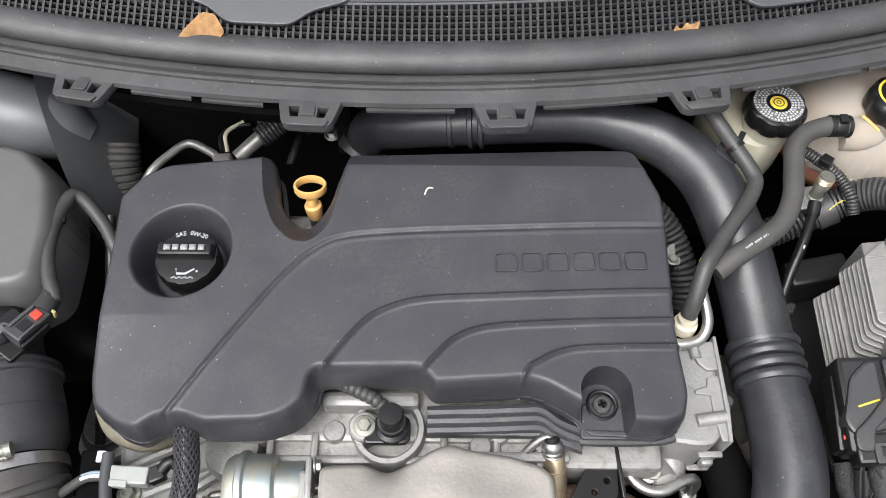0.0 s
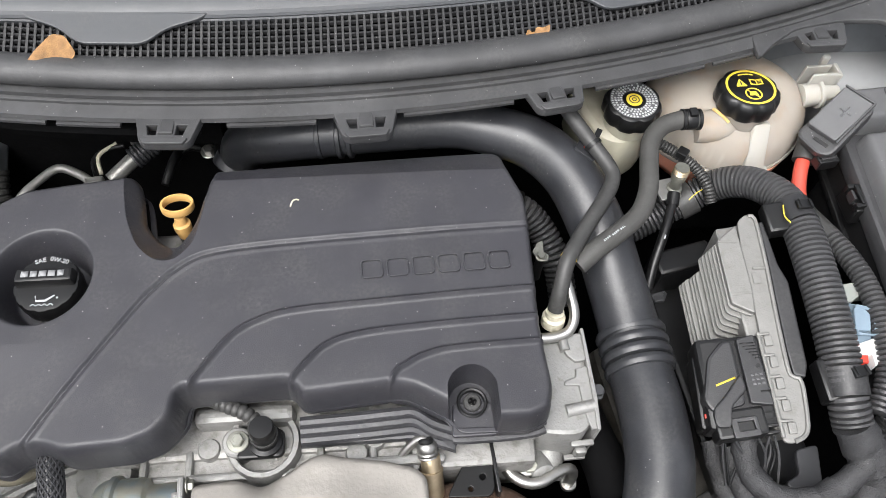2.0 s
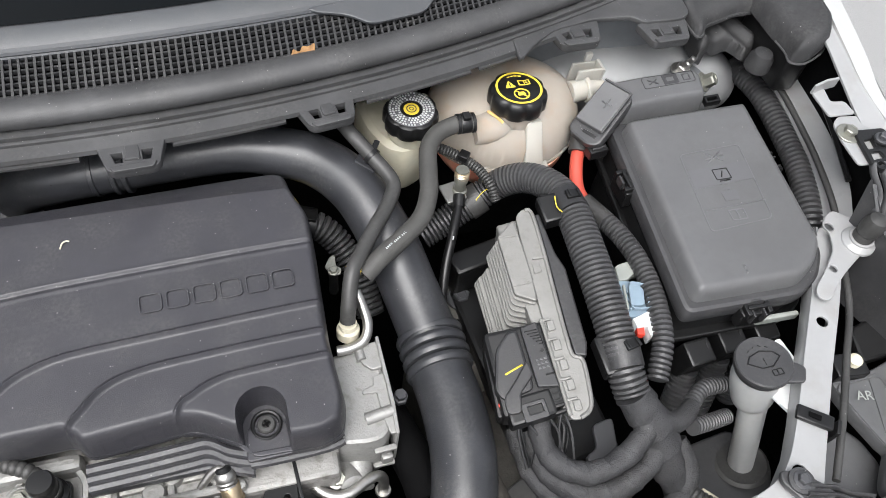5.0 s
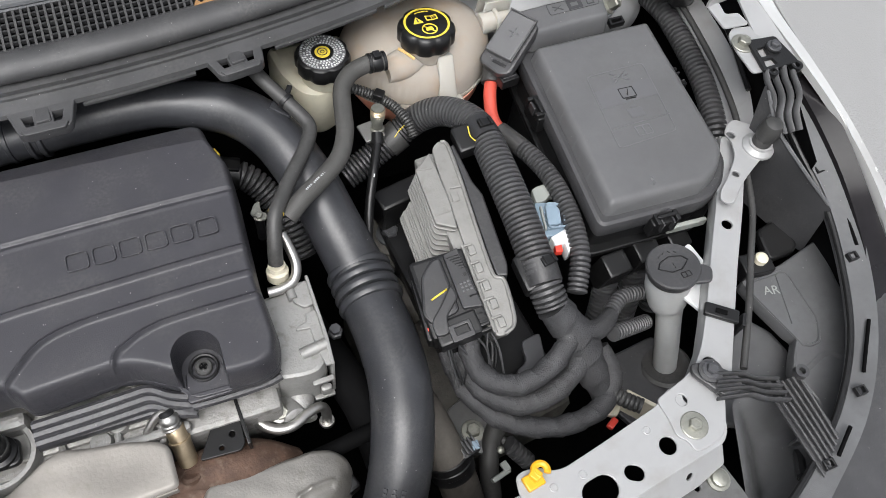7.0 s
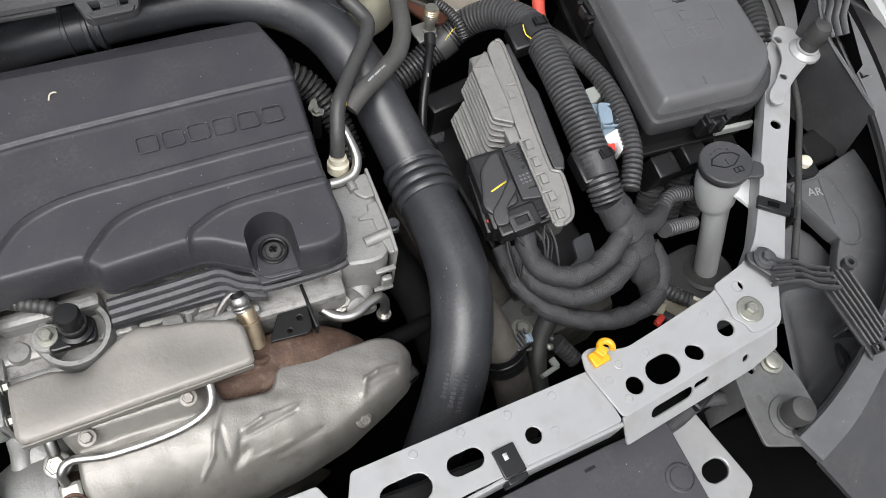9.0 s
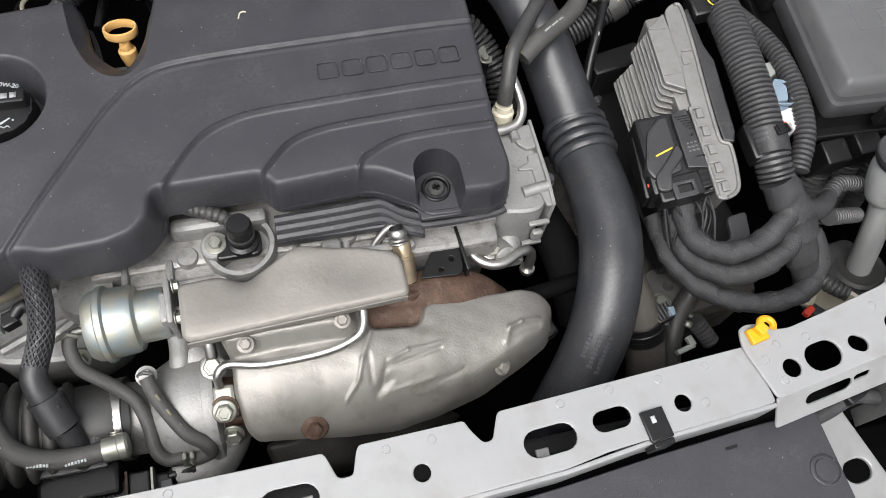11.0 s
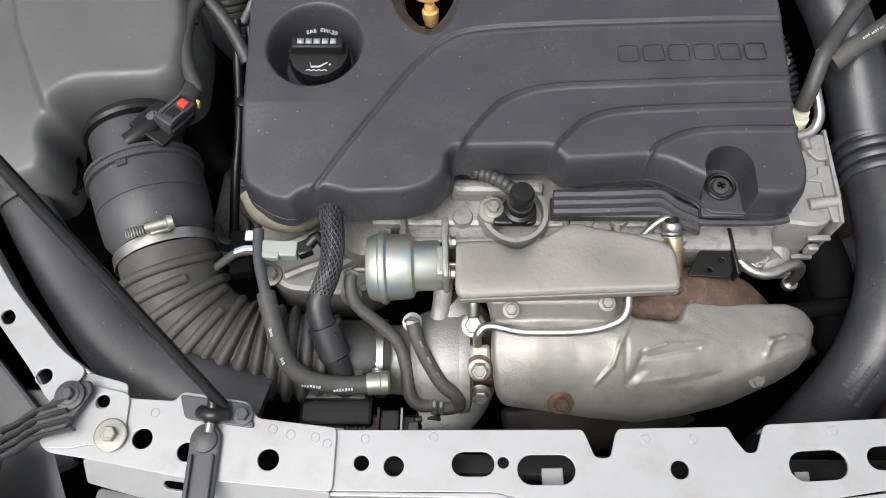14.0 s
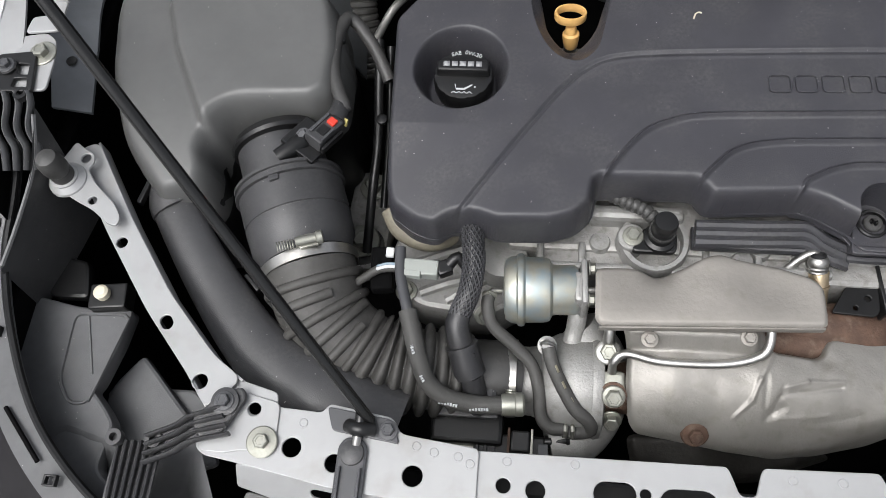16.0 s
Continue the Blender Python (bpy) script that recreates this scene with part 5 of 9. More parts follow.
def airflow_meter():
    """The sensor tube, clamp and hose that lead from the filter box to the turbo."""
    o = Vector((-0.4165, 0.300, 0.742))
    ob = thing("airflow_sensor_tube", tuple(o), "dark round airflow sensor tube with a ribbed collar", "sensor tube")
    part("neck", lathe([(0.0435, 0), (0.0435, 0.042), (0.040, 0.043)], o, axis, 48), PLASTIC, ob)
    c = o + axis * 0.040
    part("collar", lathe([(0.050, 0), (0.0555, 0.001), (0.0555, 0.004), (0.0535, 0.005), (0.0535, 0.008), (0.0560, 0.009), (0.0560, 0.012), (0.0530, 0.013)], c, axis, 56), PLASTIC, ob)
    part("barrel", lathe([(0.0530, 0.012), (0.0530, 0.044), (0.0522, 0.0445), (0.0522, 0.0455), (0.0530, 0.046), (0.0515, 0.070), (0.0470, 0.078), (0.0455, 0.086)], c, axis, 56), PLASTIC, ob)
    part("moulded_tab", box(c + Vector((-0.006, 0.0, 0.0525)) + axis * 0.020, (0.010, 0.012, 0.005), (-5, 0, 21), bevel=0.001), PLASTIC, ob)
    s = thing("airflow_sensor", (-0.372, 0.292, 0.775), "grey-black sensor plug with a red lock tab", "sensor")
    m = pose(-0.3600, 0.2955, 0.7855, -12, 10, -32)
    def sb(name, at, size, mat, bevel=0.002, par=s):
        bm = box(at, size, bevel=bevel)
        bmesh.ops.transform(bm, matrix=m, verts=bm.verts[:])
        return part(name, bm, mat, par)
    body = sb("plug_body", (0, 0, 0.002), (0.020, 0.036, 0.016), PLASTIC)
    sb("lock_tab", (0.0020, 0.009, 0.0110), (0.0085, 0.008, 0.004), RED, 0.001, body)
    sb("yellow_seal", (0.002, 0.0205, 0.006), (0.020, 0.003, 0.010), FADED_YELLOW, 0.001, body)
    sb("flange", (-0.008, -0.012, -0.008), (0.040, 0.040, 0.006), BLACK)
    sb("side_rail", (0.013, -0.004, 0.001), (0.004, 0.030, 0.010), BLACK)
    sb("top_rail", (-0.0065, 0.002, 0.0105), (0.0030, 0.030, 0.003), LABEL_BAND, 0.0008, body)
    sb("top_rail", (0.0085, -0.006, 0.0105), (0.0025, 0.018, 0.003), LABEL_BAND, 0.0008, body)
    sb("lock_window", (0.0015, -0.004, 0.0102), (0.0090, 0.012, 0.0012), BLACK, 0.0003, body)
    part("boot", tube([(-0.3505, 0.3095, 0.7865, 0.0105), (-0.3480, 0.3200, 0.7860, 0.0100), (-0.3490, 0.3330, 0.7840, 0.0080)], 0.01, 16, 0.003), BLACK_GRAIN, s)
    part("barrel", lathe([(0.0095, 0), (0.0095, 0.030), (0.008, 0.032)], (-0.402, 0.268, 0.780), (0.75, 0.62, 0.12)), BLACK, s)
    hex_bolt(s, (-0.379, 0.290, 0.789), 0.0048, (-0.1, -0.2, 1), LABEL_BAND)
    part("lead", tube([(-0.3490, 0.3200, 0.7865), (-0.3430, 0.3230, 0.7870), (-0.3520, 0.3420, 0.7890), (-0.3610, 0.3690, 0.7890), (-0.3640, 0.4000, 0.7870), (-0.3620, 0.4260, 0.7840), (-0.3540, 0.4410, 0.7800), (-0.331, 0.420, 0.762), (-0.312, 0.388, 0.745)], 0.0070, 12), RUBBER, s, "thick grey taped lead")
    part("lead_clip", box((-0.3655, 0.408, 0.784), (0.020, 0.008, 0.006), (0, 0, 10), bevel=0.0015), BLACK, s)
    c2 = c + axis * 0.090
    cl = thing("hose_clamp", tuple(c2), "bright worm-drive hose clamp round the intake hose", "hose clamp")
    part("band", lathe([(0.0478, 0), (0.0482, 0.0005), (0.0482, 0.0105), (0.0478, 0.011), (0.046, 0.006)], c2 - axis * 0.002, axis, 56), STEEL, cl)
    m = pose(*(c2 + Vector((0.010, 0.003, 0.0515))), 4, 6, 20)
    w = lathe([(0.0048, -0.011), (0.0048, 0.008), (0.0065, 0.009), (0.0065, 0.014), (0.004, 0.015)], (0, 0, 0.001), (1, 0, 0), 14)
    bmesh.ops.transform(w, matrix=m, verts=w.verts[:])
    part("worm_screw", w, BOLT_ZINC, cl)
    bm = bmesh.new()
    for k in range(7):
        box((-0.028 + 0.0024 * k, 0, -0.0008), (0.0012, 0.009, 0.002), bevel=0, bm=bm)
    bmesh.ops.transform(bm, matrix=m, verts=bm.verts[:])
    part("slotted_band", bm, BOLT_ZINC, cl)
    bm = box((0.001, 0, -0.002), (0.018, 0.013, 0.004), bevel=0.001)
    bmesh.ops.transform(bm, matrix=m, verts=bm.verts[:])
    part("screw_seat", bm, BOLT_ZINC, cl)
    return c2


clamp_at = airflow_meter()


def intake_hose():
    ob = thing("intake_hose", (-0.30, 0.11, 0.62), "ribbed black rubber intake hose bending to the turbo", "intake hose")
    c = clamp_at
    path = [(*(c + axis * 0.004), 0.0455), (-0.3630, 0.163, 0.7250, 0.0450), (-0.352, 0.138, 0.7150, 0.0435), (-0.333, 0.118, 0.704, 0.0415), (-0.306, 0.1045, 0.692, 0.0390), (-0.285, 0.0995, 0.684, 0.0370)]
    part("elbow", tube(path, 0.04, 36), DUSTY_RUBBER, ob)
    rows, at = curve_through(path, 0.0150)
    rows = rows[1:-3]
    for k, r in enumerate(rows):
        w = rows[min(k + 1, len(rows) - 1)][:3] - rows[max(k - 1, 0)][:3]
        w /= np.linalg.norm(w)
        side = np.cross(w, (0, 0, 1.0))
        side /= np.linalg.norm(side)
        up = np.cross(side, w)
        span = (0.2, 0.8) if k % 2 else (0.02, 0.98)
        a0, a1 = (math.pi * span[0], math.pi * (0.62 if k % 3 == 1 else span[1]))
        arc = [tuple(np.array(r[:3]) + (r[3] + 0.0006) * (math.cos(a) * side + math.sin(a) * up)) for a in np.linspace(a0, a1, 9)]
        part("rib", tube(arc, 0.0050, 12, 0.005, squash=0.9), DUSTY_RUBBER, ob)
    part("bellows", tube([(-0.322, 0.1110, 0.699, 0.0430), (-0.300, 0.1010, 0.690, 0.0460), (-0.280, 0.0970, 0.684, 0.0470), (-0.240, 0.0955, 0.676, 0.0455), (-0.205, 0.0965, 0.668, 0.040)], 0.04, 44, 0.004, (0.0138, 0.0105)), DUSTY_RUBBER, ob)
    part("cuff", tube([(-0.204, 0.0965, 0.664), (-0.180, 0.098, 0.660), (-0.168, 0.099, 0.656)], 0.0365, 36), RUBBER, ob)
    part("moulded_knob", lathe([(0.0045, 0), (0.005, 0.004), (0.004, 0.006)], (-0.2975, 0.086, 0.7115), (0, -0.4, 1), 12), RUBBER, ob)
    cl = thing("turbo_hose_clamp", (-0.163, 0.099, 0.655), "bright worm-drive clamp at the turbo inlet", "hose clamp")
    part("band", lathe([(0.0382, 0), (0.0386, 0.0005), (0.0386, 0.0095), (0.0382, 0.010), (0.036, 0.005)], (-0.1715, 0.099, 0.656), (1, 0, 0), 44), STEEL, cl)
    part("worm_screw", tube([(-0.166, 0.078, 0.695), (-0.165, 0.062, 0.690)], 0.0052, 12, 0.002, (0.0022, 0.0007)), BOLT_ZINC, cl)
    part("screw_head", lathe([(0.0066, 0), (0.0066, 0.005), (0.005, 0.006)], (-0.165, 0.0605, 0.6895), (0.05, -0.95, -0.3), 6), BOLT_ZINC, cl)


intake_hose()


def snorkel():
    ob = thing("intake_snorkel", (-0.44, 0.14, 0.62), "smooth grey-black intake snorkel curving to the front panel", "snorkel")
    part("duct", tube([(-0.521, 0.262, 0.735, 0.0225), (-0.518, 0.238, 0.738, 0.0235), (-0.492, 0.196, 0.735, 0.0240), (-0.452, 0.143, 0.728, 0.0265), (-0.404, 0.091, 0.722, 0.0300), (-0.350, 0.056, 0.716, 0.035), (-0.305, 0.040, 0.708, 0.037), (-0.27, 0.03, 0.70, 0.038)], 0.025, 28, squash=0.62), PLASTIC, ob)
    part("cuff", tube([(-0.5235, 0.268, 0.736), (-0.5170, 0.238, 0.739), (-0.5120, 0.228, 0.738)], 0.0262, 28, squash=0.72), PLASTIC, ob)
    part("cuff_tab", box((-0.5455, 0.240, 0.748), (0.005, 0.026, 0.008), (0, 0, -12), bevel=0.001), BLACK, ob)
    for k in range(5):
        x = -0.424 + 0.026 * k
        part("edge_tab", box((x, 0.158 - 0.0235 * k, 0.724), (0.022, 0.004, 0.008), (0, 0, -44 + 3 * k), bevel=0.001), BLACK, ob)


snorkel()


# ---- prop rod and bonnet catch ----
def prop():
    ob = thing("prop_rod", (-0.287, 0.030, 0.775), "black coated bonnet prop rod hooked in its pivot", "prop rod")
    part("rod", tube([(-0.2885, 0.008, 0.778), (-0.2875, 0.022, 0.779), (-0.2875, 0.030, 0.787), (-0.2915, 0.0345, 0.796), (-0.43, 0.176, 1.000), (-0.62, 0.369, 1.28)], 0.0049, 12, 0.01), ROD, ob)
    part("rod_tip", tube([(-0.2885, 0.010, 0.778), (-0.2892, 0.001, 0.7775)], 0.0036), STEEL, ob)
    br = thing("prop_bracket", (-0.288, 0.017, 0.7692), "dark metal pivot plate for the prop rod", "bracket")
    part("plate", plate(rounded([(-0.319, 0.033), (-0.262, 0.026), (-0.254, 0.006), (-0.312, 0.013)], 0.004, 3), 0.7692, 0.7722, (), 0.001), LABEL_BAND, br)
    part("pivot", tube([(-0.298, 0.0175, 0.7745), (-0.288, 0.0145, 0.7805), (-0.277, 0.0165, 0.7745)], 0.0062, 12), BLACK, br)
    hex_bolt(br, (-0.2645, 0.0165, 0.7722), 0.0055, material=LABEL_BAND)
    st = thing("bumper_stay", (-0.292, -0.03, 0.7692), "dark plastic stay bolted over the front panel", "stay")
    part("strap", plate(rounded([(-0.3045, 0.001), (-0.2985, 0.0085), (-0.2855, 0.0085), (-0.2795, 0.001), (-0.2795, -0.058), (-0.3045, -0.056)], 0.006, 4), 0.7692, 0.7752, (), 0.002), LABEL_BAND, st)
    part("button", lathe([(0.0105, 0), (0.0100, 0.003), (0.0065, 0.0048), (0.002, 0.0052)], (-0.292, -0.0045, 0.775)), PLASTIC, st)
    for dx in (-0.0085, 0.0085):
        part("edge_rib", box((-0.292 + dx, -0.036, 0.7768), (0.0025, 0.04, 0.005), bevel=0.001), LABEL_BAND, st)


prop()


# ---- hoses in front of the engine ----
def breather():
    ob = thing("breather_hose", (-0.21, 0.14, 0.68), "braided black breather hose with a grey plastic elbow", "breather hose")
    part("sleeve", tube([(-0.208, 0.225, 0.768), (-0.2085, 0.203, 0.764), (-0.206, 0.180, 0.757), (-0.2085, 0.155, 0.748), (-0.2175, 0.131, 0.738)], 0.0092, 20, 0.004), BLACK, ob)
    bm = bmesh.new()
    rows, at = curve_through([(-0.208, 0.222, 0.768), (-0.2085, 0.203, 0.764), (-0.206, 0.180, 0.757), (-0.2085, 0.155, 0.748), (-0.2175, 0.132, 0.738)], 0.0022)
    way = np.gradient(rows, axis=0)
    way /= np.linalg.norm(way, axis=1)[:, None]
    for turn in (1, -1):
        for k in range(14):
            pts = []
            for o, w, s in zip(rows, way, at):
                side = np.cross(w, (0, 0, 1.0))
                side /= np.linalg.norm(side)
                up = np.cross(side, w)
                a = turn * s * 62 + 2 * math.pi * k / 14
                pts.append(tuple(o + 0.0099 * (math.cos(a) * side + math.sin(a) * up)))
            tube(pts, 0.0010, 4, 0.0030, bm=bm)
    tagged(part("braid", bm, BRAID, ob), "woven braid strands", kind="stuff")
    part("elbow", tube([(-0.2160, 0.134, 0.739, 0.0104), (-0.2185, 0.126, 0.736, 0.0112), (-0.2165, 0.115, 0.729, 0.0116), (-0.2110, 0.103, 0.719, 0.0118)], 0.0135, 22, 0.003), BLACK_GRAIN, ob)
    part("quick_coupling", tube([(-0.2135, 0.109, 0.7245, 0.0144), (-0.2075, 0.093, 0.7120, 0.0150), (-0.204, 0.086, 0.7065, 0.0150)], 0.0165, 26, 0.003), BLACK_GRAIN, ob)
    part("coupling_ring", tube([(-0.2138, 0.1095, 0.7250), (-0.2130, 0.1075, 0.7235)], 0.0156, 26, 0.0008), BLACK_GRAIN, ob)
    part("release_button", box((-0.2035, 0.0980, 0.7285), (0.007, 0.005, 0.003), (38, 0, 15), bevel=0.0008), BLACK, ob)
    part("pedestal", tube([(-0.2040, 0.086, 0.7065), (-0.1995, 0.072, 0.692), (-0.196, 0.062, 0.675)], 0.0115, 20), BLACK_GRAIN, ob)
    base = thing("inlet_duct_flange", (-0.205, 0.07, 0.62), "black moulded flange on the turbo inlet duct", "flange")
    part("hood", plate(rounded([(-0.238, 0.060), (-0.226, 0.095), (-0.196, 0.108), (-0.178, 0.095), (-0.178, 0.062)], 0.010, 4), 0.655, 0.692, (), 0.006), PLASTIC, base)
    part("rim", plate(rounded([(-0.242, 0.052), (-0.238, 0.062), (-0.205, 0.066), (-0.178, 0.062), (-0.176, 0.052)], 0.004, 3), 0.676, 0.682, (), 0.002), PLASTIC, base)
    part("lower_box", box((-0.207, 0.046, 0.640), (0.07, 0.03, 0.05), bevel=0.004), BLACK, base)


breather()


def coolant_lines():
    ob = thing("vacuum_hose", (-0.245, 0.11, 0.70), "dark rubber vent hose with a crimped metal end", "hose")
    part("upper_pipe", tube([(-0.277, 0.192, 0.752), (-0.274, 0.165, 0.752), (-0.266, 0.138, 0.753), (-0.262, 0.126, 0.752)], 0.0052), LABEL_BAND, ob)
    part("hose", tube([(-0.2635, 0.130, 0.752), (-0.257, 0.110, 0.748), (-0.250, 0.088, 0.738), (-0.240, 0.070, 0.724), (-0.222, 0.061, 0.712), (-0.195, 0.059, 0.705), (-0.172, 0.061, 0.702)], 0.0085, 16), HOSE, ob)
    part("crimp", lathe([(0.0100, 0), (0.0104, 0.002), (0.0104, 0.012), (0.0112, 0.013), (0.0112, 0.019), (0.0095, 0.021)], (-0.174, 0.0610, 0.7020), (1, 0.10, -0.05)), BOLT_ZINC, ob, "crimped metal ferrule")
    for k, (x, y, z, a) in enumerate(((-0.2525, 0.098, 0.7515, -70), (-0.244, 0.076, 0.7380, -60), (-0.218, 0.0545, 0.7180, -8), (-0.190, 0.0530, 0.7115, 4))):
        for j in range(7):
            o = 0.0026 * (j - 3)
            part("print_mark", box((x - 0.004 + o * math.cos(radians(a)), y + o * math.sin(radians(a)), z), (0.0019, (0.0030, 0.0024)[j % 2], 0.0007), (20, 0, a), bevel=0), PRINT, ob)
    t = thing("wastegate_hose", (-0.165, 0.10, 0.68), "thin dusty rubber hose from the actuator", "hose")
    part("hose", tube([(-0.1905, 0.160, 0.731), (-0.192, 0.148, 0.728), (-0.186, 0.132, 0.718), (-0.166, 0.118, 0.706), (-0.148, 0.103, 0.696), (-0.140, 0.082, 0.686), (-0.137, 0.060, 0.676), (-0.128, 0.050, 0.670), (-0.112, 0.050, 0.668)], 0.0062, 14), HOSE, t)
    part("spring_clip", tube([(-0.1965, 0.157, 0.7325), (-0.1908, 0.158, 0.7385), (-0.1850, 0.157, 0.7325)], 0.0022, 8), BOLT_ZINC, t)
    d = thing("oil_drain_hose", (-0.115, 0.09, 0.68), "dusty rubber hose with a faded print bent under the turbo", "hose")
    part("hose", tube([(-0.1335, 0.116, 0.713), (-0.128, 0.100, 0.706), (-0.118, 0.082, 0.698), (-0.106, 0.065, 0.690), (-0.093, 0.056, 0.682), (-0.090, 0.050, 0.672), (-0.102, 0.048, 0.666), (-0.115, 0.049, 0.664)], 0.0066, 14), HOSE, d)
    part("nipple", lathe([(0.0092, 0), (0.0092, 0.002), (0.006, 0.003), (0.0055, 0.010)], (-0.1345, 0.1195, 0.706), (0.1, -0.3, 0.9)), CAST, d)
    part("hose_clip", tube([(-0.140, 0.1185, 0.712), (-0.1345, 0.119, 0.7185), (-0.128, 0.118, 0.7125)], 0.002, 8), STEEL, d)
    for y, x, z in ((0.096, -0.1245, 0.7118), (0.083, -0.1175, 0.7052), (0.070, -0.109, 0.6988)):
        part("print_mark", box((x, y, z), (0.0022, 0.007, 0.0006), (24, 0, 30), bevel=0), FADED, d)
    for x in (-0.113, -0.1065):
        part("spring_clip", tube([(x, 0.043, 0.668), (x, 0.049, 0.676), (x, 0.055, 0.668)], 0.0022, 8), BOLT_ZINC, d)


coolant_lines()


def plug_left():
    ob = thing("sensor_connector", (-0.258, 0.174, 0.735), "pale grey wiring connector with a striped lead", "connector")
    part("housing", box((-0.2560, 0.1735, 0.7475), (0.034, 0.0155, 0.014), (0, 0, -2), bevel=0.002), CONNECTOR, ob)
    part("collar", box((-0.2745, 0.1740, 0.7475), (0.005, 0.019, 0.016), (0, 0, -2), bevel=0.0015), CONNECTOR, ob)
    part("latch", box((-0.2630, 0.1660, 0.7515), (0.016, 0.006, 0.008), (0, 0, -4), bevel=0.001), CONNECTOR, ob)
    part("end_plug", box((-0.2340, 0.1755, 0.7465), (0.014, 0.014, 0.012), (0, 0, 24), bevel=0.002), BLACK, ob)
    part("black_lead", tube([(-0.230, 0.179, 0.748), (-0.222, 0.186, 0.752), (-0.214, 0.180, 0.745)], 0.0055), BLACK, ob)
    part("lead", tube([(-0.276, 0.1735, 0.748), (-0.295, 0.1725, 0.745), (-0.310, 0.166, 0.738), (-0.328, 0.157, 0.728)], 0.0042), HOSE, ob)
    part("blue_wire", tube([(-0.276, 0.1755, 0.751), (-0.288, 0.1758, 0.750), (-0.298, 0.1738, 0.747)], 0.0016, 8), BLUE, ob)
    part("white_wire", tube([(-0.276, 0.1725, 0.752), (-0.288, 0.1728, 0.751), (-0.298, 0.1708, 0.748)], 0.0016, 8), WHITE, ob)
    part("bracket", box((-0.2960, 0.1780, 0.728), (0.022, 0.045, 0.016), (0, 0, 6), bevel=0.003), DEEP, ob)
    part("white_tab", box((-0.2890, 0.1930, 0.7375), (0.008, 0.010, 0.004), bevel=0.001), WHITE, ob)


plug_left()

brown = thing("solenoid_valve", (-0.17, 0.035, 0.62), "black solenoid block with copper-coloured terminals", "solenoid")
part("body", box((-0.165, 0.033, 0.640), (0.070, 0.022, 0.030), bevel=0.003), BLACK, brown)
for x in (-0.196, -0.188, -0.180):
    part("cooling_rib", box((x, 0.033, 0.656), (0.003, 0.019, 0.004), bevel=0.0006), BLACK, brown)
part("latch", box((-0.133, 0.030, 0.657), (0.010, 0.012, 0.006), (0, 0, 4), bevel=0.001), LABEL_BAND, brown)
part("nozzle", lathe([(0.0060, 0), (0.0060, 0.006), (0.0048, 0.007), (0.0048, 0.020), (0.0056, 0.021), (0.0048, 0.024)], (-0.131, 0.040, 0.650), (1, 0.1, 0.1), 14), BLACK, brown)
part("coil", box((-0.155, 0.036, 0.659), (0.018, 0.020, 0.014), bevel=0.002), BLACK, brown)
part("terminal", box((-0.166, 0.036, 0.6615), (0.0025, 0.024, 0.010), bevel=0.0005), RUST, brown)
part("terminal", box((-0.144, 0.036, 0.6615), (0.0025, 0.024, 0.010), bevel=0.0005), BOLT_ZINC, brown)
part("pipe_stub", lathe([(0.010, 0), (0.010, 0.03), (0.008, 0.031)], (-0.225, 0.030, 0.640), (1, 0, 0.02)), BOLT_ZINC, brown)


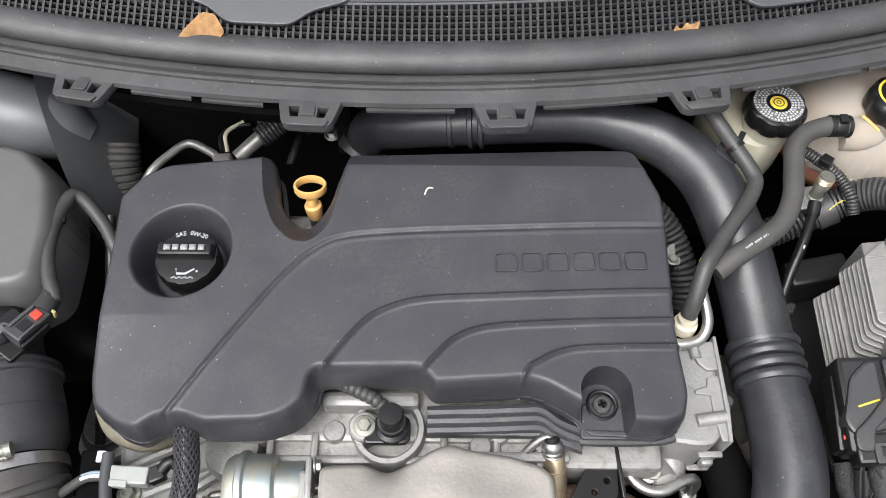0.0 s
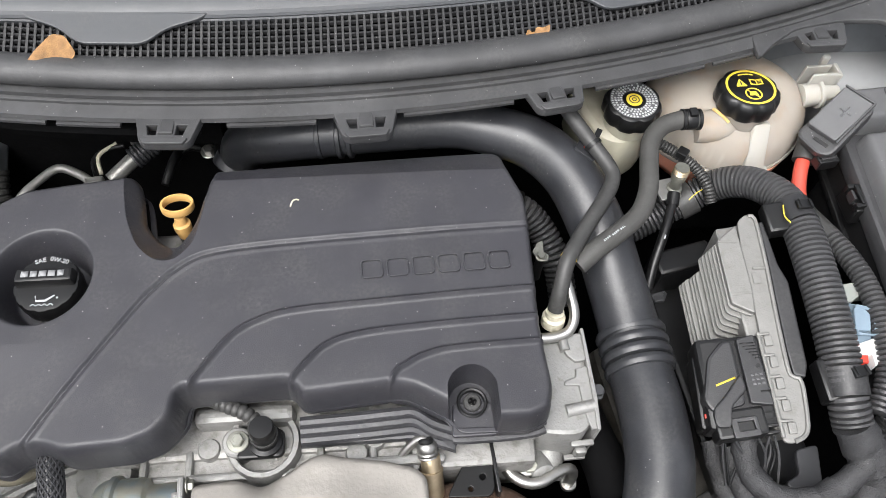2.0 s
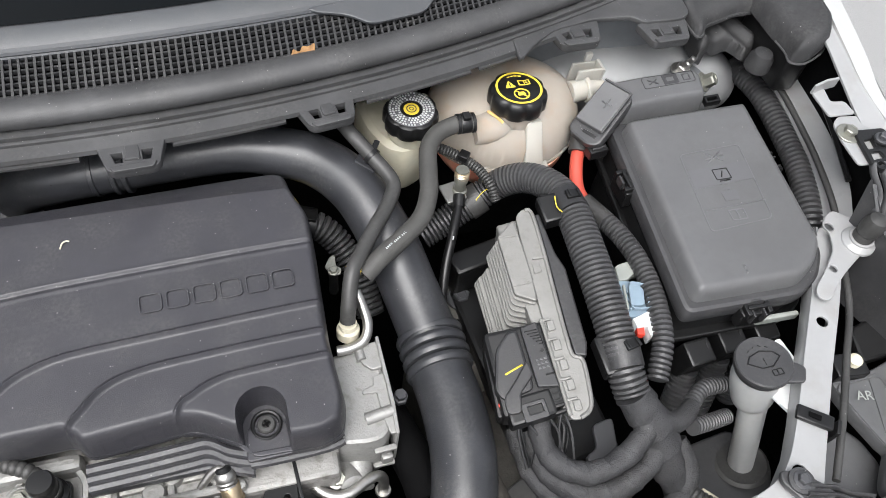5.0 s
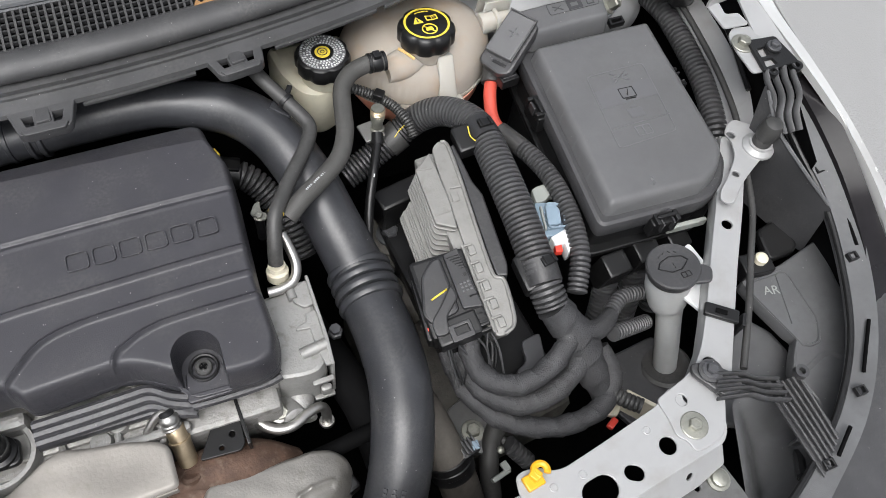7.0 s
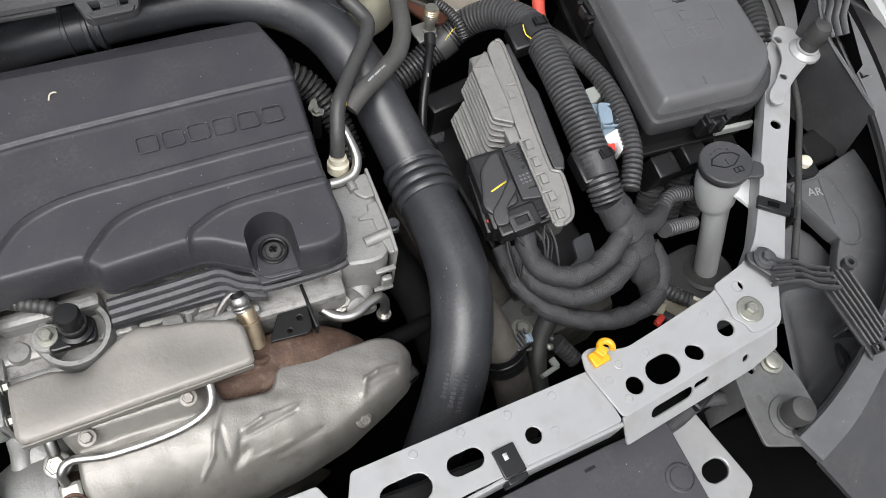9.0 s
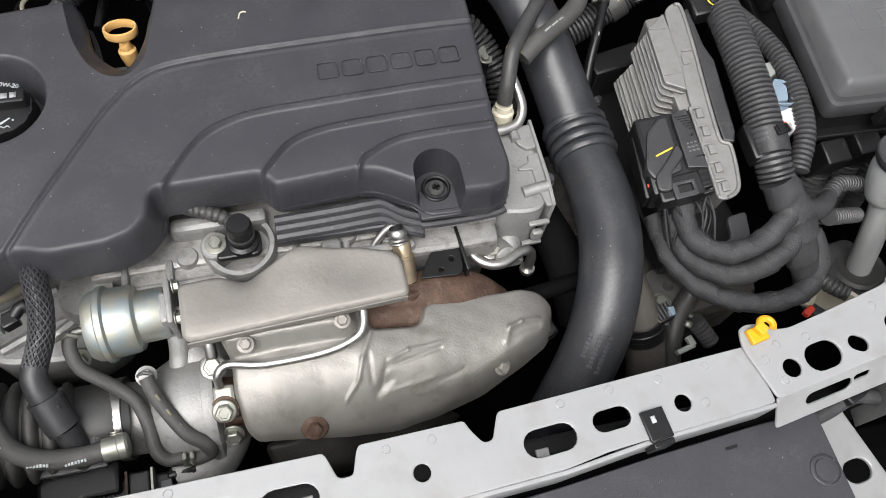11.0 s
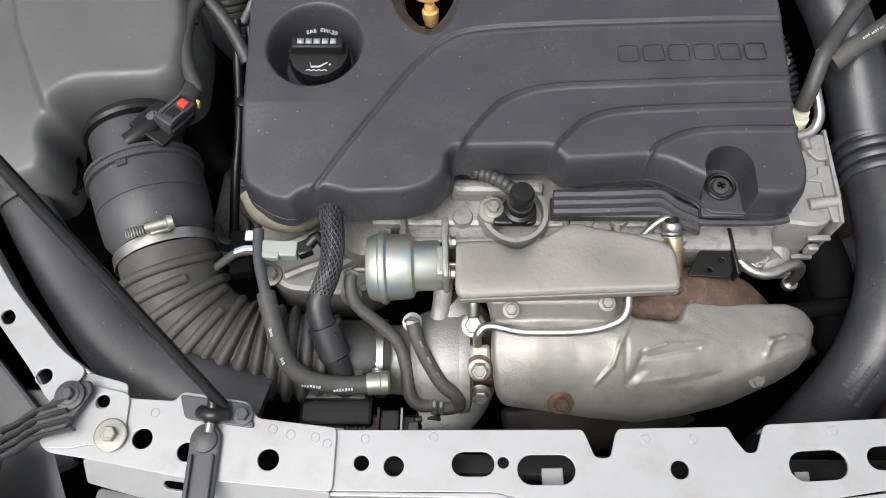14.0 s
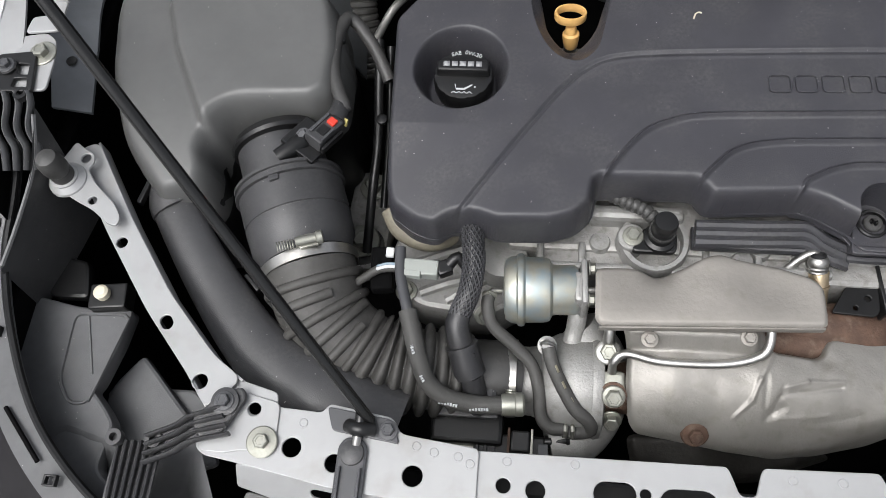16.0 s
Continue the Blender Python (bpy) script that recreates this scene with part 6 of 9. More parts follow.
# ---- charge pipe ----
def charge_pipe():
    ob = thing("charge_pipe", (0.33, 0.30, 0.60), "thick black moulded plastic charge air pipe with bellows", "charge pipe")
    back = [(-0.085, 0.572, 0.690, 0.022), (-0.069, 0.570, 0.728, 0.0265), (-0.032, 0.553, 0.755, 0.0258), (0.016, 0.544, 0.770, 0.0250), (0.084, 0.542, 0.778, 0.0248), (0.152, 0.542, 0.780, 0.0252),
            (0.191, 0.535, 0.780, 0.0261), (0.242, 0.513, 0.778, 0.0280), (0.278, 0.472, 0.772, 0.0290), (0.301, 0.415, 0.754, 0.0297), (0.314, 0.363, 0.732, 0.0300), (0.326, 0.318, 0.707, 0.0310)]
    part("upper_pipe", tube(back, 0.03, 36, 0.006), PIPE, ob)
    for x, y, z, r in ((0.017, 0.5435, 0.7702, 0.0262), (0.038, 0.5412, 0.7728, 0.0266), (0.049, 0.5405, 0.7740, 0.0266)):
        part("joint_ring", lathe([(r - 0.002, -0.003), (r, -0.002), (r, 0.002), (r - 0.002, 0.003)], (x, y, z), (1, -0.06, 0.10), 36), PIPE, ob)
    part("end_collar", tube([(-0.090, 0.566, 0.684), (-0.083, 0.574, 0.693)], 0.0285, 30, 0.003), PIPE, ob)
    # four soft rings where the pipe may bend
    for k in range(4):
        y = 0.3165 - 0.0125 * k
        part("bellows_ring", lathe([(0.030, -0.0060), (0.0345, -0.0045), (0.0362, -0.001), (0.0362, 0.001), (0.0345, 0.0045), (0.030, 0.0060)], (0.3262 + 0.0006 * k, y, 0.705), (-0.05, 1, 0.0), 40), PIPE, ob)
    low = [(0.3275, 0.275, 0.705, 0.0318), (0.3305, 0.238, 0.704, 0.0322), (0.3290, 0.190, 0.700, 0.0325), (0.3180, 0.143, 0.690, 0.0325), (0.3020, 0.103, 0.668, 0.0322), (0.2830, 0.072, 0.638, 0.032), (0.2620, 0.045, 0.590, 0.032), (0.25, 0.03, 0.53, 0.032)]
    part("lower_pipe", tube(low, 0.032, 36, 0.006), PIPE, ob)
    # moulded marks along the lower bend, their glint put in as a paler grey
    o, way = Vector((0.2940, 0.0890, 0.6540)), Vector((0.40, 0.66, 0.64)).normalized()
    out = Vector((-0.315, -0.528, 0.789))
    out = (out - way * out.dot(way)).normalized()
    side = way.cross(out)
    for turn, count, start in ((-0.32, 6, -0.006), (-0.05, 8, -0.014), (0.22, 9, -0.018)):
        n = math.cos(turn) * out + math.sin(turn) * side
        m = Matrix((way, n.cross(way), n)).transposed().to_4x4()
        for j in range(count):
            m.translation = o + way * (start + 0.0048 * j) + n * (0.0330 + 0.0012 * math.cos(2.4 * (j / count - 0.5)))
            part("moulded_mark", box((0, 0, 0), (0.0034, (0.0052, 0.0036, 0.0044)[j % 3], 0.0018), bevel=0.0004), LABEL_BAND, ob).data.transform(m)
    part("sensor_pad", plate(rounded([(-0.012, -0.010), (0.012, -0.010), (0.012, 0.010), (-0.012, 0.010)], 0.003, 3), 0, 0.004, (), 0.001, pose(0.2925, 0.4865, 0.7955, -8, 18, -35)), PIPE, ob)
    part("red_dot", lathe([(0.0016, 0), (0.0014, 0.0006)], (0.2905, 0.4880, 0.8005), (0.2, -0.1, 1), 10), ORANGE_RED, ob)


charge_pipe()


def hoses_right():
    ob = thing("fuel_vapour_hose", (0.29, 0.42, 0.77), "grey-black rubber hose with a yellow band", "hose")
    part("hose", tube([(0.272, 0.532, 0.818), (0.279, 0.514, 0.817), (0.296, 0.487, 0.808), (0.311, 0.462, 0.800), (0.3125, 0.448, 0.798), (0.302, 0.428, 0.797), (0.284, 0.404, 0.797), (0.265, 0.378, 0.796), (0.2515, 0.357, 0.794), (0.2440, 0.335, 0.776), (0.2410, 0.326, 0.757)], 0.0078, 16), RUBBER, ob)
    part("yellow_band", tube([(0.2540, 0.3615, 0.7945), (0.2528, 0.3597, 0.7943)], 0.0081, 16, 0.0005), PRINT_YELLOW, ob)
    part("tie", tube([(0.2960, 0.4872, 0.808), (0.2985, 0.4835, 0.8068)], 0.0094, 16, 0.0008), BLACK, ob)
    part("tie_tail", box((0.3020, 0.4930, 0.8130), (0.006, 0.016, 0.003), (0, 0, -30), bevel=0.0008), BLACK, ob)
    part("end_fitting", lathe([(0.0115, 0), (0.0115, 0.010), (0.009, 0.012), (0.009, 0.018)], (0.2405, 0.3215, 0.736), (0.05, 0.22, 1)), CREAM, ob, "cream plastic end fitting")
    part("metal_pipe", tube([(0.226, 0.303, 0.742), (0.240, 0.3035, 0.742), (0.254, 0.3085, 0.744), (0.2605, 0.322, 0.750), (0.2580, 0.342, 0.757), (0.2545, 0.354, 0.764)], 0.0052, 12), STEEL, ob, "bright bent metal pipe")
    g = thing("coolant_hose", (0.36, 0.45, 0.78), "textured black coolant hose with white print", "hose")
    part("hose", tube([(0.4180, 0.516, 0.803), (0.3980, 0.5165, 0.803), (0.3760, 0.5095, 0.801), (0.3610, 0.492, 0.799), (0.3535, 0.462, 0.797), (0.3475, 0.436, 0.796), (0.3330, 0.408, 0.795), (0.3080, 0.387, 0.794), (0.2830, 0.3705, 0.792), (0.2640, 0.3580, 0.784)], 0.0098, 18), HOSE, g)
    for x, y in ((0.3020, 0.3845), (0.2925, 0.3785), (0.3110, 0.3905), (0.3195, 0.3975)):
        for j in range(4):
            part("print_mark", box((x - 0.001 + 0.0019 * (j - 1.5), y - 0.0035 + 0.0014 * (j - 1.5), 0.8035), (0.0014, 0.0020, 0.0005), (10, 0, 36), bevel=0), PRINT, g)
    part("end_clip", lathe([(0.0108, 0), (0.0112, 0.001), (0.0112, 0.010), (0.0108, 0.011)], (0.4030, 0.5168, 0.803), (1, 0, 0)), BLACK, g)
    part("clip_ears", box((0.4085, 0.516, 0.8150), (0.008, 0.010, 0.005), bevel=0.001), BLACK, g)
    part("clip_band", lathe([(0.0110, 0), (0.0114, 0.0005), (0.0114, 0.003), (0.0110, 0.0035)], (0.3985, 0.5168, 0.803), (1, 0, 0)), BLACK, g)
    part("clip_band", lathe([(0.0110, 0), (0.0114, 0.0005), (0.0114, 0.003), (0.0110, 0.0035)], (0.4155, 0.5162, 0.803), (1, 0, 0)), BLACK, g)
    th = thing("thin_corrugated_hose", (0.41, 0.50, 0.75), "thin black corrugated hose below the coolant tank", "hose")
    part("hose", tube([(0.372, 0.523, 0.768), (0.384, 0.516, 0.766), (0.3965, 0.509, 0.763), (0.410, 0.4985, 0.760), (0.4225, 0.484, 0.757), (0.4310, 0.465, 0.752), (0.434, 0.450, 0.742)], 0.0062, 14, 0.0008, (0.0036, 0.0014)), RUBBER, th)
    part("hose_clip", box((0.4075, 0.5005, 0.7660), (0.012, 0.012, 0.009), (0, 0, -40), bevel=0.0015), BLACK, th)
    h = thing("ground_strap", (0.395, 0.473, 0.72), "earth strap bolt with a black sleeved cable", "earth strap")
    part("stud", lathe([(0.0085, 0), (0.0085, 0.006), (0.0062, 0.007), (0.0062, 0.018), (0.0078, 0.019), (0.0082, 0.026), (0.0066, 0.030), (0.0078, 0.031), (0.0074, 0.036)], (0.3945, 0.4660, 0.745), (0.05, 0.15, 1)), BOLT_ZINC, h)
    for k in range(5):
        part("stud_thread", lathe([(0.0078, 0), (0.0086, 0.0008), (0.0078, 0.0016)], (0.3959, 0.4699, 0.7670 + 0.0026 * k), (0.05, 0.15, 1), 16), BRASS, h)
    part("bracket", box((0.3870, 0.4660, 0.748), (0.024, 0.026, 0.004), (0, 0, 10), bevel=0.001), BARE, h)
    part("crimp", tube([(0.3920, 0.458, 0.752), (0.3880, 0.445, 0.748)], 0.0068), BLACK, h)
    part("cable", tube([(0.3890, 0.448, 0.750), (0.3740, 0.415, 0.742), (0.3600, 0.385, 0.725), (0.3490, 0.352, 0.70), (0.344, 0.32, 0.66)], 0.0052), BLACK, h)
    for k in range(9):
        u = k / 8
        part("print_dash", box((0.3725 - 0.022 * u, 0.4085 - 0.056 * u, 0.7450 - 0.040 * u), (0.0016, 0.0042, 0.0006), (30, 0, -22), bevel=0), PRINT, h)


hoses_right()


# ---- brake and coolant reservoirs ----
def lobes(n, deep):
    return lambda a, r: 1.0 - deep * (0.5 + 0.5 * math.cos(n * a)) ** 3


def reservoirs():
    ob = thing("brake_fluid_reservoir", (0.352, 0.55, 0.66), "cream brake fluid reservoir with a black scalloped cap", "reservoir")
    body = rounded([(0.300, 0.610), (0.306, 0.565), (0.322, 0.528), (0.345, 0.517), (0.372, 0.530), (0.392, 0.555), (0.395, 0.610)], 0.012, 4)
    part("bottle", plate(body, 0.690, 0.764, (), 0.010), BOTTLE, ob)
    part("neck", lathe([(0.026, 0), (0.026, 0.018), (0.024, 0.02)], (0.3555, 0.549, 0.762)), BOTTLE, ob)
    cap = part("cap", lathe([(0.0300, 0), (0.0318, 0.003), (0.0318, 0.015), (0.0300, 0.0195), (0.0262, 0.0215), (0.015, 0.0215)], (0.3555, 0.5490, 0.779), sides=96, wobble=lobes(8, 0.07)), BLACK, ob, "black scalloped screw cap")
    part("printed_ring", plate(ring2(0, 0, 0.0262, 40), 0.0215, 0.0220, [ring2(0, 0, 0.0125, 32)], 0.0001, pose(0.3555, 0.5490, 0.779)), PRINT_GREY, cap)
    bm = bmesh.new()
    for r, n in ((0.0240, 46), (0.0205, 38), (0.0172, 32), (0.0142, 26)):
        for k in range(n):
            if k % 9 == 8:
                continue
            a = 2 * math.pi * k / n
            box((0.3555 + r * math.cos(a), 0.5490 + r * math.sin(a), 0.8012), (0.0023, 2 * math.pi * r / n * 0.62, 0.0003), (0, 0, math.degrees(a)), bevel=0, bm=bm)
    part("print_bars", bm, WHITE, cap, "white ring of small print bars")
    part("yellow_disc", lathe([(0.0088, 0), (0.0088, 0.0006), (0.008, 0.0007)], (0.3555, 0.5490, 0.8005)), PRINT_YELLOW, cap)
    part("disc_mark", plate(ring2(0, 0, 0.0058, 24), 0, 0.0004, [ring2(0, 0, 0.0047, 24)], 0.0001, pose(0.3555, 0.5490, 0.8012)), RUBBER, cap)
    part("disc_mark", plate(ring2(0, 0, 0.0026, 18), 0, 0.0004, [ring2(0, 0, 0.0017, 18)], 0.0001, pose(0.3555, 0.5490, 0.8012)), RUBBER, cap)
    t = thing("coolant_tank", (0.487, 0.56, 0.66), "translucent off-white coolant expansion tank with pink coolant", "coolant tank")
    out = [(0.480 + 0.094 * math.cos(a) * (1 + 0.05 * math.cos(2 * a)), 0.580 + 0.086 * math.sin(a)) for a in (2 * math.pi * k / 40 for k in range(40))]

    def dome(x, y, d):
        u = np.clip(1 - d / 0.075, 0, 1)
        z = 0.793 - 0.062 * (1 - (1 - u**2.3) ** (1 / 2.3))
        return z + 0.004 * np.exp(-(((x - 0.44) / 0.03) ** 2 + ((y - 0.52) / 0.02) ** 2))

    mesh_part("upper_half", pressed(out, dome, 0.004), TANK, t, angle=60)
    part("seam", plate([(0.480 + 1.02 * (x - 0.480), 0.580 + 1.02 * (y - 0.580)) for x, y in out], 0.727, 0.7335, (), 0.0015), TANK, t)
    low = lathe([(0.050, -0.06), (0.075, -0.045), (0.088, -0.02), (0.091, 0)], (0.480, 0.581, 0.729), sides=40)
    part("lower_half", low, shade("pink_coolant_tank", (0.80, 0.36, 0.25), 0.35, vary=0.06, grain=0.05, through_light=0.5), t, "tank half tinted pink by coolant")
    part("neck", lathe([(0.030, 0), (0.030, 0.02)], (0.4790, 0.5455, 0.775)), TANK, t)
    rib = part("front_rib", box((0.4935, 0.5125, 0.760), (0.024, 0.026, 0.058), (-26, 0, 0), bevel=0.003, taper=0.8), TANK_PALE, t)
    part("rib_foot", box((0.4940, 0.4955, 0.7315), (0.040, 0.014, 0.010), bevel=0.002), TANK_PALE, rib)
    part("seam_lug", box((0.448, 0.499, 0.733), (0.024, 0.008, 0.006), (0, 0, -8), bevel=0.001), TANK, t)
    part("seam_lug", box((0.474, 0.4935, 0.730), (0.012, 0.010, 0.008), (0, 0, -2), bevel=0.001), TANK, t)
    part("side_spigot", lathe([(0.014, 0), (0.013, 0.018), (0.016, 0.019), (0.016, 0.023), (0.010, 0.024), (0.0075, 0.044)], (0.560, 0.570, 0.772), (1, 0.05, 0.05)), TANK_PALE, t)
    for y, z, h in ((0.578, 0.781, 0.034), (0.596, 0.778, 0.030)):
        part("side_lug", box((0.583, y, z), (0.034, 0.0035, h), (0, 4, 4), bevel=0.001), TANK_PALE, t)
    part("lug_cross", box((0.600, 0.587, 0.779), (0.004, 0.020, 0.034), (0, 4, 4), bevel=0.001), TANK_PALE, t)
    part("lug_peg", box((0.590, 0.602, 0.795), (0.009, 0.006, 0.014), (0, 4, 4), bevel=0.002), TANK_PALE, t)
    part("left_boss", tube([(0.424, 0.527, 0.772, 0.014), (0.445, 0.531, 0.772, 0.020), (0.470, 0.537, 0.768, 0.022)], 0.02, 20), TANK, t)
    part("chalk_mark", tube([(0.4430, 0.5390, 0.7925), (0.4490, 0.5310, 0.7925), (0.4570, 0.5215, 0.7895)], 0.0018, 6), CHALK, t, "orange chalk stroke")
    c = (0.4790, 0.5450, 0.792)
    cap = part("pressure_cap", lathe([(0.0318, 0), (0.0340, 0.003), (0.0340, 0.016), (0.0322, 0.021), (0.0285, 0.0235), (0.012, 0.0235)], c, (0.0, 0.10, 1), sides=96, wobble=lobes(8, 0.075)), BLACK, t, "black scalloped pressure cap with yellow warning symbols")
    m = Matrix.Translation(c) @ Vector((0, 0, 1)).rotation_difference(Vector((0, 0.10, 1))).to_matrix().to_4x4()
    top = m @ Matrix.Translation((0, 0, 0.0236))
    part("yellow_ring", plate(ring2(0, 0, 0.0268, 48), 0, 0.0005, [ring2(0, 0, 0.0242, 48)], 0.0001, top), PRINT_YELLOW, cap)
    tri = [(-0.0155, 0.0015), (-0.0025, 0.0015), (-0.009, 0.0135)]
    part("warning_triangle", plate(rounded(tri, 0.002, 3), 0, 0.0005, (), 0.0001, top), PRINT_YELLOW, cap)
    part("exclamation", box((0, 0, 0), (0.0013, 0.0058, 0.0004), bevel=0), RUBBER, cap).data.transform(top @ pose(-0.009, 0.0062, 0.0007))
    bookm = [(0.0015, 0.004), (0.0015, 0.0125), (0.0085, 0.0110), (0.0155, 0.0125), (0.0155, 0.004), (0.0085, 0.0028)]
    part("manual_symbol", plate(bookm, 0, 0.0005, [[(0.0028, 0.0052), (0.0028, 0.0112), (0.0080, 0.0100), (0.0080, 0.0042)], [(0.0090, 0.0042), (0.0090, 0.0100), (0.0142, 0.0112), (0.0142, 0.0052)]], 0.0001, top), PRINT_YELLOW, cap)
    for k, y in enumerate((0.0092, 0.0072)):
        part("manual_line", box((0, 0, 0), (0.0030, 0.0007, 0.0004), bevel=0), PRINT_YELLOW, cap).data.transform(top @ pose(0.0117, y, 0.0004))
    part("no_opening_symbol", plate(ring2(0, -0.0105, 0.0092, 32), 0, 0.0005, [ring2(0, -0.0105, 0.0076, 32)], 0.0001, top), PRINT_YELLOW, cap)
    part("no_opening_bar", box((0, 0, 0), (0.0015, 0.0165, 0.0004), bevel=0), PRINT_YELLOW, cap).data.transform(top @ pose(0, -0.0105, 0.0003, 0, 0, 42))
    part("no_opening_cap", plate(rounded([(-0.0048, -0.0130), (0.0048, -0.0130), (0.0036, -0.0070), (-0.0036, -0.0070)], 0.0012, 3), 0, 0.0004, (), 0.0001, top), PRINT_YELLOW, cap)
    for a in (72, 84, 96, 108):
        part("print_bar", box((0, 0, 0), (0.0040, 0.0016, 0.0004), bevel=0), PRINT_YELLOW, cap).data.transform(top @ pose(0.0210 * math.cos(radians(a)), 0.0205 * math.sin(radians(a)), 0.0003, 0, 0, a - 90))


reservoirs()


# ---- engine control unit ----
def control_unit():
    ob = thing("engine_control_unit", (0.44, 0.30, 0.66), "finned bare-alloy engine control unit in a black bracket", "control unit")
    a, b = Vector((0.4485, 0.4080, 0.7850)), Vector((0.4595, 0.1920, 0.7590))
    u = (b - a).normalized()
    v = Vector((-1.0, -0.10, -0.17))
    v = (v - u * v.dot(u)).normalized()
    w = v.cross(u)
    if w.z < 0:
        w = -w
    m = Matrix((u, v, w)).transposed().to_4x4()
    m.translation = a
    length = (b - a).length

    def put(bm):
        bmesh.ops.transform(bm, matrix=m, verts=bm.verts[:])
        return bm

    rim = rounded([(0.0005, 0.0034), (0.0097, -0.0037), (0.055, -0.0010), (0.0966, 0.0034), (0.1435, 0.0079), (0.167, 0.0088), (0.1745, 0.0011), (0.2116, 0.0065), (0.2238, 0.0126), (0.2284, 0.0238), (0.2261, 0.0335),
                   (0.185, 0.0300), (0.13, 0.026), (0.0625, 0.0205), (0.0409, 0.0195), (0.0075, 0.0150)], 0.006, 4)
    part("flange", put(plate(rim, -0.005, 0.000, (), 0.0012)), ALLOY, ob)
    ridge = [(0.004, 0.0030), (0.0100, -0.0026), (0.055, 0.0002), (0.0966, 0.0046), (0.1435, 0.0092), (0.1675, 0.0100), (0.1750, 0.0025), (0.2110, 0.0078), (0.2228, 0.0136), (0.2268, 0.0238)]
    part("flange_ridge", put(tube([(p, q, 0.0002) for p, q in ridge], 0.0022, 8, 0.004)), ALLOY, ob)
    part("body", put(box((0.112, 0.022, -0.042), (0.205, 0.030, 0.074), bevel=0.003)), ALLOY, ob)
    part("fin_core", put(plate(rounded([(0.018, 0.020), (0.030, 0.036), (0.088, 0.042), (0.098, 0.024)], 0.004, 3), -0.075, -0.004, (), 0.002)), ALLOY, ob)
    top = [(0.0131, 0.0195), (0.0275, 0.0417), (0.0928, 0.0448), (0.1064, 0.0255), (0.0787, 0.0213), (0.0448, 0.0200)]
    part("top_panel", put(plate(rounded(top, 0.003, 3), -0.003, 0.0060, (), 0.0015)), ALLOY, ob)
    part("panel_step", put(box((0.0845, 0.0340, 0.0062), (0.0022, 0.020, 0.0012), (0, 0, 4), bevel=0.0005)), ALLOY, ob)
    part("panel_step", put(box((0.0300, 0.0320, 0.0062), (0.0020, 0.018, 0.0012), (0, 0, 12), bevel=0.0005)), ALLOY, ob)
    part("cast_square", put(plate(rounded([(0.064, 0.0085), (0.076, 0.0095), (0.076, 0.0175), (0.064, 0.0165)], 0.001, 2), 0.0, 0.0014, (), 0.0005)), ALLOY, ob)
    part("flange_step", put(box((0.0600, 0.0085, 0.0006), (0.0030, 0.012, 0.003), (0, 0, 10), bevel=0.001)), ALLOY, ob)
    # cooling fins step down and outward, each wrapping round the lower corner
    for k in range(6):
        d, e = 0.0021 * (k + 1), 0.0030 * (k + 1)
        fin = [(0.018 + 0.001 * k, 0.022), (0.0275, 0.0410 + d), (0.0920 + e, 0.0448 + d), (0.1050 + e, 0.0255 + 0.4 * d), (0.090, 0.0215)]
        part("fin", put(plate(rounded(fin, 0.005, 4), -0.0022 - 0.0066 * k, 0.0 - 0.0066 * k, (), 0.0007)), ALLOY, ob)
    for k in range(6):
        d = 0.0020 * k + 0.002 * (k > 2)
        low = [(0.034, 0.030), (0.040, 0.0580 + d), (0.1130 + 0.7 * d, 0.0610 + d), (0.1200 + 0.6 * d, 0.0520 + d), (0.115, 0.030)]
        part("lower_fin", put(plate(rounded(low, 0.004, 3), -0.0440 - 0.0062 * k, -0.0418 - 0.0062 * k, (), 0.0007)), ALLOY, ob)
    for k in range(5):
        part("edge_lug", put(box((0.1330 + 0.0205 * k, 0.0205 + 0.0006 * k, 0.0010), (0.0105, 0.0075, 0.0036), (0, 0, 4), bevel=0.001)), ALLOY, ob)
        part("lug_post", put(box((0.1260 + 0.0205 * k, 0.0240 + 0.0006 * k, 0.0005), (0.0028, 0.012, 0.0050), (0, 0, 4), bevel=0.001)), ALLOY, ob)
    part("lug_rail", put(tube([(0.124, 0.0275, 0.0008), (0.17, 0.0300, 0.0008), (0.222, 0.0325, 0.0008)], 0.0022, 8)), ALLOY, ob)
    # black connector over the lower half
    plug = part("connector", put(box((0.166, 0.060, -0.020), (0.086, 0.062, 0.044), (0, 0, 4), bevel=0.005)), BLACK, ob, "black connector with a slide lever")
    hood = rounded([(0.1271, 0.0640), (0.1415, 0.0811), (0.1800, 0.0940), (0.1930, 0.0880), (0.1888, 0.0570), (0.1282, 0.0545)], 0.006, 4)
    part("cable_hood", put(plate(hood, -0.030, 0.0055, (), 0.003)), BLACK_GRAIN, plug)
    part("lever_arm", put(plate(rounded([(0.1261, 0.0345), (0.1282, 0.0515), (0.1888, 0.0540), (0.1936, 0.0340)], 0.002, 3), -0.004, 0.0080, (), 0.0015)), BLACK_GRAIN, plug)
    for k in range(6):
        part("lever_groove", put(box((0.1340 + 0.0030 * k, 0.0430 - 0.0012 * k, 0.0080), (0.0009, 0.0125 - 0.0015 * k, 0.0012), (0, 0, 4), bevel=0)), BLACK, plug)
    part("lever_dot", put(lathe([(0.0020, 0), (0.0020, 0.0006)], (0.1560, 0.0385, 0.0080), sides=12)), BLACK, plug)
    for k in range(3):
        for q in range(3):
            part("print_bar", put(box((0.1640 + 0.0042 * k, 0.0380 + 0.0040 * q, 0.0081), (0.0020, 0.0028, 0.0004), (0, 0, 2), bevel=0)), PRINT_GREY, plug)
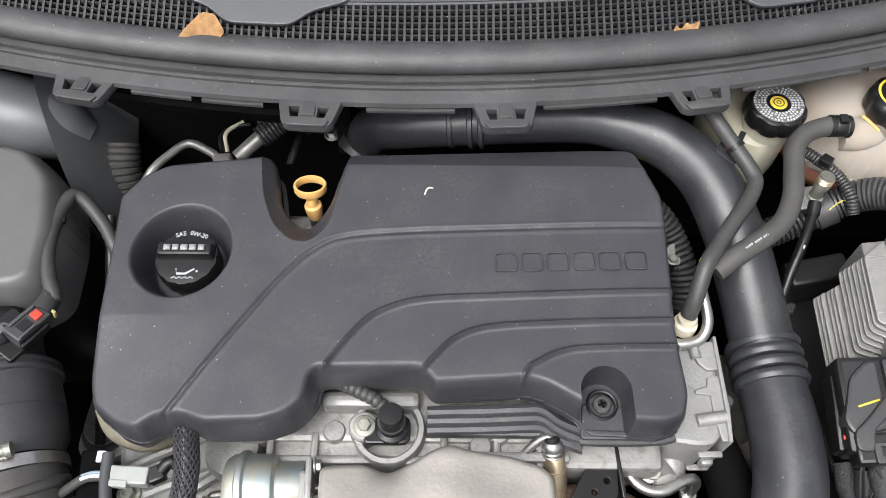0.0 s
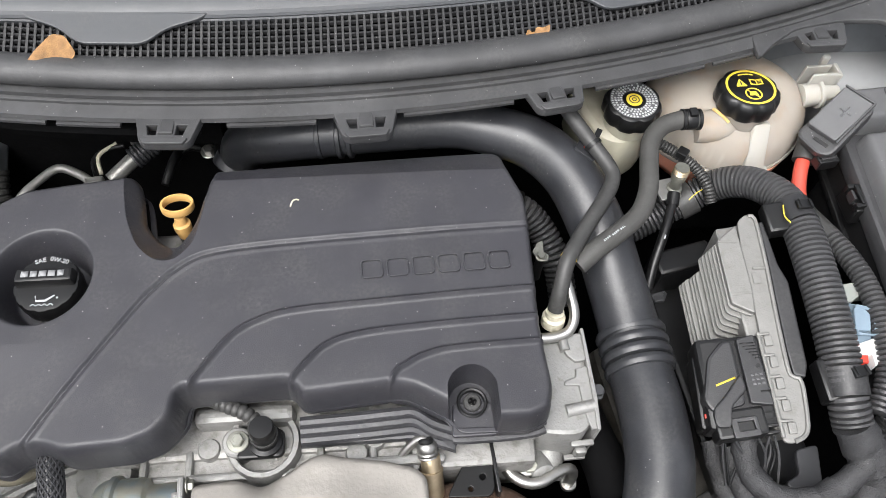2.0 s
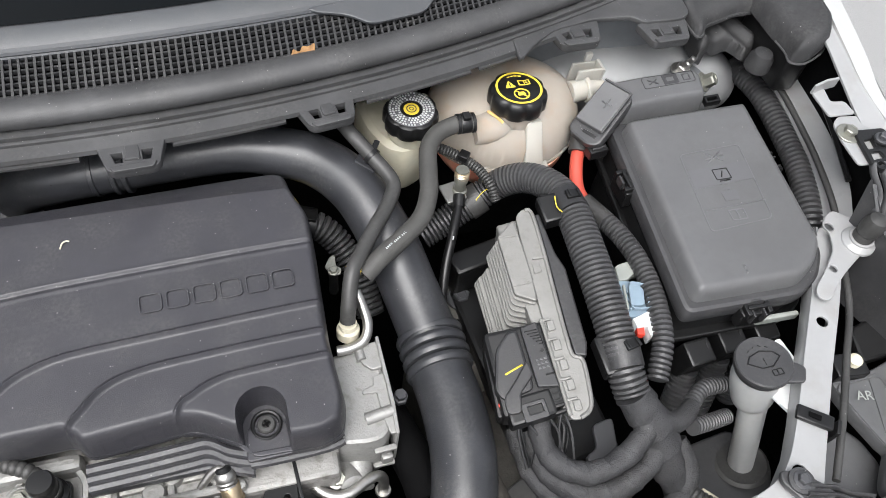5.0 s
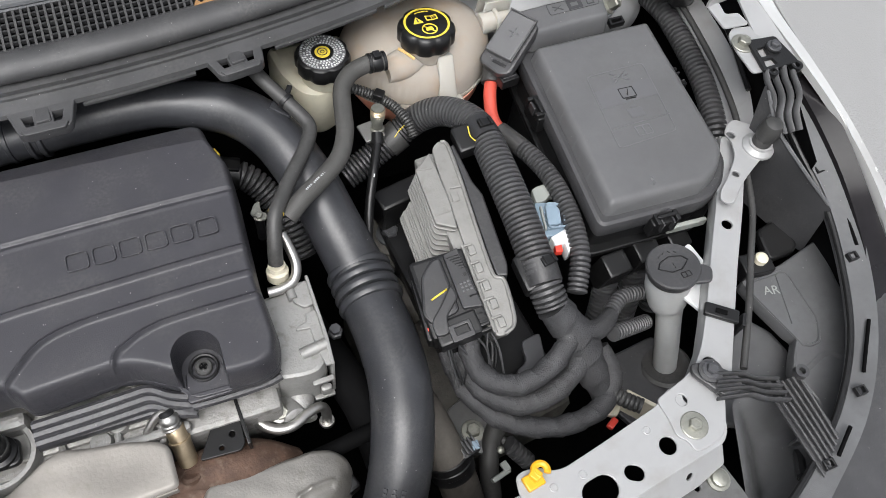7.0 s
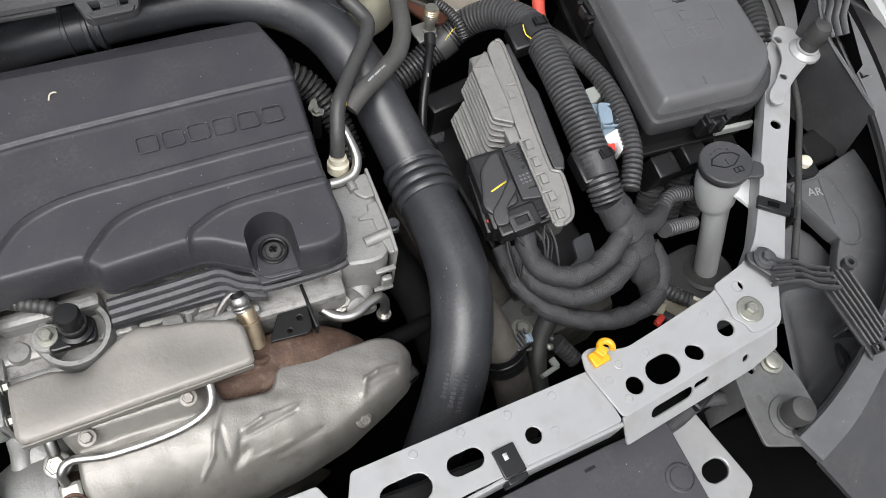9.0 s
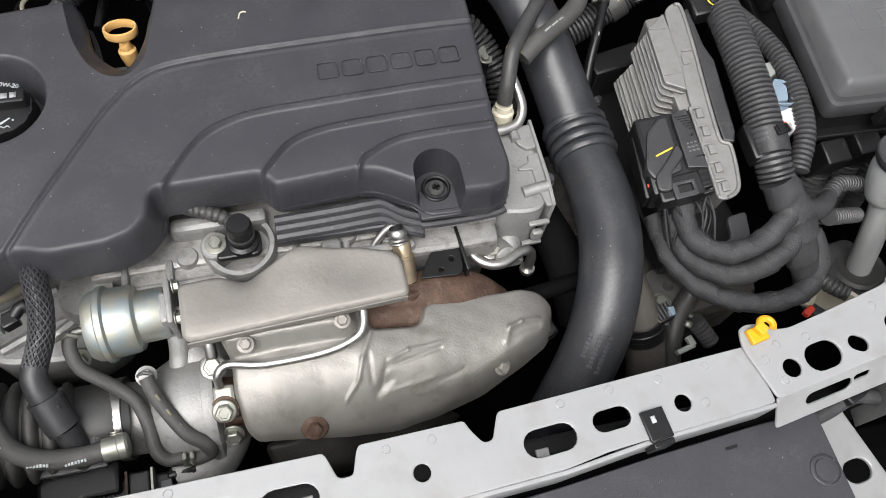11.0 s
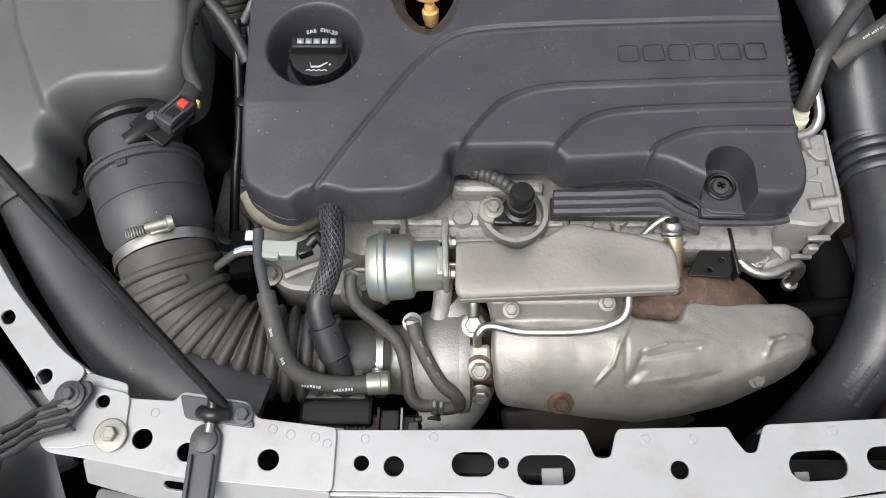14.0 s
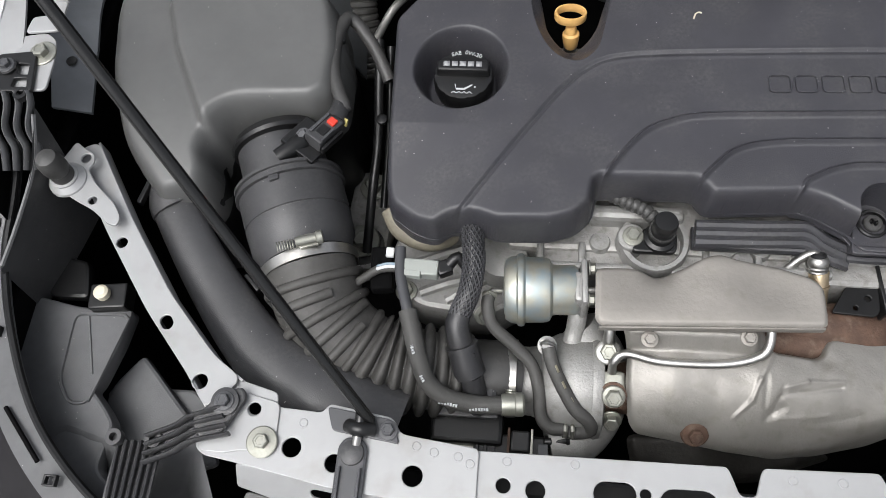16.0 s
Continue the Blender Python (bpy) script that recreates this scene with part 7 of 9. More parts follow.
    part("lever_slot", put(box((0.1800, 0.0385, 0.0080), (0.0016, 0.0090, 0.0010), (0, 0, 2), bevel=0)), BLACK, plug)
    part("lever_link", put(plate(rounded([(0.160, 0.0560), (0.176, 0.0540), (0.190, 0.0720), (0.208, 0.0760), (0.206, 0.0900), (0.190, 0.0890), (0.178, 0.0740)], 0.005, 4), 0.004, 0.0095, (), 0.0018)), BLACK_GRAIN, plug)
    part("yellow_mark", put(box((0.1658, 0.0705, 0.0060), (0.0018, 0.0195, 0.0006), (0, 0, -14), bevel=0)), PRINT_YELLOW, plug, "yellow inspection stroke")
    part("side_body", put(box((0.168, 0.0890, -0.030), (0.070, 0.010, 0.030), (0, 0, 6), bevel=0.003)), BLACK, plug)
    part("latch_block", put(box((0.204, 0.066, -0.010), (0.026, 0.046, 0.028), bevel=0.003)), BLACK, plug)
    for k in range(6):
        part("latch_tooth", put(box((0.186 + 0.006 * k, 0.040, -0.004), (0.003, 0.012, 0.012), bevel=0.0008)), BLACK, plug)
    part("latch_frame", put(plate(rounded([(0.200, 0.052), (0.218, 0.052), (0.218, 0.076), (0.200, 0.076)], 0.002, 2), 0.003, 0.008, [[(0.204, 0.056), (0.212, 0.056), (0.212, 0.070), (0.204, 0.070)]], 0.001)), BLACK_GRAIN, plug)
    part("red_slide", put(box((0.192, 0.0925, -0.008), (0.004, 0.003, 0.003), bevel=0.0008)), RED, plug)
    rng = random.Random(11)
    for k in range(12):
        x, y = 0.385 + 0.0045 * k + rng.uniform(-0.002, 0.002), 0.206 + rng.uniform(-0.008, 0.008)
        part("thin_wire", tube([(x, y + 0.02, 0.722), (x - 0.006 + rng.uniform(-0.006, 0.006), y, 0.735 + rng.uniform(-0.006, 0.004)), (x + rng.uniform(-0.008, 0.008), y - 0.020, 0.722), (x + rng.uniform(-0.01, 0.014), y - 0.045, 0.700)], 0.0013, 6, 0.006), (BLACK, BLACK_GRAIN, PLASTIC)[k % 3], plug)
    br = thing("control_unit_bracket", (0.48, 0.30, 0.64), "black plastic bracket holding the control unit", "bracket")
    part("side_wall", put(plate(rounded([(0.012, -0.005), (0.012, -0.010), (0.060, -0.011), (0.078, -0.0155), (0.160, -0.008), (0.172, -0.003), (0.168, 0.0072), (0.1435, 0.0064), (0.0966, 0.0020), (0.055, -0.0024)], 0.002, 2), -0.050, 0.0005, (), 0.002)), BLACK_GRAIN, br)
    part("upper_clip", put(box((0.012, -0.022, -0.002), (0.032, 0.022, 0.020), bevel=0.003)), BLACK, br)
    part("lower_clip", put(box((0.178, -0.026, -0.004), (0.040, 0.026, 0.024), bevel=0.003)), BLACK, br)
    part("base_tray", box((0.445, 0.29, 0.625), (0.11, 0.24, 0.03), (0, 0, 6), bevel=0.006), BLACK, br)
    part("tray_post", box((0.412, 0.415, 0.665), (0.07, 0.03, 0.05), (0, 0, 12), bevel=0.004), BLACK, br)
    part("foot", plate(rounded([(0.475, 0.196), (0.500, 0.200), (0.492, 0.160), (0.465, 0.150), (0.455, 0.165), (0.472, 0.172)], 0.006, 3), 0.668, 0.676, (), 0.002), LABEL_BAND, br)


control_unit()


# ---- wiring ----
def looms():
    ob = thing("wiring_conduit", (0.48, 0.33, 0.72), "thick black corrugated wiring conduit over the control unit", "conduit")
    path = [(0.3520, 0.4520, 0.6900, 0.0165), (0.3850, 0.4620, 0.7020, 0.0165), (0.4250, 0.4740, 0.7220, 0.0170), (0.4520, 0.4750, 0.7420, 0.0175), (0.4740, 0.4600, 0.7620, 0.0175), (0.4900, 0.4300, 0.7780, 0.0180), (0.4945, 0.3950, 0.7860, 0.0185), (0.4933, 0.3367, 0.7867, 0.0188), (0.4933, 0.2712, 0.7777, 0.0188), (0.4922, 0.2187, 0.7650, 0.0185), (0.4951, 0.1930, 0.7530, 0.018)]
    part("corrugated_sleeve", tube(path, 0.018, 22, 0.004, (0.0054, 0.0036)), CONDUIT, ob)
    part("cuff", tube([(0.4925, 0.414, 0.7835), (0.4942, 0.388, 0.7865)], 0.0194, 26), BLACK_GRAIN, ob)
    part("cuff", tube([(0.4939, 0.2421, 0.7713), (0.4927, 0.2166, 0.7645)], 0.0194, 26), BLACK_GRAIN, ob)
    part("cuff", tube([(0.4085, 0.4690, 0.713), (0.4260, 0.4735, 0.722)], 0.0190, 26), RUBBER, ob)
    for x, y, z, a in ((0.4945, 0.4010, 0.8060, 4), (0.4992, 0.2317, 0.7875, 12)):
        clip = part("buckle", box((x, y, z), (0.017, 0.010, 0.004), (0, 6, a), bevel=0.001), BLACK, ob)
        for d in (-0.005, 0.005):
            part("buckle_bar", box((x + d, y, z + 0.0022), (0.0018, 0.009, 0.0025), (0, 6, a), bevel=0.0004), BLACK, clip)
    part("yellow_thread", tube([(0.4847, 0.2363, 0.7820), (0.4858, 0.2260, 0.7830), (0.4852, 0.2168, 0.7800)], 0.0007, 6), PRINT_YELLOW, ob)
    part("yellow_thread", tube([(0.4765, 0.405, 0.8000), (0.4748, 0.393, 0.7985), (0.4772, 0.384, 0.8005)], 0.0007, 6), PRINT_YELLOW, ob)
    part("yellow_thread", tube([(0.4150, 0.4610, 0.7330), (0.4230, 0.4660, 0.7390), (0.4310, 0.4680, 0.7440)], 0.0007, 6), PRINT_YELLOW, ob)
    l = thing("taped_loom", (0.47, 0.15, 0.64), "cloth-taped wiring loom looping below the conduit", "wiring loom")
    part("trunk", tube([(0.4951, 0.1950, 0.7540, 0.0175), (0.5052, 0.1795, 0.7410, 0.018), (0.5170, 0.1651, 0.7251, 0.020), (0.5228, 0.1511, 0.7099, 0.019), (0.5300, 0.1320, 0.6900, 0.016), (0.5450, 0.1120, 0.6600, 0.013)], 0.018, 24, 0.0018, tape=(0.026, 0.0018)), CLOTH, l)
    part("upper_loop", tube([(0.410, 0.208, 0.722), (0.405, 0.180, 0.714), (0.416, 0.154, 0.710), (0.444, 0.140, 0.712), (0.476, 0.145, 0.722), (0.500, 0.160, 0.735), (0.508, 0.178, 0.745)], 0.0108, 22, 0.0018, tape=(0.023, 0.0013)), CLOTH, l)
    part("middle_loop", tube([(0.402, 0.198, 0.700), (0.404, 0.168, 0.690), (0.424, 0.138, 0.686), (0.456, 0.124, 0.690), (0.492, 0.130, 0.702), (0.516, 0.148, 0.716), (0.524, 0.168, 0.726)], 0.0114, 22, 0.0018, tape=(0.023, 0.0013)), CLOTH, l)
    part("lower_loop", tube([(0.392, 0.210, 0.680), (0.398, 0.165, 0.670), (0.424, 0.124, 0.664), (0.466, 0.100, 0.664), (0.508, 0.095, 0.668), (0.540, 0.106, 0.676), (0.552, 0.130, 0.688), (0.545, 0.155, 0.700)], 0.0106, 22, 0.0018, tape=(0.023, 0.0013)), CLOTH, l)
    part("branch", tube([(0.508, 0.172, 0.742, 0.013), (0.528, 0.165, 0.732, 0.012), (0.548, 0.168, 0.726, 0.0105), (0.566, 0.180, 0.720, 0.009)], 0.011, 14), CLOTH, l)
    part("branch", tube([(0.535, 0.125, 0.680, 0.010), (0.552, 0.100, 0.68, 0.009), (0.568, 0.084, 0.682, 0.0085)], 0.009, 14, 0.003, (0.005, 0.001)), RUBBER, l)
    for pts in ([(0.566, 0.182, 0.722), (0.59, 0.196, 0.715), (0.625, 0.200, 0.700)], [(0.56, 0.16, 0.715), (0.59, 0.165, 0.70), (0.62, 0.172, 0.68)]):
        part("side_conduit", tube(pts, 0.009, 14, 0.003, (0.0052, 0.0022)), CONDUIT, l)
    s = thing("battery_cable", (0.55, 0.35, 0.70), "black corrugated cable with a red sleeved end", "cable")
    part("corrugated_sleeve", tube([(0.548, 0.405, 0.742), (0.557, 0.372, 0.748), (0.562, 0.335, 0.752), (0.561, 0.290, 0.752), (0.552, 0.245, 0.748), (0.534, 0.208, 0.735)], 0.0112, 18, 0.003, (0.0056, 0.0034)), CONDUIT, s)
    part("taped_end", tube([(0.5365, 0.432, 0.738), (0.544, 0.415, 0.740), (0.550, 0.398, 0.743)], 0.0115, 16), RUBBER, s)
    part("red_sleeve", tube([(0.5530, 0.502, 0.752), (0.5440, 0.485, 0.748), (0.5370, 0.463, 0.742), (0.5350, 0.446, 0.739), (0.5380, 0.430, 0.738)], 0.0078, 16), ORANGE_RED, s, "red insulated cable end")
    part("grey_wrap", tube([(0.5600, 0.520, 0.764), (0.5555, 0.508, 0.756), (0.5490, 0.494, 0.750)], 0.0125, 16), RUBBER, s)
    r = thing("ribbed_hose", (0.24, 0.45, 0.66), "black ribbed hose beside the engine cover", "hose")
    part("hose", tube([(0.2092, 0.4869, 0.7070), (0.2373, 0.4804, 0.7000), (0.2579, 0.4624, 0.6840), (0.2744, 0.4307, 0.6620), (0.2814, 0.3938, 0.6320)], 0.0165, 22, 0.003, (0.0066, 0.0044)), CONDUIT, r)
    part("coupling", tube([(0.2040, 0.4890, 0.7100), (0.2331, 0.4826, 0.7030)], 0.0185, 22), BLACK, r)
    part("coupling_clip", box((0.2270, 0.4811, 0.7230), (0.018, 0.013, 0.005), (0, 12, -14), bevel=0.001), BLACK, r)
    part("yellow_tab", box((0.2120, 0.4979, 0.7290), (0.010, 0.012, 0.005), (0, 0, 20), bevel=0.001), PRINT_YELLOW, r)
    f = thing("fender_conduit", (0.81, 0.45, 0.70), "black corrugated conduit running along the wing", "conduit")
    part("corrugated_sleeve", tube([(0.818, 0.610, 0.740), (0.823, 0.555, 0.748), (0.822, 0.519, 0.750), (0.818, 0.472, 0.750), (0.810, 0.419, 0.750), (0.793, 0.358, 0.745), (0.778, 0.31, 0.72)], 0.0145, 20, 0.004, (0.0066, 0.0044)), CONDUIT, f)
    k = thing("bonnet_cable", (0.79, 0.40, 0.78), "thin black release cable along the wing", "cable")
    part("cable", tube([(0.816, 0.600, 0.775), (0.827, 0.538, 0.778), (0.821, 0.454, 0.778), (0.813, 0.394, 0.776), (0.802, 0.346, 0.774), (0.786, 0.300, 0.768), (0.760, 0.235, 0.765), (0.725, 0.180, 0.763), (0.690, 0.128, 0.763), (0.648, 0.070, 0.762)], 0.0038, 10), RUBBER, k)


looms()


def module_plug():
    ob = thing("module_connector", (0.525, 0.28, 0.72), "pale blue and white connector with a red lock", "connector")
    m = pose(0.5405, 0.2960, 0.7440, 0, 0, -12)
    base = part("blue_body", plate(rounded([(-0.016, -0.022), (0.012, -0.020), (0.015, 0.012), (0.010, 0.022), (-0.014, 0.024)], 0.003, 3), -0.016, 0.002, (), 0.0015, m), BLUE, ob)
    loop = rounded([(-0.006, -0.016), (0.016, -0.014), (0.019, 0.010), (0.014, 0.016), (-0.004, 0.018)], 0.004, 3)
    part("lever_loop", plate(loop, 0.006, 0.011, [[(0.001 + 0.68 * (x - 0.006), 0.76 * y) for x, y in loop], rounded([(0.0125, -0.010), (0.0150, -0.010), (0.0165, 0.008), (0.0140, 0.010)], 0.001, 2)], 0.001, m), BLUE, base)
    for k in range(3):
        part("inner_rib", box((0, 0, 0), (0.014, 0.003, 0.006), bevel=0.0008), BLUE, base).data.transform(m @ pose(-0.001, -0.011 + 0.010 * k, 0.004, 0, 0, 20))
    part("inner_rib", box((0, 0, 0), (0.0025, 0.030, 0.005), bevel=0.0008), CONNECTOR, base).data.transform(m @ pose(-0.009, 0.001, 0.004))
    part("grey_arm", plate(rounded([(-0.012, 0.022), (-0.002, 0.024), (0.006, 0.032), (0.016, 0.034), (0.018, 0.046), (0.006, 0.048), (-0.008, 0.044), (-0.014, 0.040)], 0.002, 2), -0.010, 0.003, [[(0.008, 0.037), (0.013, 0.038), (0.014, 0.043), (0.009, 0.044)]], 0.001, m), CONNECTOR, ob)
    part("white_end", plate(rounded([(0.529, 0.273), (0.551, 0.279), (0.552, 0.272), (0.546, 0.252), (0.540, 0.250), (0.541, 0.262), (0.530, 0.262)], 0.001, 2), 0.730, 0.750, (), 0.001), WHITE, ob)
    part("red_lock", box((0.5330, 0.2590, 0.7440), (0.008, 0.009, 0.009), (0, 0, -14), bevel=0.001), RED, ob)


module_plug()


# ---- fuse box ----
def fuse_box():
    ob = thing("fuse_box", (0.66, 0.38, 0.66), "black fuse box with a chamfered moulded lid and latches", "fuse box")
    lid = rounded([(0.596, 0.499), (0.757, 0.503), (0.748, 0.300), (0.728, 0.276), (0.703, 0.262), (0.582, 0.265)], 0.010, 5)

    def top(x, y, d):
        u = np.clip(1 - d / 0.010, 0, 1)
        return 0.7975 - 0.022 * (1 - (1 - u**2.2) ** (1 / 2.2))

    mesh_part("lid", pressed(lid, top, 0.0025), LID, ob, angle=60)
    skirt = rounded([(0.586, 0.510), (0.765, 0.513), (0.757, 0.296), (0.735, 0.266), (0.706, 0.252), (0.572, 0.255)], 0.012, 5)
    part("lid_skirt", plate(skirt, 0.752, 0.7765, (), 0.005), PLASTIC, ob)
    part("body", plate([(0.665 + 0.96 * (x - 0.665), 0.385 + 0.95 * (y - 0.385)) for x, y in skirt], 0.60, 0.752, (), 0.004), BLACK, ob)
    part("lower_rim", plate([(0.665 + 1.03 * (x - 0.665), 0.382 + 1.03 * (y - 0.382)) for x, y in skirt], 0.715, 0.724, (), 0.002), BLACK, ob)
    z = 0.7975
    frame = [(0.628, 0.331), (0.705, 0.336), (0.714, 0.439), (0.637, 0.436)]
    fr = part("label_frame", plate(rounded(frame, 0.006, 4), z, z + 0.0006, [[(0.6705 + 0.975 * (x - 0.6705), 0.3855 + 0.98 * (y - 0.3855)) for x, y in rounded(frame, 0.006, 4)]], 0.0001), PRINT_GREY, ob, "faint moulded label outline")
    part("label_band", plate([(0.6345, 0.387), (0.7100, 0.390), (0.7122, 0.415), (0.6365, 0.4125)], z, z + 0.0005, (), 0.0001), GREY_BAND, fr)
    part("label_line", box((0.670, 0.3590, z + 0.0003), (0.076, 0.0007, 0.0005), (0, 0, 2), bevel=0), PRINT_GREY, fr)
    # symbols: tools crossed, battery box, relay and manual
    for a in (35, -35, 8):
        part("tool_symbol", box((0.676, 0.4255, z + 0.0003), (0.024, 0.0013, 0.0005), (0, 0, a), bevel=0), PRINT_GREY, fr)
    sq = lambda x, y, w, h: rounded([(x - w, y - h), (x + w, y - h), (x + w, y + h), (x - w, y + h)], 0.001, 2)
    part("battery_symbol", plate(sq(0.674, 0.4015, 0.0095, 0.0075), z + 0.0004, z + 0.0010, [sq(0.674, 0.4015, 0.0085, 0.0065)], 0.0001), BLACK, fr)
    part("battery_flash", box((0.674, 0.4015, z + 0.0008), (0.0012, 0.009, 0.0005), (0, 0, -28), bevel=0), BLACK, fr)
    part("battery_feet", box((0.674, 0.3925, z + 0.0008), (0.013, 0.0016, 0.0005), bevel=0), BLACK, fr)
    part("relay_symbol", plate(sq(0.671, 0.3725, 0.009, 0.0065), z, z + 0.0006, (), 0.0001), GREY_BAND, fr)
    part("relay_cap", plate(sq(0.671, 0.3815, 0.004, 0.0015), z, z + 0.0006, (), 0.0001), GREY_BAND, fr)
    part("manual_symbol", plate(sq(0.668, 0.3475, 0.0095, 0.0070), z, z + 0.0006, [sq(0.6635, 0.3475, 0.0038, 0.0058), sq(0.6725, 0.3475, 0.0038, 0.0058)], 0.0001), PRINT_GREY, fr)
    part("arrow_mark", box((0.6445, 0.2850, z + 0.0003), (0.0022, 0.0045, 0.0006), (0, 0, 6), bevel=0), PRINT_GREY, ob)
    part("arrow_mark", box((0.6440, 0.2785, z + 0.0003), (0.0032, 0.0025, 0.0006), (0, 0, 45), bevel=0), PRINT_GREY, ob)

    def latch(x, y, a):
        la = part("latch", box((x, y, 0.7560), (0.034, 0.012, 0.024), (0, 0, a), bevel=0.002), BLACK, ob)
        c, s = math.cos(radians(a)), math.sin(radians(a))
        for d in (-0.012, 0.012):
            part("latch_hook", box((x + c * d, y + s * d, 0.7690), (0.005, 0.016, 0.010), (0, 0, a), bevel=0.001), BLACK, la)
        part("latch_bar", box((x, y, 0.7735), (0.024, 0.004, 0.005), (0, 0, a), bevel=0.001), BLACK, la)
        part("latch_spring", box((x - s * 0.007, y + c * 0.007, 0.7700), (0.012, 0.003, 0.012), (0, 0, a), bevel=0.0008), BLACK_GRAIN, la)
        for d in (-0.0065, 0.0065):
            part("latch_rib", box((x + c * d + s * 0.004, y + s * d - c * 0.004, 0.7640), (0.0022, 0.012, 0.016), (0, 0, a), bevel=0.0006), BLACK_GRAIN, la)

    latch(0.653, 0.2490, -1)
    latch(0.5785, 0.430, 92)
    latch(0.763, 0.425, 92)
    part("pale_edge", box((0.690, 0.2465, 0.7400), (0.050, 0.006, 0.012), (0, 0, -2), bevel=0.002), CONNECTOR, ob)
    # connectors hanging below the front edge
    for x, y, s in ((0.602, 0.243, 1.0), (0.645, 0.249, 1.0), (0.688, 0.254, 0.9)):
        cn = part("lower_connector", box((x, y - 0.004, 0.694), (0.031 * s, 0.028, 0.052), (10, 0, 4), bevel=0.003), BLACK, ob)
        part("connector_slot", box((x, y - 0.006, 0.7165), (0.014 * s, 0.010, 0.006), (14, 0, 4), bevel=0.001), DEEP, cn)
        part("connector_lever", box((x + 0.012 * s, y - 0.004, 0.700), (0.005, 0.020, 0.040), (14, 0, 4), bevel=0.001), BLACK, cn)
        part("connector_lead", tube([(x, y - 0.008, 0.675), (x - 0.006, y - 0.025, 0.64), (x - 0.012, y - 0.04, 0.60)], 0.0145 * s, 16, 0.003, (0.0060, 0.0030)), CONDUIT, cn)
    t = thing("battery_terminal_cover", (0.64, 0.53, 0.74), "black hinged cover over the battery terminal", "terminal cover")
    cov = rounded([(0.592, 0.553), (0.640, 0.557), (0.711, 0.558), (0.716, 0.545), (0.709, 0.512), (0.665, 0.512), (0.600, 0.506)], 0.007, 4)
    mesh_part("long_cover", pressed(cov, lambda x, y, d: 0.8045 - 0.03 * (1 - (1 - np.clip(1 - d / 0.008, 0, 1) ** 2.2) ** (1 / 2.2)), 0.0022), LID, t, angle=60)
    part("cover_wall", plate([(0.654 + 0.985 * (x - 0.654), 0.532 + 0.97 * (y - 0.532)) for x, y in cov], 0.750, 0.7765, (), 0.002), BLACK, t)
    # hinged flap sloping down over the positive terminal
    u = Vector((-0.050, -0.036, -0.030)).normalized()
    w = Vector((0.37, -0.93, 0.0))
    w = (w - w.dot(u) * u).normalized()
    m = Matrix.Translation((0.5730, 0.5130, 0.7935)) @ Matrix((u, w, u.cross(w))).transposed().to_4x4()
    cover = part("terminal_cap", plate(rounded([(-0.034, -0.018), (0.022, -0.019), (0.022, 0.017), (-0.034, 0.018)], 0.003, 3), -0.006, 0.010, (), 0.002, m), LID, t)
    part("cap_tray", plate(rounded([(-0.036, -0.021), (0.036, -0.023), (0.041, 0.010), (0.034, 0.022), (-0.036, 0.021)], 0.010, 5), -0.014, 0.001, (), 0.003, m), PLASTIC, cover)
    part("cap_rail", box((0, 0, 0), (0.058, 0.0022, 0.003), bevel=0.0006), PLASTIC, cover).data.transform(m @ pose(-0.006, 0.0185, 0.010))
    part("cap_rail", box((0, 0, 0), (0.0022, 0.036, 0.003), bevel=0.0006), PLASTIC, cover).data.transform(m @ pose(-0.0345, 0, 0.010))
    part("cap_slot", box((0, 0, 0), (0.004, 0.018, 0.002), bevel=0.0006), BLACK, cover).data.transform(m @ pose(0.028, 0.004, 0.001))
    cr = box((0, 0, 0), (0.013, 0.0018, 0.0008), bevel=0)
    box((0, 0, 0), (0.0018, 0.013, 0.0008), bevel=0, bm=cr)
    bmesh.ops.transform(cr, matrix=m @ pose(-0.010, 0.002, 0.0102), verts=cr.verts[:])
    part("plus_mark", cr, PRINT_GREY, cover, "moulded plus sign")
    sym = rounded([(0.634, 0.549), (0.704, 0.552), (0.702, 0.535), (0.633, 0.531)], 0.003, 3)
    part("moulded_frame", plate(sym, 0.8040, 0.8052, [[(0.668 + 0.975 * (x - 0.668), 0.542 + 0.92 * (y - 0.542)) for x, y in sym]], 0.0002), PLASTIC, t)
    part("moulded_symbol", plate(rounded([(0.661, 0.5490), (0.681, 0.5500), (0.680, 0.5355), (0.660, 0.5345)], 0.001, 2), 0.8040, 0.8050, [[(0.6655, 0.5455), (0.6755, 0.5460), (0.6750, 0.5395), (0.6650, 0.5390)]], 0.0002), PLASTIC, t)
    part("moulded_symbol", plate([(0.687, 0.5480), (0.697, 0.5485), (0.6965, 0.5380), (0.6865, 0.5375)], 0.8042, 0.8050, [[(0.6885, 0.5465), (0.6955, 0.5470), (0.6950, 0.5395), (0.6880, 0.5390)]], 0.0002), PLASTIC, t)
    for a in (32, -32):
        part("moulded_symbol", box((0.647, 0.5405, 0.8047), (0.014, 0.0014, 0.0008), (0, 0, a), bevel=0), PLASTIC, t)
    part("hinge_clip", plate([(0.712, 0.522), (0.732, 0.523), (0.731, 0.512), (0.711, 0.511)], 0.782, 0.790, [[(0.715, 0.519), (0.729, 0.520), (0.728, 0.515), (0.714, 0.514)]], 0.001), BLACK, t)
    part("lower_tab", box((0.5640, 0.4830, 0.7640), (0.024, 0.014, 0.014), (0, 0, 8), bevel=0.002), BLACK, t)
    part("tab_bar", box((0.5640, 0.4800, 0.7722), (0.018, 0.002, 0.003), (0, 0, 8), bevel=0.0006), PLASTIC, t)
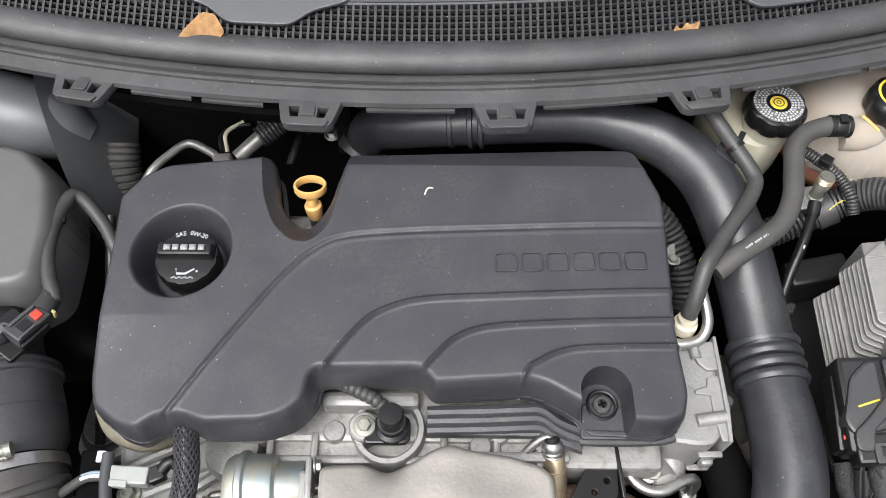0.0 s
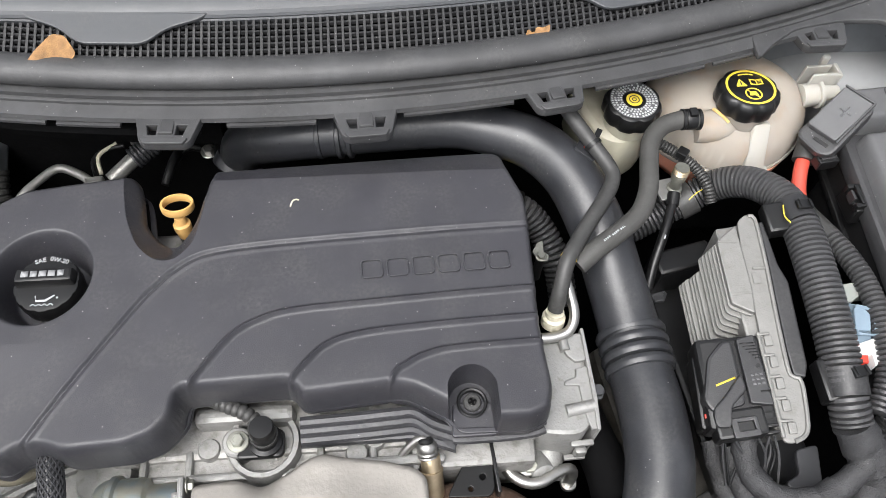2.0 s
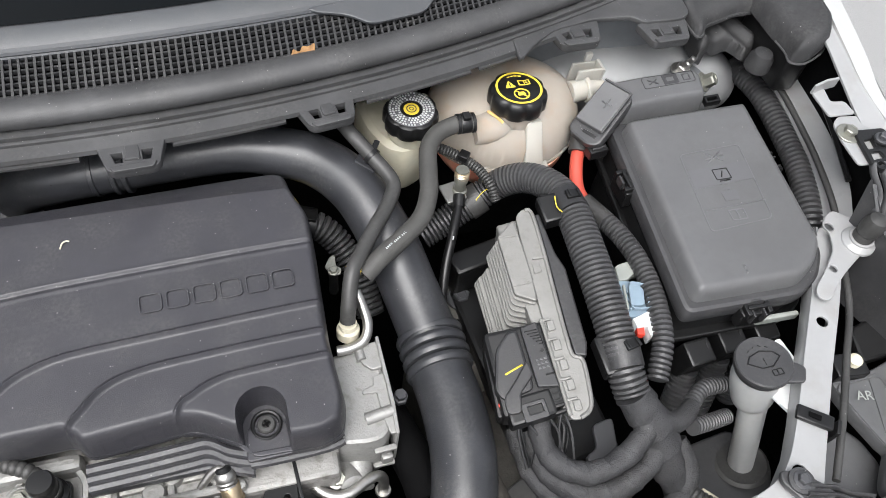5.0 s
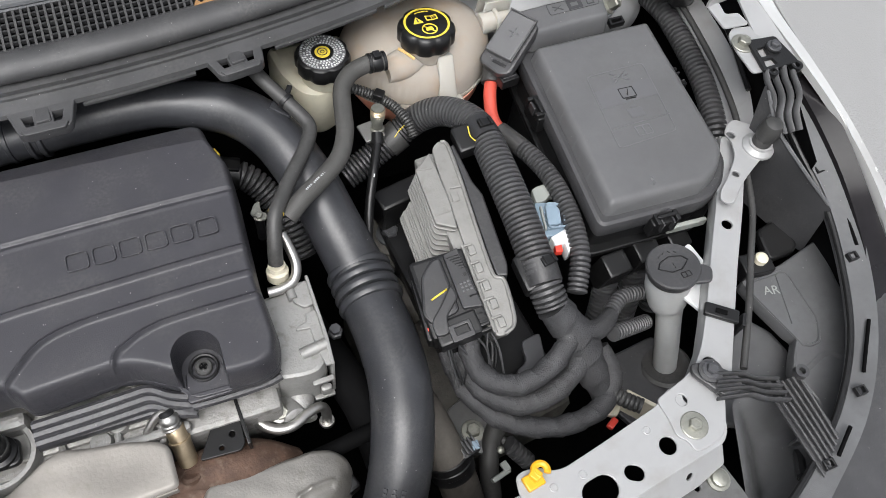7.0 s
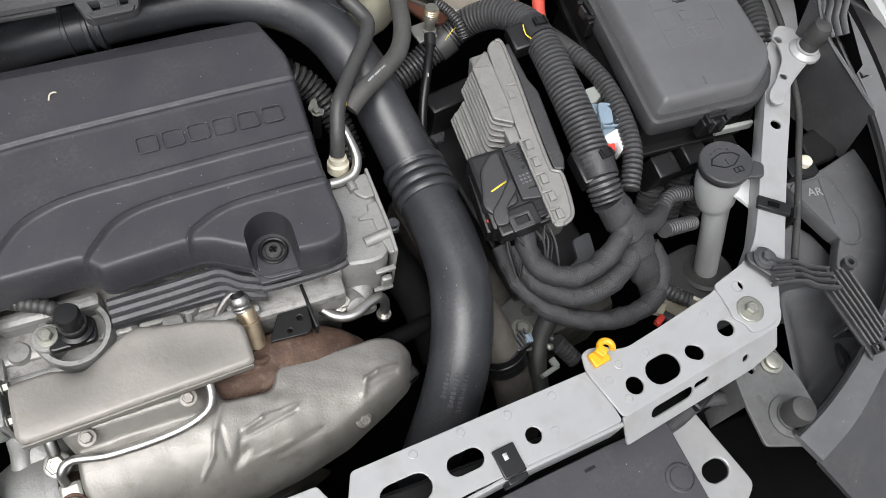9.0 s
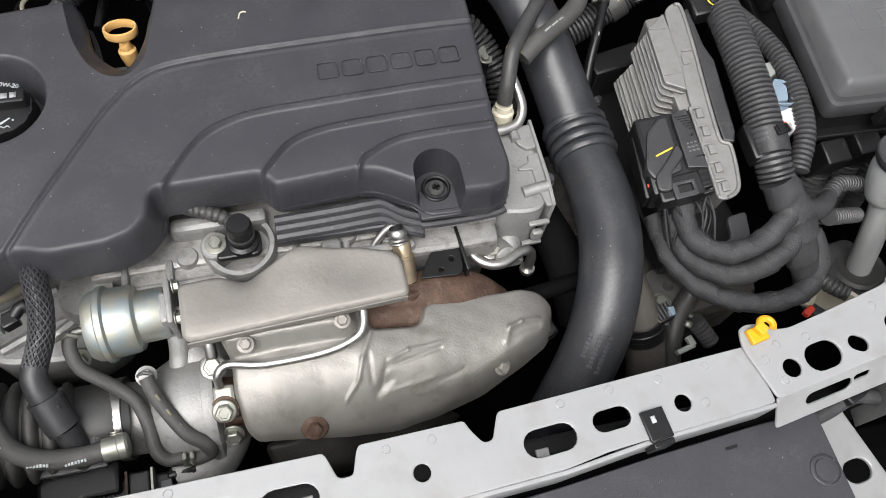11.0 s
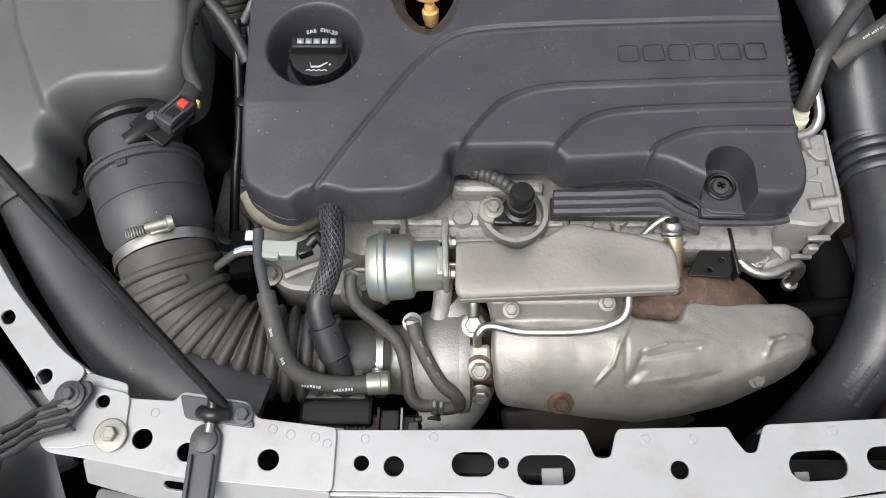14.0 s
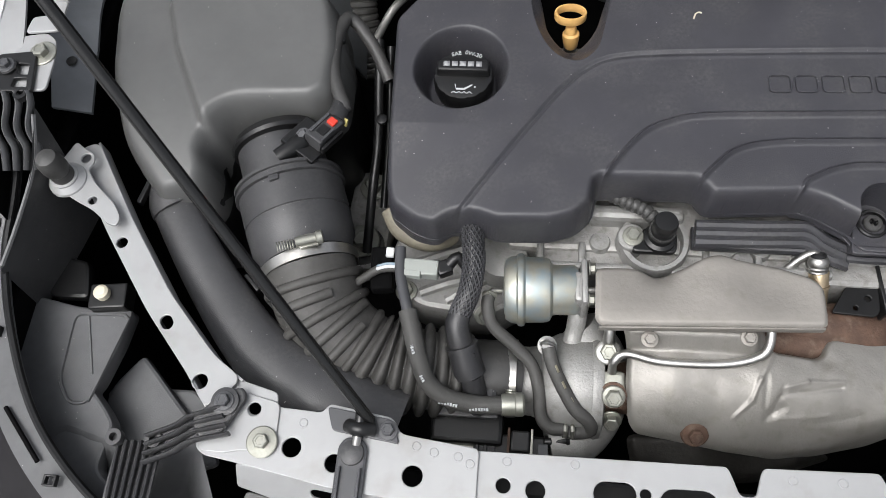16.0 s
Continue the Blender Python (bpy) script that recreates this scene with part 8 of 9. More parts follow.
    part("tab_bar", box((0.5640, 0.4865, 0.7722), (0.018, 0.002, 0.003), (0, 0, 8), bevel=0.0006), PLASTIC, t)


fuse_box()


# ---- washer filler ----
def washer():
    ob = thing("washer_filler", (0.635, 0.165, 0.56), "milky washer filler neck with a flat grey cap", "washer filler")
    part("neck", tube([(0.668, 0.130, 0.560, 0.0145), (0.653, 0.152, 0.640, 0.0145), (0.643, 0.172, 0.700, 0.0152), (0.638, 0.178, 0.715, 0.0215), (0.631, 0.186, 0.745, 0.0245), (0.629, 0.188, 0.765, 0.0240)], 0.02, 28, 0.004), MILK, ob)
    ax2 = Vector((-0.10, 0.12, 1)).normalized()
    cap = part("cap", lathe([(0.0265, -0.006), (0.0275, 0), (0.0285, 0.001), (0.0285, 0.0055), (0.0272, 0.0070), (0.010, 0.0072)], (0.6280, 0.1895, 0.7710), ax2, 40), PLASTIC, ob, "flat grey washer cap with a moulded symbol")
    m = Matrix.Translation((0.6280, 0.1895, 0.7710)) @ Vector((0, 0, 1)).rotation_difference(ax2).to_matrix().to_4x4()
    part("cap_tab", plate(rounded([(0.008, -0.026), (0.027, -0.006), (0.037, -0.016), (0.028, -0.031)], 0.005, 3), 0.001, 0.0055, (), 0.0015, m), PLASTIC, cap)
    fan = [(-0.018, 0.001), (-0.013, 0.008), (0, 0.012), (0.013, 0.008), (0.018, 0.001), (0.006, -0.008), (-0.006, -0.008)]
    part("screen_symbol", plate(fan, 0.0071, 0.0078, [[(0.90 * x, 0.0002 + 0.86 * y) for x, y in fan]], 0.0002, m), BLACK, cap)
    for k, (x, y) in enumerate(((-0.010, 0.014), (-0.004, 0.0165), (0.003, 0.0165), (0.009, 0.014), (0.0, 0.001), (0.0, -0.003))):
        part("spray_dash", box((0, 0, 0), (0.0032 if k < 4 else 0.0008, 0.0008 if k < 4 else 0.003, 0.0006), bevel=0), BLACK, cap).data.transform(m @ pose(x, y, 0.0074, 0, 0, 40 if k < 2 else -40 if k < 4 else 0))
    bk = rounded([(0.001, -0.018), (0.012, -0.018), (0.012, -0.011), (0.001, -0.011)], 0.001, 2)
    part("manual_symbol", plate(bk, 0.0071, 0.0078, [[(0.002, -0.017), (0.006, -0.017), (0.006, -0.012), (0.002, -0.012)], [(0.007, -0.017), (0.011, -0.017), (0.011, -0.012), (0.007, -0.012)]], 0.0002, m), BLACK, cap)
    part("mount_ear", plate(rounded([(0.640, 0.205), (0.676, 0.222), (0.682, 0.190), (0.664, 0.140), (0.650, 0.135), (0.634, 0.168)], 0.006, 3), 0.744, 0.750, (), 0.002), WHITE, ob)
    part("grommet", lathe([(0.030, 0), (0.032, 0.003), (0.028, 0.006), (0.022, 0.004)], (0.662, 0.138, 0.592), (-0.1, 0.2, 1)), RUBBER, ob)
    tray = thing("side_tray", (0.63, 0.12, 0.56), "dusty dark tray panel round the washer neck", "panel")
    part("panel", plate(rounded([(0.575, 0.110), (0.592, 0.170), (0.668, 0.180), (0.700, 0.130), (0.665, 0.066), (0.600, 0.060)], 0.010, 3), 0.582, 0.592, [ring2(0.662, 0.138, 0.024)], 0.003), PLASTIC, tray)
    part("white_clip", plate(rounded([(0.545, 0.118), (0.568, 0.128), (0.576, 0.108), (0.560, 0.092), (0.546, 0.100)], 0.006, 3), 0.622, 0.630, [slot2(0.566, 0.112, 0.014, 0.0022, -70)], 0.002), CREAM, tray)
    part("red_wire_end", box((0.548, 0.086, 0.636), (0.014, 0.008, 0.008), (0, 0, 30), bevel=0.002), RED, tray)
    part("pale_lining", box((0.585, 0.090, 0.640), (0.05, 0.005, 0.05), (0, 0, -48), bevel=0.001), CREAM, tray)


washer()

clip = thing("cable_clip", (0.660, 0.135, 0.771), "black plastic clip snapped over the brace", "clip")
part("strap", box((0.6480, 0.1265, 0.7775), (0.036, 0.015, 0.006), (0, 0, -36), bevel=0.002), BLACK, clip)
part("slot", box((0.6470, 0.1270, 0.7812), (0.012, 0.005, 0.0015), (0, 0, -36), bevel=0.0005), DEEP, clip)
part("side_leg", box((0.6655, 0.1120, 0.766), (0.004, 0.015, 0.03), (0, 0, -36), bevel=0.001), BLACK, clip)

yc = thing("yellow_clip", (0.403, 0.040, 0.7692), "bright yellow plastic cable clip on the front panel", "clip")
part("foot", box((0.399, 0.0370, 0.7725), (0.018, 0.014, 0.006), (0, 0, 10), bevel=0.0015), YELLOW, yc)
arc = [(0.4070 + 0.0062 * math.cos(a), 0.0425 + 0.0062 * math.sin(a), 0.779) for a in np.linspace(radians(-40), radians(240), 14)]
part("open_ring", tube(arc, 0.0033, 8, 0.002), YELLOW, yc)
part("stem", box((0.4010, 0.0405, 0.7780), (0.010, 0.010, 0.008), (0, 0, 30), bevel=0.0015), YELLOW, yc)

bc = thing("panel_clip", (0.285, -0.024, 0.7655), "black push-in clip folded over the panel's edge", "clip")
part("strap", box((0.2850, -0.0205, 0.7675), (0.021, 0.026, 0.004), (0, 0, 6), bevel=0.001), BLACK, bc)
part("fold", box((0.2870, -0.0365, 0.7560), (0.019, 0.005, 0.024), (0, 0, 6), bevel=0.001), BLACK, bc)
part("slot", box((0.2830, -0.0165, 0.7698), (0.004, 0.006, 0.001), (0, 0, 6), bevel=0), WHITE, bc)


# ---- front corners: wings, headlamps, stays ----
AXIS_AT, AXIS_N = Vector((0.099, 0.018)), Vector((0.9994, 0.036))


def same_side(p):
    return tuple(p)


def mirrored(p):
    """The place mirrored across the car's middle."""
    q = Vector(p[:2])
    d = (q - AXIS_AT).dot(AXIS_N)
    q = q - 2 * d * AXIS_N
    return (q.x, q.y, *p[2:])


def other_side(p):
    """The far corner's parts sit a little further forward than a true mirror image."""
    x, y, *rest = mirrored(p)
    return (x + 0.002, y - 0.010, *rest)


def ribbon(points, bm=None):
    """A body through rows of (inner x, inner y, outer x, outer y, inner z, outer z, thickness)."""
    bm = bm or bmesh.new()
    rows = []
    rows_in, _ = curve_through([(p[0], p[1], p[4]) + tuple(p) for p in points], 0.012)
    for r in rows_in:
        xi, yi, xo, yo, zi, zo, t = r[3:]
        rows.append([bm.verts.new(c) for c in ((xi, yi, zi), (xo, yo, zo), (xo, yo, zo - t), (xi, yi, zi - t))])
    for a, b in zip(rows, rows[1:]):
        for k in range(4):
            bm.faces.new((a[k], a[(k + 1) % 4], b[(k + 1) % 4], b[k]))
    bm.faces.new(rows[0])
    bm.faces.new(rows[-1][::-1])
    return bm


def both(f, rows):
    return [(*f(r[:2]), *f(r[2:4]), *r[4:]) for r in rows]


def corner(f, side):
    right = f is same_side
    w = thing("front_wing", f((0.86, 0.40, 0.40)), "glossy silver front wing with a folded inner flange", "wing", kind="structure")
    part("outer_panel", ribbon(both(f, [(0.874, 0.72, 0.908, 0.72, 0.885, 0.875, 0.010), (0.866, 0.60, 0.901, 0.60, 0.874, 0.862, 0.010), (0.856, 0.51, 0.887, 0.505, 0.866, 0.856, 0.010), (0.848, 0.44, 0.872, 0.435, 0.860, 0.852, 0.010), (0.862, 0.355, 0.884, 0.350, 0.845, 0.836, 0.010),
                                        (0.888, 0.28, 0.906, 0.268, 0.815, 0.805, 0.010), (0.892, 0.19, 0.912, 0.170, 0.790, 0.775, 0.010), (0.886, 0.10, 0.908, 0.075, 0.750, 0.735, 0.010)])), FENDER, w)
    part("outer_side", ribbon(both(f, [(0.906, 0.72, 0.915, 0.72, 0.873, 0.40, 0.010), (0.880, 0.47, 0.90, 0.47, 0.852, 0.40, 0.010), (0.889, 0.27, 0.93, 0.27, 0.813, 0.40, 0.010), (0.884, 0.055, 0.91, 0.03, 0.738, 0.40, 0.010), (0.80, -0.10, 0.82, -0.12, 0.70, 0.40, 0.010)])), FENDER, w)
    part("inner_flange", ribbon(both(f, [(0.850, 0.64, 0.868, 0.64, 0.866, 0.872, 0.003), (0.843, 0.531, 0.858, 0.53, 0.860, 0.864, 0.003), (0.833, 0.472, 0.851, 0.47, 0.857, 0.861, 0.003), (0.824, 0.416, 0.850, 0.41, 0.853, 0.856, 0.003), (0.822, 0.36, 0.852, 0.36, 0.846, 0.850, 0.003)])), SILVER, w)
    # The wall's near-black stands for the shade behind the flange.
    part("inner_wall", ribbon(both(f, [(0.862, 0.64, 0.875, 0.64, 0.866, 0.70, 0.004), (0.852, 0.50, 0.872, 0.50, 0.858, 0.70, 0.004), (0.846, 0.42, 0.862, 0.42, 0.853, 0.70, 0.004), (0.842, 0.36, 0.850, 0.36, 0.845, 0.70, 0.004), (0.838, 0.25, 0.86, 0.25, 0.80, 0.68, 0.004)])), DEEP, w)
    hb = thing("wing_bracket", f((0.80, 0.39, 0.84)), "silver bolted bracket on the wing's flange", "bracket", "wing brackets")
    out = [(0.788, 0.350), (0.787, 0.385), (0.790, 0.408), (0.802, 0.418), (0.828, 0.414), (0.832, 0.350)]
    part("plate", plate(rounded([f(p) for p in out], 0.006, 3), 0.8485, 0.8515, (), 0.001), SILVER, hb)
    tab = [(0.788, 0.416), (0.786, 0.452), (0.804, 0.456), (0.801, 0.436), (0.818, 0.434), (0.821, 0.415)]
    part("upper_tab", plate(rounded([f(p) for p in tab], 0.004, 3), 0.8525, 0.8555, (), 0.001), SILVER, hb)
    part("tab_lip", ribbon(both(f, [(0.785, 0.4505, 0.785, 0.4535, 0.866, 0.866, 0.012), (0.802, 0.4545, 0.802, 0.4575, 0.868, 0.868, 0.014), (0.819, 0.4570, 0.819, 0.4600, 0.866, 0.866, 0.012)])), SILVER, hb)
    x, y = f((0.800, 0.392))
    hex_bolt(hb, (x, y, 0.8515), 0.0072, washer=1.9)
    st = thing("lamp_stay", f((0.82, 0.35, 0.80)), "black plastic stay bolted on the wing with curved legs", "stay", "lamp stays")
    out = [(0.803, 0.392), (0.840, 0.390), (0.846, 0.348), (0.798, 0.346)]
    part("pad", plate(rounded([f(p) for p in out], 0.004, 3), 0.8520, 0.8565, [rounded([f(p) for p in [(0.807, 0.377), (0.818, 0.378), (0.816, 0.366), (0.806, 0.365)]], 0.001, 2), rounded([f(p) for p in [(0.806, 0.361), (0.818, 0.361), (0.819, 0.352), (0.804, 0.351)]], 0.001, 2)], 0.001), BLACK, st)
    x, y = f((0.827, 0.374))
    part("washer", lathe([(0.0095, 0), (0.0095, 0.003), (0.006, 0.004)], (x, y, 0.8560)), BLACK, st)
    hex_bolt(st, (x, y, 0.859), 0.0052, material=LABEL_BAND)
    for k in range(4):
        o = 0.0115 * k
        leg = [(0.803 + o, 0.348, 0.853), (0.801 + o, 0.338, 0.848), (0.807 + o, 0.325, 0.836), (0.808 + o, 0.318, 0.826), (0.803 + o, 0.308, 0.818), (0.805 + o * 0.9, 0.290, 0.808)]
        part("leg", tube([(*f(p[:2]), p[2]) for p in leg], 0.0026, 8, 0.005, squash=2.2), HOUSING, st)
    part("wall", ribbon(both(f, [(0.798, 0.335, 0.800, 0.300, 0.846, 0.70, 0.004), (0.812, 0.27, 0.815, 0.25, 0.806, 0.70, 0.004), (0.838, 0.20, 0.838, 0.19, 0.776, 0.70, 0.004)])), PLASTIC, st)
    part("wall_edge", tube([(*f(p[:2]), p[2]) for p in ((0.800, 0.330, 0.842), (0.806, 0.295, 0.815), (0.820, 0.245, 0.796), (0.838, 0.205, 0.777))], 0.0022, 6), HOUSING, st)
    for k in (0, 2):
        x, y = f((0.808 + 0.016 * k, 0.344))
        part("ring_end", lathe([(0.0068, 0), (0.0068, 0.006), (0.0035, 0.006), (0.0035, 0.001)], (x, y, 0.851), sides=16), BLACK, st)

    la = thing("headlamp", f((0.80, 0.12, 0.60)), "headlamp unit with a dark lens and a grey plastic rim", "headlamp", "headlamps")
    part("lens", ribbon(both(f, [(0.862, 0.345, 0.884, 0.360, 0.820, 0.826, 0.02), (0.868, 0.285, 0.888, 0.285, 0.803, 0.812, 0.02), (0.868, 0.215, 0.888, 0.205, 0.782, 0.786, 0.02), (0.848, 0.130, 0.885, 0.110, 0.762, 0.748, 0.02), (0.806, 0.055, 0.850, 0.020, 0.748, 0.720, 0.02), (0.745, -0.010, 0.790, -0.060, 0.742, 0.70, 0.02)])), LENS, la, "dark glossy curved lens")
    rim = [(0.838, 0.330, 0.864, 0.345, 0.800, 0.812, 0.008), (0.838, 0.275, 0.870, 0.284, 0.785, 0.796, 0.008), (0.842, 0.215, 0.872, 0.212, 0.768, 0.776, 0.008), (0.822, 0.140, 0.850, 0.128, 0.757, 0.763, 0.008), (0.784, 0.066, 0.810, 0.052, 0.752, 0.755, 0.008),
           (0.728, 0.006, 0.752, -0.012, 0.750, 0.751, 0.008), (0.664, -0.038, 0.682, -0.060, 0.748, 0.748, 0.008), (0.606, -0.068, 0.622, -0.095, 0.746, 0.745, 0.008), (0.56, -0.085, 0.572, -0.115, 0.744, 0.742, 0.008)]
    band = part("rim_band", ribbon(both(f, rim)), HOUSING, la)
    bowl = rounded([f(p) for p in [(0.648, 0.054), (0.714, 0.048), (0.783, 0.071), (0.806, 0.049), (0.786, -0.000), (0.738, -0.049), (0.675, -0.081), (0.637, -0.086), (0.596, -0.071), (0.616, -0.024)]], 0.010, 3)
    mesh_part("bowl", pressed(bowl, lambda x, y, d: 0.712 - 0.045 * ease(d / 0.045), 0.005), HOUSING, la, angle=60)
    skin = [(p[2], p[3], p[2] + (p[2] - p[0]) * 4 + 0.02, p[3] + (p[3] - p[1]) * 3 - 0.04, p[5] - 0.006, p[5] - 0.05, 0.006) for p in rim[3:]]
    part("outer_skin", ribbon(both(f, skin)), LENS if not right else PLASTIC, la)
    edge = [(*f((p[0], p[1])), p[4] + 0.002) for p in rim]
    part("rim_bead", tube(edge, 0.0038, 8), BLACK, la)
    for p in ((0.855, 0.250), (0.838, 0.145), (0.756, 0.012), (0.680, -0.040)):
        x, y = f(p)
        part("clip_slot", plate(rounded([(x - 0.006, y - 0.005), (x + 0.006, y - 0.005), (x + 0.006, y + 0.005), (x - 0.006, y + 0.005)], 0.001, 2), 0.762 if p[1] > 0.2 else 0.7535, 0.781 if p[1] > 0.2 else 0.7595 if p[1] < 0.1 else 0.765, [[(x - 0.0035, y - 0.003), (x + 0.0035, y - 0.003), (x + 0.0035, y + 0.003), (x - 0.0035, y + 0.003)]], 0.0008), BLACK, band)
    for a, b in (((0.862, 0.205), (0.850, 0.155)), ((0.812, 0.075), (0.772, 0.028)), ((0.722, -0.016), (0.695, -0.036))):
        part("seal_strip", tube([(*f(a), 0.768 if a[1] > 0.1 else 0.758), (*f(b), 0.764 if a[1] > 0.1 else 0.756)], 0.0022, 6), DEEP, band)
    # housing behind the lens: stepped grey panels
    panel = [(0.756, 0.198), (0.812, 0.222), (0.836, 0.205), (0.822, 0.142), (0.786, 0.066), (0.752, 0.030), (0.742, 0.046), (0.770, 0.086), (0.762, 0.118), (0.735, 0.150)]
    g = mirrored if right else same_side
    panel = [(-0.670, 0.140), (-0.603, 0.128), (-0.546, 0.128), (-0.551, 0.091), (-0.561, 0.051), (-0.565, 0.045), (-0.549, 0.030), (-0.536, 0.015), (-0.541, -0.027), (-0.524, -0.041), (-0.487, -0.049), (-0.555, -0.070), (-0.614, 0.000), (-0.652, 0.065)]
    part("upper_housing", plate(rounded([g(p) for p in panel], 0.006, 3), 0.690, 0.710, (), 0.003), HOUSING, la)
    pocket = rounded([g(p) for p in [(-0.605, 0.120), (-0.547, 0.122), (-0.567, 0.032), (-0.585, 0.030), (-0.602, 0.053)]], 0.010, 4)
    part("pocket_rim", tube([(x, y, 0.7105) for x, y in pocket] + [(*pocket[0], 0.7105)], 0.0018, 6, 0.004), HOUSING, la)
    part("pocket_crease", tube([(*g((-0.590, 0.118)), 0.7105), (*g((-0.570, 0.060)), 0.7105)], 0.0010, 6), HOUSING, la)
    part("back_shell", plate(rounded([g(p) for p in [(-0.677, 0.190), (-0.638, 0.184), (-0.611, 0.180), (-0.600, 0.139), (-0.642, 0.138)]], 0.008, 3), 0.690, 0.704, (), 0.004), BLACK, la)
    low = [(0.735, 0.150), (0.762, 0.118), (0.770, 0.086), (0.742, 0.046), (0.700, 0.020), (0.640, 0.040), (0.672, 0.080)]
    part("mid_housing", plate(rounded([f(p) for p in low], 0.008, 3), 0.660, 0.672, (), 0.004), HOUSING, la)
    part("slant_panel", plate(rounded([g(p) for p in [(-0.573, 0.060), (-0.486, 0.063), (-0.450, 0.037), (-0.475, 0.015), (-0.544, 0.020), (-0.577, 0.051)]], 0.006, 3), 0.652, 0.662, (), 0.003), HOUSING, la)
    part("ridge", tube([(*f((0.690, 0.028)), 0.640), (*f((0.715, -0.010)), 0.660), (*f((0.690, -0.040)), 0.690)], 0.006, 8), PLASTIC, la)
    box_at = g((-0.570, 0.137))
    part("adjuster_block", box((*box_at, 0.712), (0.038, 0.026, 0.022), (0, 0, -6 if right else 6), bevel=0.002), BLACK, la)
    part("adjuster_nut", lathe([(0.0075, 0), (0.0075, 0.008), (0.005, 0.010)], (*g((-0.574, 0.138)), 0.722), sides=16), CREAM, la, "cream adjuster nut")
    fin = thing("grille_stay", f((0.60, 0.065, 0.77)), "black ribbed plastic stay fanning out to the bumper", "stay", "grille stays")
    out = [(0.588, 0.088), (0.606, 0.084), (0.630, 0.060), (0.622, 0.045), (0.606, 0.044), (0.594, 0.062), (0.584, 0.078)]
    part("mount", plate(rounded([f(p) for p in out], 0.006, 3), 0.7745, 0.7815, (), 0.002), PLASTIC, fin)
    x, y = f((0.6015, 0.0745))
    part("washer", lathe([(0.012, 0), (0.012, 0.003), (0.008, 0.004)], (x, y, 0.7815)), PLASTIC, fin)
    hex_bolt(fin, (x, y, 0.785), 0.0056, material=LABEL_BAND)
    for k in range(4):
        o = -0.0075 * k
        bar = [(0.604 - 0.003 * k, 0.070 + o, 0.783), (0.618, 0.066 + o, 0.782), (0.632, 0.063 + o, 0.778), (0.645, 0.057 + o, 0.772), (0.672, 0.049 + o, 0.766)]
        part("bar", tube([(*f(p[:2]), p[2]) for p in bar], 0.0019, 8, 0.004, squash=2.8), PLASTIC, fin)
    for k in range(6):
        a, b = (0.6680 + 0.0066 * k, 0.0465), (0.6760 + 0.0056 * k, -0.045 + 0.0046 * k)
        part("rib", tube([(*f(a), 0.7570), (*f(((a[0] + b[0]) / 2, (a[1] + b[1]) / 2)), 0.7565), (*f(b), 0.7545)], 0.0017, 8, 0.01, squash=2.0), PLASTIC, fin)
    web = [(0.664, 0.046), (0.705, 0.048), (0.710, -0.018), (0.671, -0.049)]
    part("web", plate([f(p) for p in web], 0.7505, 0.7540, (), 0.001), PLASTIC, fin)
    for p in ((0.667, 0.046), (0.703, 0.048)):
        part("ring_end", lathe([(0.0072, 0), (0.0072, 0.009), (0.0036, 0.009), (0.0036, 0.002)], (*f(p), 0.757), sides=16), PLASTIC, fin)
    bb = thing("bumper_bracket", f((0.57, -0.03, 0.70)), "dark grey painted bumper bracket with a rubber stop", "bracket", "bumper brackets")
    out = [(0.538, -0.004), (0.590, 0.008), (0.600, -0.040), (0.600, -0.085), (0.575, -0.100), (0.530, -0.085), (0.532, -0.045)]
    part("plate", plate(rounded([f(p) for p in out], 0.005, 3), 0.732, 0.736, [ring2(*f((0.556, -0.015)), 0.0035, 14)], 0.001), DARK_PAINT, bb)
    part("fold", ribbon(both(f, [(0.538, -0.004, 0.536, -0.006, 0.734, 0.66, 0.003), (0.532, -0.045, 0.530, -0.045, 0.734, 0.66, 0.003)])), DARK_PAINT, bb)
    x, y = f((0.579, -0.0150))
    part("pale_bolt", lathe([(0.0115, 0), (0.0115, 0.003), (0.0085, 0.0035), (0.0080, 0.0075), (0.006, 0.0085)], (x, y, 0.736), sides=20), BOLT_ZINC, bb, "pale coated bolt")
    x, y = f((0.568, -0.068))
    part("stop_collar", lathe([(0.021, 0), (0.021, 0.002), (0.0145, 0.003), (0.0145, 0.006)], (x, y, 0.736)), DARK_PAINT, bb)
    part("rubber_stop", lathe([(0.012, 0), (0.0135, 0.006), (0.0135, 0.020), (0.0115, 0.026), (0.005, 0.028)], (x, y, 0.738)), RUBBER, bb)
    return la


lamp_r = corner(same_side, 1)
corner(other_side, -1)
writing("AR", 0.015, pose(0.758, 0.150, 0.7175, 0, 0, -12), CONNECTOR, lamp_r, "chalk_letters", "white hand-marked letters", 0.0003)

# ---- deflector in front of the panel ----
dfl = thing("air_deflector", (0.33, -0.08, 0.70), "flat grey-black plastic air deflector before the front panel", "deflector", "air deflectors")
part("sheet", plate(rounded([(0.120, -0.054), (0.212, -0.047), (0.300, -0.038), (0.400, -0.030), (0.462, -0.028), (0.468, -0.130), (0.40, -0.22), (0.12, -0.22)], 0.006, 3), 0.7065, 0.7105, (), 0.0012), COVER, dfl)
part("slot", box((0.3700, -0.0450, 0.7104), (0.012, 0.0030, 0.0012), (0, 0, 6), bevel=0.0003), BLACK, dfl)
part("round_boss", lathe([(0.0145, 0), (0.0145, 0.0016), (0.0130, 0.0022), (0.0125, 0.0012), (0.0105, 0.0012), (0.0100, 0.0022), (0.004, 0.0024)], (0.449, -0.081, 0.7100)), COVER, dfl)
